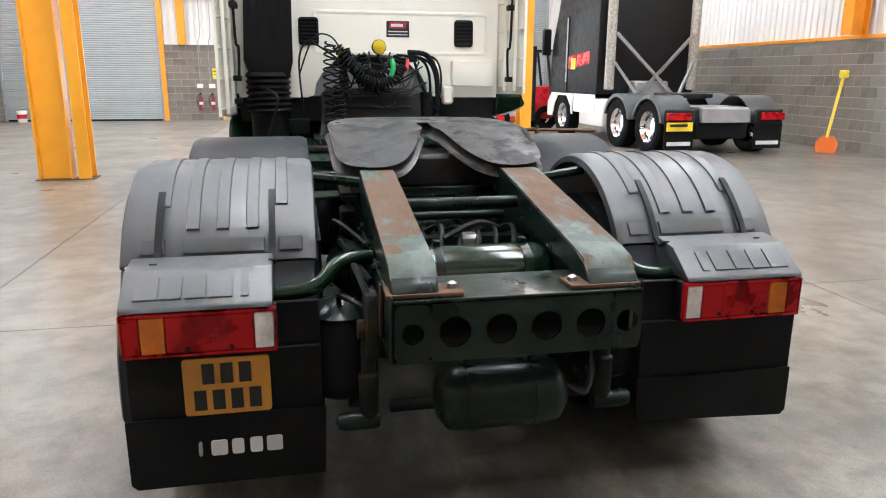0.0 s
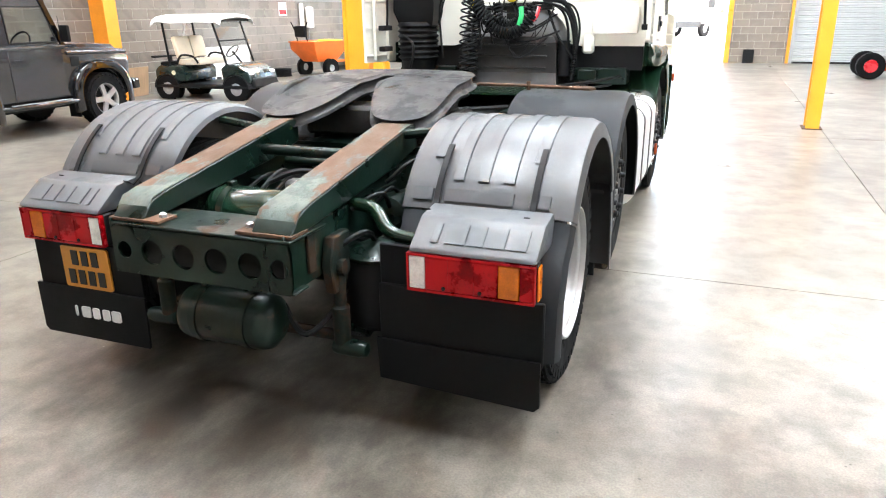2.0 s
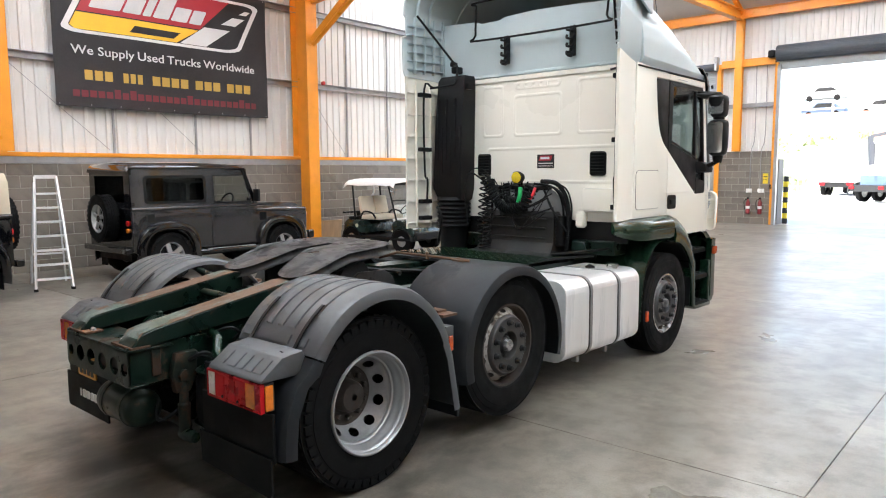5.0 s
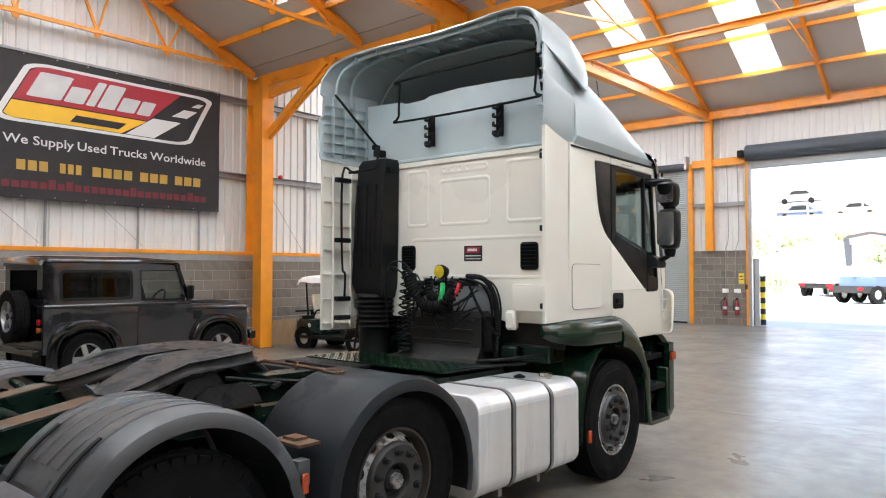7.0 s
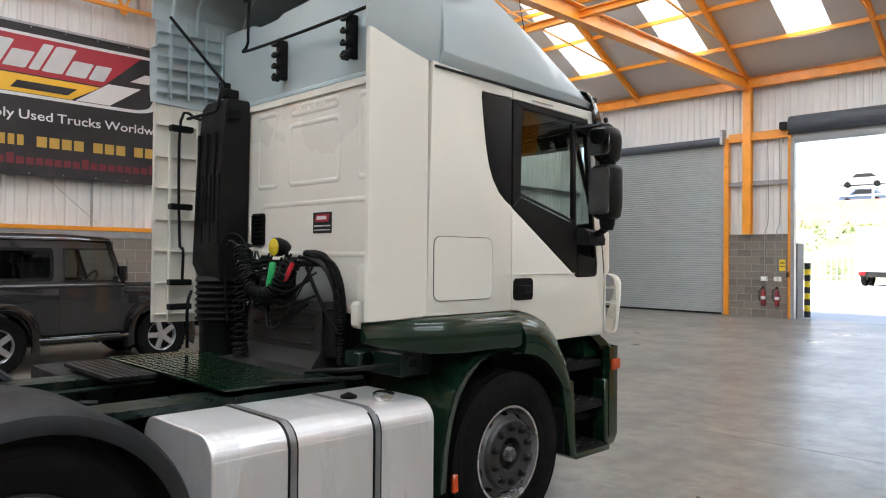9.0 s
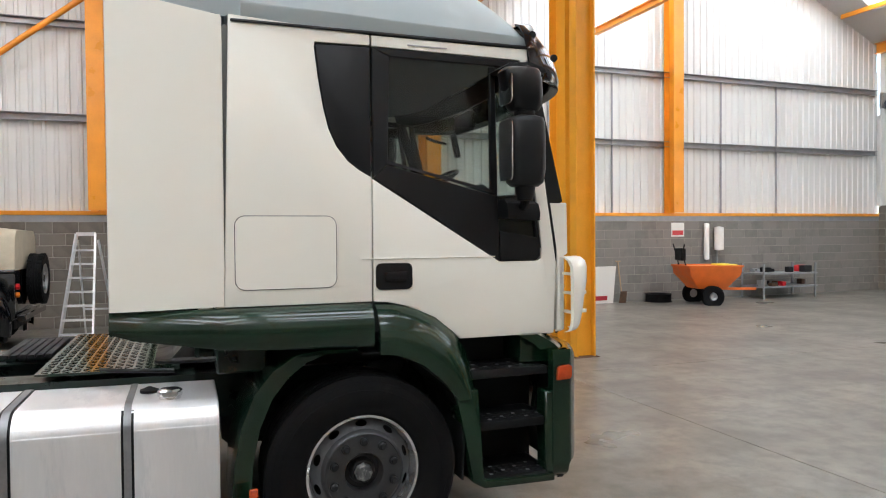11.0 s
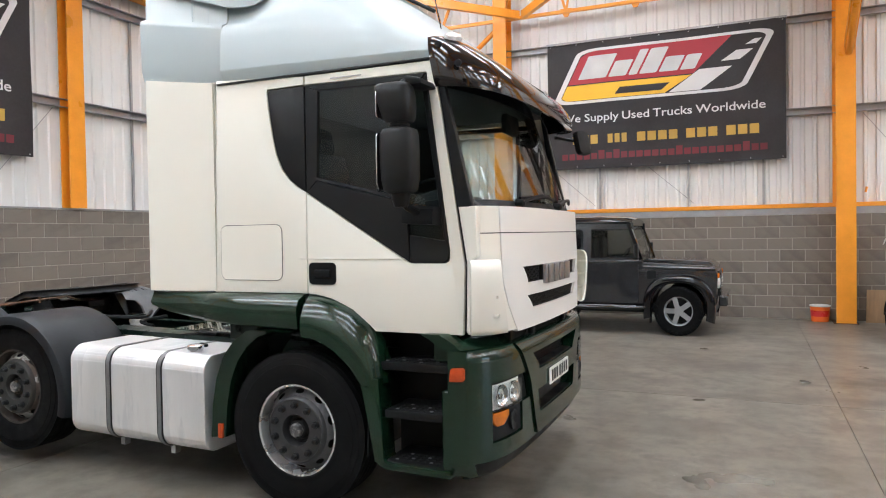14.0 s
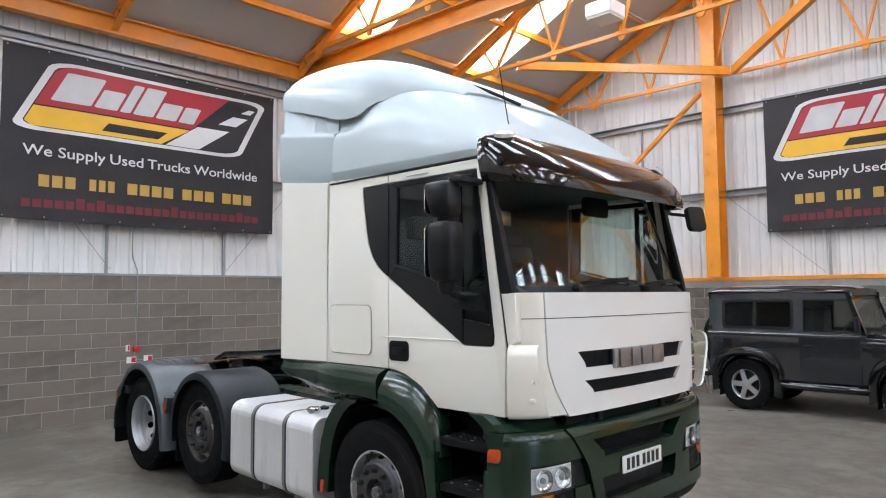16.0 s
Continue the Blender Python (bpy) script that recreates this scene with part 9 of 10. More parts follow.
# ---- step ladder ----
def step_ladder(at, turn):
    l = thing("step_ladder", (0, 0, 0), "silver aluminium step ladder standing open by the wall", "ladder")
    for s in (1, -1):
        part("stile", bar((s * 0.26, -0.05, 0.0), (s * 0.15, 0.42, 1.78), 0.03, 0.06), ALLOY, l)
        part("back_leg", bar((s * 0.26, 1.0, 0.0), (s * 0.16, 0.50, 1.68), 0.025, 0.04), ALLOY, l)
        part("foot", B((s * 0.26 - 0.03, s * 0.26 + 0.03, -0.09, -0.01, 0, 0.04)), PLASTIC, l)
    for k in range(7):
        f = 0.1 + 0.125 * k
        part("tread", B((-0.26 + 0.11 * f, 0.26 - 0.11 * f, -0.10 + 0.47 * f, 0.0 + 0.47 * f, 1.78 * f - 0.015, 1.78 * f + 0.015)), ALLOY, l)
    part("top_rail", bar((-0.15, 0.42, 1.78), (0.15, 0.42, 1.78), 0.03, 0.06), ALLOY, l)
    part("brace", bar((-0.24, 0.85, 0.5), (0.24, 0.85, 0.5), 0.02, 0.03), ALLOY, l)
    l.matrix_world = Matrix.Translation(at) @ Matrix.Rotation(radians(turn), 4, "Z")


step_ladder((-7.75, 4.50, 0), 75)


# ---- things along the walls ----
def bucket(at, r, h, m_, lid, label):
    x, y, z = at
    b = thing("bucket", at, label, "bucket")
    part("tub", lathe([(z, r * 0.86), (z + 0.01, r * 0.88), (z + h, r)], "z", (x, y, 0), 24), m_, b)
    part("rim", lathe([(z + h, r), (z + h + 0.005, r * 1.05), (z + h + 0.025, r * 1.05), (z + h + 0.03, r * 0.9), (z + h + 0.03, 0.01)], "z", (x, y, 0), 24), lid, b)
    part("band", lathe([(z + h * 0.35, r * 0.925 + 0.002), (z + h * 0.75, r * 0.975 + 0.002)], "z", (x, y, 0), 24), RED, b, "red printed band")


bucket((-9.98, 10.85, 0), 0.17, 0.28, ORANGE_P, WHITEINK, "orange and white plastic tub on the floor by the column")
bucket((-9.3, 24.9, 0), 0.15, 0.34, WHITE, WHITE, "white plastic bucket by the shutter")
sb = thing("sign_board", (-10.0, 15.1, 0), "large white board with small print leaning on the wall", "board")
part("panel", moved(B((-0.9, 0.9, -0.012, 0.012, 0.0, 0.92)), pose(-10.02, 15.12, 0.0, 8, 0, 90)), WHITE, sb)
for x0, x1, m_ in ((-0.75, -0.52, SKYBLUE), (-0.47, -0.28, INK), (0.30, 0.72, BAN_RED)):
    part("print_shape", moved(B((x0, x1, -0.0145, -0.0125, 0.08, 0.19)), pose(-10.02, 15.12, 0.0, 8, 0, 90)), m_, sb, "small printed emblem")
sp = thing("spade", (-10.05, 16.25, 0), "old spade leaning on the block wall", "spade")
part("blade", moved(prism([(-0.1, 0), (0.1, 0), (0.09, 0.3), (-0.09, 0.3)], "y", -0.006, 0.006), pose(-9.95, 16.25, 0.0, 12, 0, 90)), RUST, sp)
part("shaft", tube(((-9.99, 16.25, 0.28), (-10.14, 16.25, 1.0)), 0.017, 8), WOOD, sp)
part("grip", tube(((-10.14, 16.18, 1.02), (-10.14, 16.32, 1.02)), 0.016, 8), WOOD, sp)
ty = thing("loose_tyre", (-9.9, 17.25, 0), "old black tyre lying flat on the floor", "tyre")
part("tyre", moved(tyre_bm(0, 0, 0, 0.2, 0.31, 0.19), pose(-9.86, 17.25, 0.1, 0, 90, 0)), RUBBER, ty)
pb = thing("plywood_board", (-9.95, 11.95, 0), "brown plywood board leaning behind the cart", "board")
part("panel", moved(B((-0.35, 0.35, -0.01, 0.01, 0, 0.62)), pose(-10.0, 11.95, 0, 10, 0, 90)), WOOD, pb)


def spreader(at, turn):
    m = thing("salt_spreader", (0, 0, 0), "orange towed hopper spreader with black tyres by the wall", "spreader")
    part("hopper", loft([[(-a, -b, z), (a, -b, z), (a, b, z), (-a, b, z)] for a, b, z in ((0.30, 0.35, 0.38), (0.48, 0.62, 0.72), (0.50, 0.65, 0.92))]), ORANGE_P, m)
    part("hopper_rim", B((-0.52, 0.52, -0.67, -0.63, 0.90, 0.94), (-0.52, 0.52, 0.63, 0.67, 0.90, 0.94), (-0.52, -0.48, -0.63, 0.63, 0.90, 0.94), (0.48, 0.52, -0.63, 0.63, 0.90, 0.94)), ORANGE_P, m)
    part("load", B((-0.47, 0.47, -0.6, 0.6, 0.86, 0.90)), PLASTIC_W, m)
    part("rag", B((-0.3, 0.35, 0.25, 0.62, 0.905, 0.96), bevel=0.02), YEL_P, m)
    for s in (1, -1):
        w = part("wheel", lathe([(s * 0.56, 0.004), (s * 0.58, 0.09), (s * 0.5, 0.1)], "x", (0, -0.1, 0.21), 16), SILVER, m)
        part("tyre", tyre_bm(s * 0.52, -0.1, 0.21, 0.14, 0.21, 0.11), RUBBER, w)
    part("drawbar", bar((0, 0.3, 0.36), (0, 1.25, 0.34), 0.06, 0.06), ORANGE_P, m)
    for x in (-0.2, 0.2):
        part("handle", tube(bend([(x, -0.6, 0.9), (x, -0.68, 1.2), (x * 1.6, -0.7, 1.45)]), 0.016, 8), PLASTIC, m)
    part("control_box", B((-0.2, 0.2, -0.72, -0.6, 1.05, 1.35), bevel=0.02), PLASTIC, m)
    m.matrix_world = Matrix.Translation(at) @ Matrix.Rotation(radians(turn), 4, "Z")


spreader((-9.0, 18.0, 0), -15)
cl = thing("parts_rack", (-9.6, 20.8, 0), "low rack crowded with dark parts and red tools", "rack")
part("shelf", B((-10.0, -9.2, 20.0, 21.8, 0.28, 0.32), (-10.0, -9.2, 20.0, 21.8, 0.62, 0.66)), GALV, cl)
for x in (-9.98, -9.24):
    for y in (20.02, 21.76):
        part("post", B((x - 0.02, x + 0.02, y - 0.02, y + 0.02, 0, 0.9)), GALV, cl)
random.seed(7)
for k in range(16):
    x, y, z = -9.95 + 0.6 * random.random(), 20.05 + 1.6 * random.random(), random.choice((0.32, 0.66))
    part("stored_part", B((x, x + 0.12 + 0.1 * random.random(), y, y + 0.1 + 0.15 * random.random(), z, z + 0.08 + 0.14 * random.random()), bevel=0.01), random.choice((PLASTIC, RED, STEEL, PLASTIC_W, RUST)), cl)
hw_ = thing("water_heater", (-10.05, 19.3, 1.2), "white cylinder and pipes fixed to the block wall", "cylinder")
part("cylinder", lathe([(1.25, 0.02), (1.27, 0.12), (1.85, 0.12), (1.88, 0.02)], "z", (-10.04, 19.3, 0), 20), WHITE, hw_)
part("cylinder", lathe([(1.0, 0.02), (1.02, 0.07), (1.95, 0.07), (1.97, 0.02)], "z", (-10.1, 18.95, 0), 16), WHITE, hw_)
part("pipe", tube(((-10.1, 19.3, 0.3), (-10.1, 19.3, 1.26)), 0.02, 8), GALV, hw_)
sg = solid("wall_sign", B((XB + 0.013, XB + 0.02, 17.9, 18.3, 1.62, 1.98)), WHITE, "small white and red safety sign on the blocks", "sign")
part("red_field", B((XB + 0.0205, XB + 0.023, 17.93, 18.27, 1.66, 1.78)), RED, sg)
cp = thing("call_point", (-0.09, YA, 1.08), "small red call point with signs under a grey conduit", "call point")
part("conduit", tube(bend([(-0.09, YA + 0.03, 1.12), (-0.09, YA + 0.03, 2.2), (-0.06, YA + 0.02, 2.4), (-0.02, YA - 0.02, 2.6), (-0.02, YA - 0.02, 3.1)], 5), 0.012, 8), GALV, cp)
part("box", B((-0.14, -0.04, YA + 0.013, YA + 0.06, 1.03, 1.12), bevel=0.006), RED, cp)
for x0, z0, w in ((0.0, 1.04, 0.07), (-0.36, 0.86, 0.14), (-0.1, 0.85, 0.15)):
    s_ = part("sign", B((x0, x0 + w, YA + 0.013, YA + 0.019, z0, z0 + 0.1)), WHITE, cp, "small white sign with red field")
    part("red_field", B((x0 + 0.008, x0 + w * 0.5, YA + 0.0195, YA + 0.021, z0 + 0.01, z0 + 0.09)), RED, s_)


def extinguisher(x, y, z):
    e = thing("fire_extinguisher", (x, y, z), "red fire extinguisher hung on the block pier", "extinguisher", "fire extinguishers")
    part("cylinder", lathe([(z, 0.05), (z + 0.02, 0.066), (z + 0.40, 0.066), (z + 0.46, 0.03), (z + 0.5, 0.025)], "z", (x, y - 0.09, 0), 18), DULLRED, e)
    part("valve", B((x - 0.03, x + 0.03, y - 0.13, y - 0.05, z + 0.5, z + 0.56), bevel=0.008), PLASTIC, e)
    part("hose", tube(bend([(x, y - 0.1, z + 0.52), (x - 0.12, y - 0.1, z + 0.42), (x - 0.1, y - 0.1, z + 0.15)]), 0.012, 6), PLASTIC, e)
    part("sign", B((x - 0.1, x + 0.1, y - 0.02, y - 0.0135, z + 0.72, z + 0.86)), WHITE, e)
    part("label", lathe([(z + 0.18, 0.0667), (z + 0.27, 0.0667)], "z", (x, y - 0.09, 0), 18), WHITEINK, e)


extinguisher(-3.85, YF, 0.35), extinguisher(-3.46, YF, 0.35)
ys = thing("notice", (-3.3, YF, 1.4), "bright yellow notice on the block pier", "notice")
part("sheet", B((-3.42, -3.25, YF - 0.02, YF - 0.0135, 1.38, 1.72)), YEL_P, ys)
part("print_bar", B((-3.40, -3.27, YF - 0.0225, YF - 0.0205, 1.60, 1.63), (-3.40, -3.27, YF - 0.0225, YF - 0.0205, 1.5, 1.52)), INK, ys)
cd = thing("conduit_run", (-3.8, YF, 0.9), "grey cable conduits down the pier to switch boxes", "conduit")
for x in (-3.83, -3.5):
    part("conduit", tube(bend([(x, YF - 0.03, 1.2), (x, YF - 0.03, 2.45), (x + 0.1, YF - 0.03, 3.0), (x + 0.08, YF - 0.05, 5.3)], 5), 0.014, 6), GALV, cd)
    part("switch_box", B((x - 0.06, x + 0.06, YF - 0.08, YF - 0.0135, 1.08, 1.2), bevel=0.01), WHITE, cd)
part("isolator", B((-3.2, -3.1, YF - 0.1, YF - 0.0135, 1.2, 1.36), bevel=0.01), PLASTIC_W, cd)
ob_ = solid("alarm_sounder", lathe([(XB - 0.02, 0.05), (XB + 0.04, 0.05), (XB + 0.06, 0.02)], "x", (0, 12.02, 4.09), 16), RED, "small red alarm sounder on the side rail", "alarm")
br = thing("bollard", (-2.93, YF + 0.9, 0), "black and yellow striped bollard outside the door", "bollard")
for k in range(9):
    part("band", lathe([(k * 0.18, 0.09), (k * 0.18 + 0.18, 0.09)], "z", (-2.93, YF + 0.9, 0), 16), YEL_P if k % 2 else INK, br)
bin_ = solid("floor_vent_box", B((2.3, 2.62, YF - 0.16, YF - 0.014, 0.0, 0.42), bevel=0.01), PLASTIC, "black box at the foot of the block pier", "box")
hb = thing("high_bay_lamp", (-6.1, 4.46, 6.7), "square white high-bay lamp hung from the roof", "lamp")
part("housing", B((-6.36, -5.84, 4.2, 4.72, 6.72, 6.98), bevel=0.03), WHITE, hb)
part("diffuser", B((-6.33, -5.87, 4.23, 4.69, 6.70, 6.718)), COVER, hb, "white diffuser")
part("hanger", bar((-7.6, 4.46, 7.06), (-4.4, 4.46, 7.06), 0.04, 0.04), GALV, hb)
for x in (-6.25, -5.95):
    part("chain", tube(((x, 4.46, 6.98), (x, 4.46, 7.05)), 0.008, 5), GALV, hb)
bw = thing("broom", (-8.9, 25.1, 0), "wooden broom standing by the shutter", "broom")
part("shaft", tube(((-8.9, 25.0, 0.06), (-8.92, 25.2, 1.35)), 0.014, 8), WOOD, bw)
part("head", B((-9.08, -8.72, 24.96, 25.04, 0.0, 0.07)), PLASTIC, bw)
hn = thing("scoop_shovel", (10.3, 12.95, 0), "yellow-handled shovel with orange scoop leaning on the wall", "shovel")
part("shaft", tube(((10.2, 12.9, 0.3), (10.66, 13.2, 1.55)), 0.03, 8), YEL_P, hn)
part("scoop", moved(loft([[(-a, 0, z), (a, 0, z), (a, 0.05, z), (-a, 0.05, z)] for a, z in ((0.2, 0), (0.22, 0.2), (0.1, 0.36))]), pose(10.16, 12.86, 0.0, -12, 0, -60)), ORANGE_P, hn)
part("grip", B((10.6, 10.72, 13.1, 13.28, 1.52, 1.68), bevel=0.02), YEL_P, hn)


# ---- second tractor unit at the far side ----
def far_truck(at, turn):
    t = thing("tractor_unit", (0, 0, 0), "black and white three-axle truck tractor with upright steel pipes", "truck")
    for s in (1, -1):
        for y in (0.85, 2.15, 5.2):
            w = part("wheel", lathe([(s * 1.06, 0.02), (s * 1.09, 0.13), (s * 1.15, 0.18), (s * 1.12, 0.24), (s * 1.21, 0.30), (s * 1.1, 0.31)], "x", (0, y, 0.5), 28), CHROME, t, "polished alloy wheel")
            for k in range(10):
                a = 2 * math.pi * k / 10
                part("hand_hole", lathe([(s * 1.148, 0.035), (s * 1.152, 0.034)], "x", (0, y + 0.215 * math.cos(a), 0.5 + 0.215 * math.sin(a)), 10), INK, w)
            part("tyre", tyre_bm(s * 1.08, y, 0.5, 0.3, 0.5, 0.3), RUBBER, w)
        for y in (0.85, 2.15):
            part("mudguard", shell(loft([[(s * 0.6, y + 0.6 * math.cos(radians(a)), 0.5 + 0.6 * math.sin(radians(a))), (s * 1.25, y + 0.6 * math.cos(radians(a)), 0.5 + 0.6 * math.sin(radians(a)))] for a in range(170, 5, -11)], closed=False), 0.02), FENDER, t, "grey-black mudguard")
            part("guard_side", prism([(y + 0.6 * math.cos(radians(a)), 0.5 + 0.6 * math.sin(radians(a))) for a in range(168, 8, -10)] + [(y + 0.53 * math.cos(radians(a)), 0.5 + 0.53 * math.sin(radians(a))) for a in range(18, 169, 10)], "x", *sorted((s * 1.24, s * 1.255))), FENDER, t)
        part("lamp_panel", B((s * 0.93 - 0.31, s * 0.93 + 0.31, 0.165, 0.22, 0.55, 0.86), bevel=0.03), FENDER_MID, t)
        part("mudflap", B((s * 0.93 - 0.3, s * 0.93 + 0.3, 0.16, 0.18, 0.12, 0.6)), FLAP, t)
        part("print_bar", B((s * 0.93 - 0.24, s * 0.93 + 0.24, 0.15, 0.159, 0.2, 0.27)), WHITEINK, t, "white print bar")
        part("tail_lamp", B((s * 0.98 - 0.24, s * 0.98 + 0.24, 0.1, 0.16, 0.66, 0.80), bevel=0.01), REDLENS, t, "red tail lamp")
        part("air_pipe", lathe([(1.15, 0.05), (1.17, 0.105), (3.4, 0.105), (3.42, 0.05)], "z", (s * 1.0, 3.08, 0), 18), PIPE, t, "bare steel air pipe behind the cab")
        part("brace", bar((s * 0.92, 2.98, 2.35), (-0.45 * s, 2.8 + 0.03 * s, 1.0), 0.05, 0.07), STEEL, t, "bare steel cross brace")
        part("brace", bar((s * 0.95, 2.97, 1.75), (0.45 * s, 2.7, 0.98), 0.05, 0.06), STEEL, t)
        part("tank", B((*sorted((s * 0.6, s * 1.2)), 2.9, 4.2, 0.35, 0.95), bevel=0.06, seg=2), WHITE, t, "white side tank")
        part("chassis_rail", B((s * 0.39 - 0.04, s * 0.39 + 0.04, 0.25, 6.0, 0.62, 0.86)), PLASTIC, t)
    part("number_plate", B((-1.22, -0.70, 0.10, 0.115, 0.47, 0.63)), YEL_P, t, "yellow number plate with dark bars")
    part("character_bar", B((-1.16, -0.81, 0.093, 0.0985, 0.55, 0.6)), INK, t)
    part("deck_plate", prism([(0.12, 0.62), (0.16, 0.86), (0.24, 0.895), (1.2, 0.895), (1.2, 0.87), (0.26, 0.865), (0.2, 0.62)], "x", -0.5, 0.5), GALV, t, "ribbed silver deck plate")
    part("under_mass", B((-0.56, 0.56, 0.24, 2.9, 0.3, 0.86), bevel=0.04), PLASTIC, t, "dark frame and axles")
    for k in range(8):
        part("deck_rib", B((-0.42, 0.42, 0.26 + k * 0.11, 0.29 + k * 0.11, 0.896, 0.905)), GALV, t)
    part("coupling_plate", B((-0.45, 0.45, 1.3, 2.1, 1.02, 1.12), bevel=0.04, seg=2), GREASE, t)
    part("catwalk", B((-0.9, 0.9, 2.6, 3.2, 0.95, 1.0), bevel=0.01), ALLOY, t)
    part("cab", prism([(3.3, 1.05), (3.3, 3.7), (4.3, 3.75), (5.6, 3.4), (6.1, 2.2), (6.25, 1.0), (6.25, 0.4), (5.8, 0.4), (5.7, 0.85), (5.5, 1.05)], "x", -1.2, 1.2, 0.06, 2), FARBLACK, t, "black cab")
    part("cab_stripe", prism([(3.7, 1.72), (5.6, 1.55), (5.6, 1.85), (3.7, 2.0)], "x", -1.212, -1.203), RED, t, "red stripe")
    part("stripe_badge", B((-1.216, -1.213, 4.5, 4.78, 1.60, 1.86)), YEL_P, t, "yellow badge")
    dr = part("cab_door", prism([(4.98, 1.06), (5.9, 1.06), (6.06, 1.9), (5.75, 2.75), (4.98, 2.85)], "x", -1.225, -1.203, 0.006, 1), FARBLACK, t, "black cab door")
    # narrow pale strip paints a reflection onto the black door
    part("door_strip", B((-1.229, -1.226, 4.99, 5.08, 1.3, 2.8)), SHUTTER, dr, "pale strip painted as a reflection on the door")
    part("door_handle", B((-1.24, -1.226, 5.05, 5.2, 1.55, 1.62)), PLASTIC, dr)
    part("arch_panel", prism([(4.55, 0.55), (4.55, 1.04), (5.95, 1.04), (6.2, 0.8), (6.2, 0.45), (5.85, 0.45), (5.75, 0.75), (5.5, 0.98), (4.95, 0.98), (4.68, 0.75), (4.62, 0.55)], "x", -1.23, -1.205, 0.006, 1), WHITE, t, "white wheel arch panel")
    part("lower_cab", B((-1.22, -1.201, 3.3, 4.52, 0.62, 1.04), bevel=0.01), WHITE, t, "white lower cab side")
    part("side_glass", prism([(5.1, 1.95), (5.95, 1.85), (5.72, 2.62), (5.1, 2.7)], "x", -1.232, -1.226), TRIM, dr)
    part("rear_box", B((-0.45, 0.35, 2.9, 3.25, 1.0, 1.35), bevel=0.04), GALV, t, "pale box behind the cab")
    m = part("mirror", B((-1.5, -1.28, 5.95, 6.07, 1.95, 2.6), bevel=0.03), FARBLACK, t)
    t.matrix_world = Matrix.Translation(at) @ Matrix.Rotation(radians(turn), 4, "Z") @ Matrix.Scale(1.06, 4)


far_truck((7.62, 12.45, 0), 1.0)


def red_machine(at):
    x, y, z = at
    m = thing("forklift", at, "red forklift truck with a dark mast and black tyre", "forklift")
    part("body", prism([(x - 0.1, 0.32), (x - 0.1, 1.05), (x + 0.1, 1.22), (x + 0.75, 1.25), (x + 0.85, 1.1), (x + 0.85, 0.3)], "y", y - 0.45, y + 0.45, 0.05, 2), RED, m)
    part("low_frame", B((x - 0.95, x - 0.12, y - 0.4, y + 0.4, 0.2, 0.38), bevel=0.03), RED, m)
    for yy in (y - 0.42, y + 0.42):
        part("mast_rail", B((x + 0.12, x + 0.22, yy - 0.05, yy + 0.05, 0.25, 2.35)), PLASTIC_W, m, "dark mast rail")
        part("guard_post", bar((x + 0.7, yy, 1.2), (x + 0.55, yy, 2.2), 0.06, 0.06), PLASTIC_W, m)
        t_ = part("tyre", moved(tyre_bm(0, 0, 0, 0.2, 0.31, 0.15), pose(x - 0.85, yy, 0.31, 0, 0, 90)), RUBBER, m)
        part("hub", lathe([(yy - 0.1, 0.15), (yy + 0.1, 0.15)], "y", (x - 0.85, 0, 0.31), 14), RED, m)
        part("tyre", moved(tyre_bm(0, 0, 0, 0.22, 0.34, 0.17), pose(x + 0.55, yy, 0.34, 0, 0, 90)), RUBBER, m)
    for z0 in (1.0, 1.7, 2.3):
        part("mast_bar", B((x + 0.13, x + 0.21, y - 0.37, y + 0.37, z0 - 0.04, z0 + 0.04)), PLASTIC_W, m)
    part("roof_guard", B((x + 0.1, x + 0.75, y - 0.42, y + 0.42, 2.2, 2.26), bevel=0.01), PLASTIC_W, m)
    part("light_bar", B((x - 0.7, x - 0.3, y - 0.43, y - 0.405, 0.24, 0.32)), AMBER, m)


red_machine((5.9, 20.3, 0))

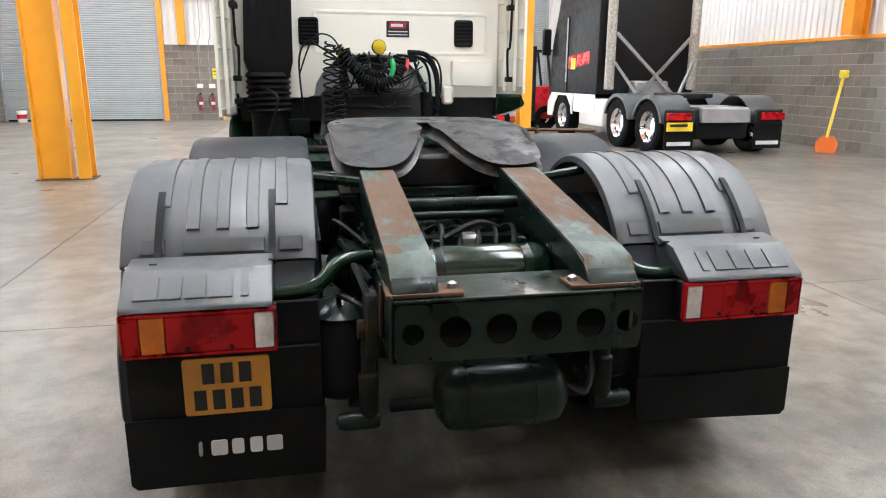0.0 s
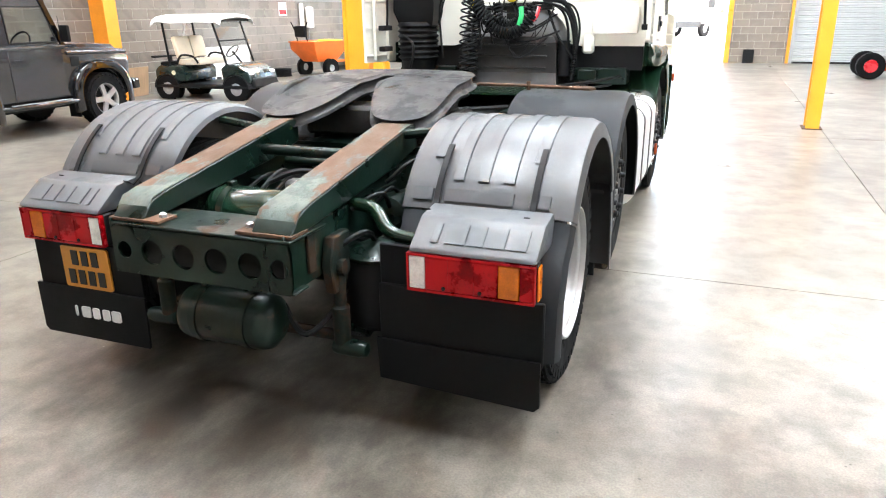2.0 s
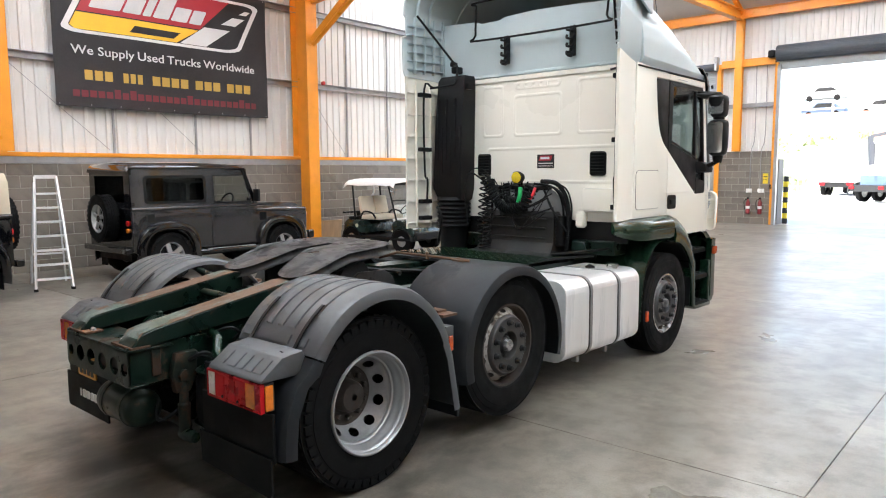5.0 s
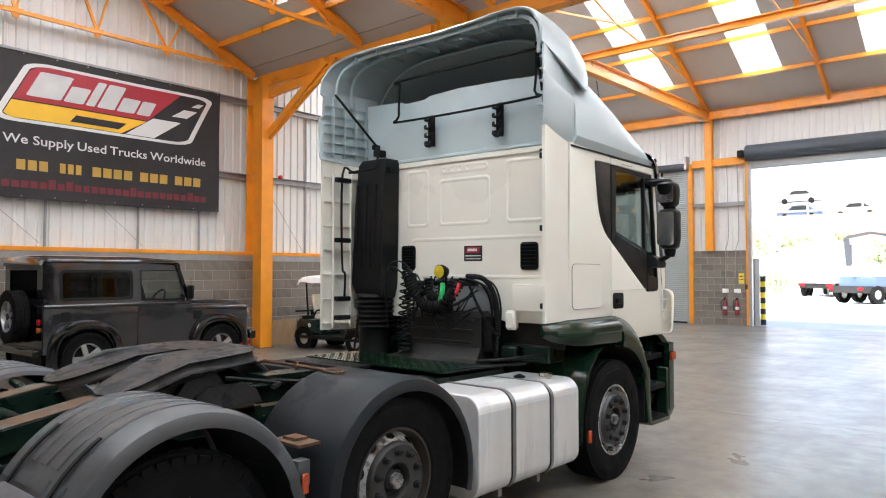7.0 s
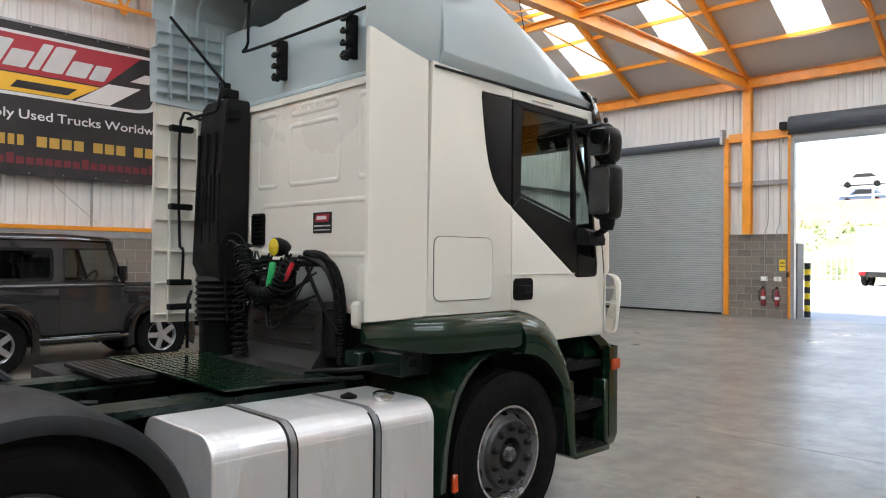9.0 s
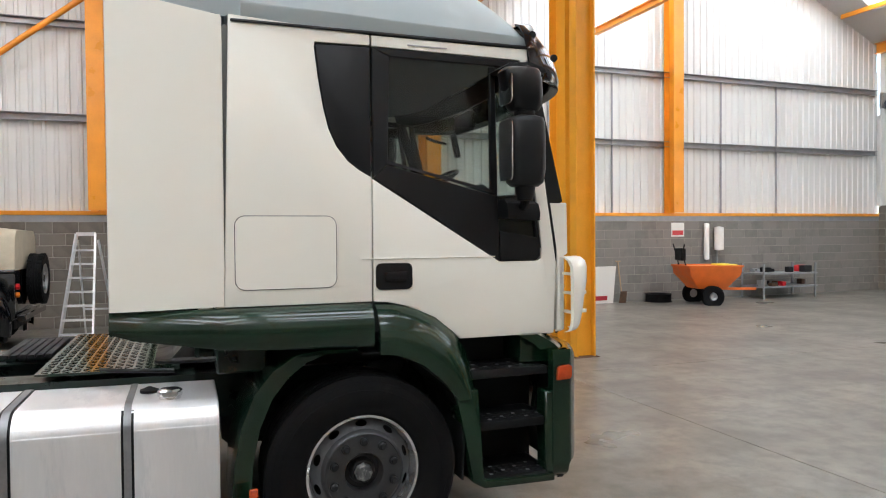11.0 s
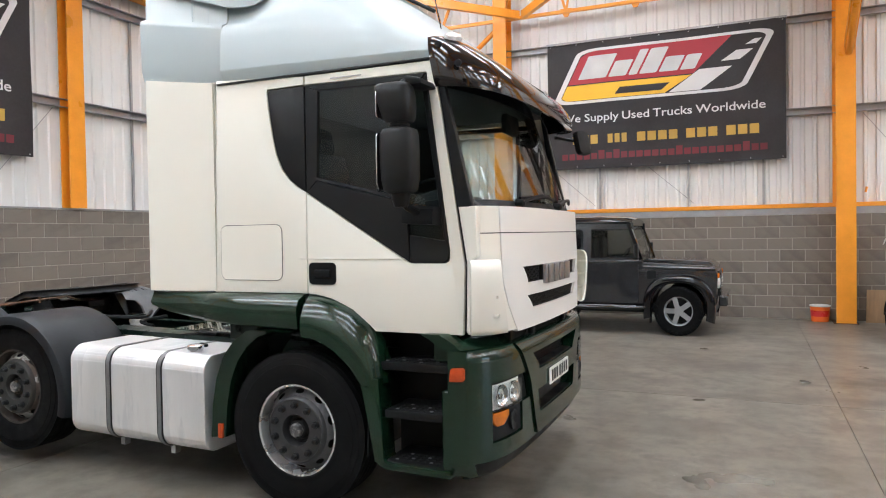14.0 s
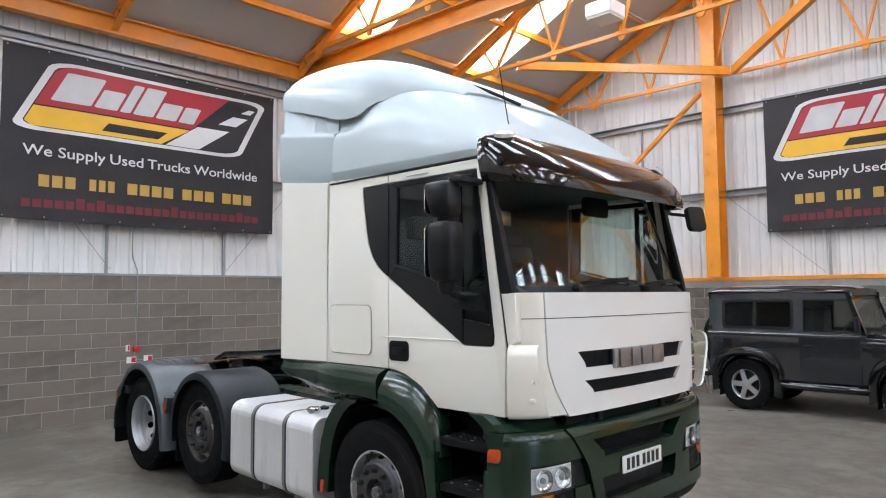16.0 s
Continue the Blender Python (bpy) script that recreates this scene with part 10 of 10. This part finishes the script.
# ---- the yard beyond the open door ----
def yard_lorry(at, turn, paint, crane):
    v = thing("crane_lorry" if crane else "box_trailer", (0, 0, 0), "blue dropside crane lorry parked in the yard" if crane else "white box trailer parked in the yard", "lorry")
    part("chassis", B((-1.1, 1.1, -4, 4, 0.6, 0.95)), PLASTIC_W, v)
    for s in (1, -1):
        for y in (-3.0, -1.8, 2.6):
            w = part("wheel", lathe([(s * 1.1, 0.02), (s * 1.15, 0.25), (s * 1.0, 0.26)], "x", (0, y, 0.5), 18), SILVER, v)
            part("tyre", tyre_bm(s * 1.05, y, 0.5, 0.3, 0.5, 0.26), RUBBER, w)
    if crane:
        part("cab", prism([(2.2, 0.8), (2.2, 2.7), (3.4, 2.8), (4.0, 1.9), (4.1, 0.5), (3.3, 0.5)], "x", -1.2, 1.2, 0.08, 2), WHITE, v, "white cab")
        part("body", B((-1.15, 1.15, -3.2, 1.0, 0.95, 1.5), bevel=0.02), SKYBLUE, v, "blue dropside body")
        for x0 in (-1.1, 0.8):
            part("tail_lamp", B((x0, x0 + 0.3, -4.06, -4.01, 0.75, 0.9)), REDLENS, v)
        for q in ((-0.9, -0.1, -2.9, -1.6, 1.46, 2.2), (0.1, 0.9, -3.0, -2.0, 1.46, 1.95)):
            part("crate", B(q, bevel=0.03), WHITE, v, "white crate on the bed")
        for x0 in (-1.13, 1.07):
            part("post", B((x0, x0 + 0.06, -3.18, -3.12, 1.46, 2.1)), STEEL, v)
        part("glass", B((-1.215, 1.215, 2.6, 3.4, 1.75, 2.4)), TRIM, v)
        for p, q, w in (((-0.1, -3.6, 0.95), (-0.1, -3.6, 2.2), 0.36), ((-0.1, -3.6, 2.1), (-0.35, -3.5, 3.7), 0.22), ((-0.12, -3.45, 2.3), (-0.2, -3.35, 3.3), 0.1), ((-0.35, -3.5, 3.7), (0.4, -2.6, 3.95), 0.18), ((0.4, -2.6, 3.95), (1.6, 0.4, 3.5), 0.14)):
            part("crane_arm", bar(p, q, w, w), CRANEGREY, v, "dark blue-grey folding crane arm")
    else:
        part("box", B((-1.2, 1.2, -4.2, 4.4, 0.95, 3.9), bevel=0.03), SHUTTER, v)
        part("rear_frame", B((-1.25, -1.15, -4.26, -4.19, 0.9, 3.95), (1.15, 1.25, -4.26, -4.19, 0.9, 3.95), (-1.15, 1.15, -4.26, -4.19, 3.82, 3.95), (-0.03, 0.03, -4.24, -4.19, 0.96, 3.82), bevel=0.01), GALV, v)
        for x0 in (-1.1, 0.7):
            part("tail_lamp", B((x0, x0 + 0.4, -4.25, -4.18, 0.75, 0.95)), REDLENS, v)
    v.matrix_world = Matrix.Translation(at) @ Matrix.Rotation(radians(turn), 4, "Z")


yard_lorry((-1.95, 49.1, 0), -31, WHITE, True)
yard_lorry((-7.6, 60.5, 0), -3, WHITE, False)
bank = loft([[(-60 + 4 * k, 66 + 2 * math.sin(k * 0.7), -0.1), (-60 + 4 * k, 69 + 1.5 * math.sin(k), 1.5 + 0.4 * math.sin(k * 1.7)), (-60 + 4 * k, 75, 4.6 + 0.4 * math.sin(k * 0.9)), (-60 + 4 * k, 80, 5.0), (-60 + 4 * k, 88, 4.9)] for k in range(31)], closed=False)
tagged(solid("grass_bank", shell(bank, 0.3), BANK, "dry overgrown bank behind the yard", "bank", kind="stuff"))
hd = thing("hoarding", (0, 79, 5), "rust-red sheet hoarding along the top of the bank", "hoarding")
for k in range(30):
    part("panel", B((-60 + 4 * k + 0.02, -56 + 4 * k - 0.02, 78.9, 79.0, 4.7, 7.5)), BANK_R, hd)
SHRUB = mat("pale_scrub_leaves", (0.11, 0.15, 0.06), 0.8, vary=0.5, scale=1.5, bump=0.1, island=0.6)
random.seed(12)
bm = bmesh.new()
for k in range(90):
    cx, f, big = -32 + 60 * random.random(), random.random(), 0.5 + 0.9 * random.random()
    cy, cz = 67.5 + 9 * f, 0.6 + 4.3 * f
    for q in range(46):
        d = Vector((random.gauss(0, 1), random.gauss(0, 0.8), abs(random.gauss(0, 0.8)))) * 0.5 * big
        p, r = Vector((cx, cy, cz)) + d, 0.10 + 0.12 * random.random()
        u = Vector((random.uniform(-1, 1), random.uniform(-1, 1), random.uniform(-1, 1))).normalized()
        w = u.orthogonal().normalized()
        bm.faces.new([bm.verts.new(p + v) for v in (u * r, w * r * 0.7, -u * r, -w * r * 0.7)])
tagged(solid("scrub", bm, SHRUB, "pale green scrub growing on the bank", "scrub", kind="stuff"))
fe = thing("palisade_fence", (0, 62, 0), "pale grey palisade fence at the yard's edge", "fence")
for z in (0.5, 1.9):
    part("rail", B((-45, 35, 61.98, 62.02, z, z + 0.08)), GALV, fe)
for k in range(200):
    part("pale", B((-45 + k * 0.4, -44.9 + k * 0.4, 61.93, 61.96, -0.02, 2.3)), GALV, fe)
ps = thing("brick_pier", (-3.4, YF + 0.5, 0), "weathered brick pier outside the door jamb", "pier")
part("pier", B((-3.35, -3.0, YF + 0.25, YF + 0.8, 0, 2.2), bevel=0.01), BLOCK_J, ps)
random.seed(9)
sc = thing("car_rack", (-10, 82, 7.4), "white steel rack of parked cars above the hoarding", "rack")
for k in range(13):
    part("post", B((-34 + 5 * k, -33.85 + 5 * k, 81.9, 82.05, 4.5, 8.9)), WHITE, sc)
for z in (7.35, 8.1, 8.8):
    part("rail", B((-34, 26.2, 81.92, 82.03, z, z + 0.1)), WHITE, sc)
part("deck", B((-34, 26.2, 81.5, 87, 7.2, 7.35)), PLASTIC_W, sc)
for k in (1, 3, 4, 7):
    x, z = -33 + 5.3 * k, 7.35
    for lift in (0, 1.65) if k == 3 else (0,):
        car = thing("parked_car", (x, 83.5, z + lift), "small parked car on the rack behind the yard", "car", "cars on the rack")
        paint = (WHITE, SHUTTER, SKYBLUE)[random.randrange(3)]
        part("body", prism([(x, z + lift + 0.25), (x, z + lift + 0.75), (x + 0.9, z + lift + 0.95), (x + 1.5, z + lift + 1.45), (x + 3.0, z + lift + 1.45), (x + 3.7, z + lift + 1.0), (x + 4.2, z + lift + 0.9), (x + 4.25, z + lift + 0.25)], "y", 82.4, 84.0, 0.06, 1), paint, car)
        part("side_window", prism([(x + 1.2, z + lift + 0.98), (x + 1.6, z + lift + 1.36), (x + 2.9, z + lift + 1.36), (x + 3.4, z + lift + 1.0)], "y", 82.37, 82.395), TRIM, car)
        for wx in (0.8, 3.4):
            part("wheel", lathe([(82.35, 0.05), (82.37, 0.3), (82.6, 0.31)], "y", (x + wx, 0, z + lift + 0.31), 14), RUBBER, car)
        if lift:
            part("ramp", B((x - 0.1, x + 4.4, 82.3, 84.1, z + lift - 0.1, z + lift)), PLASTIC_W, car)
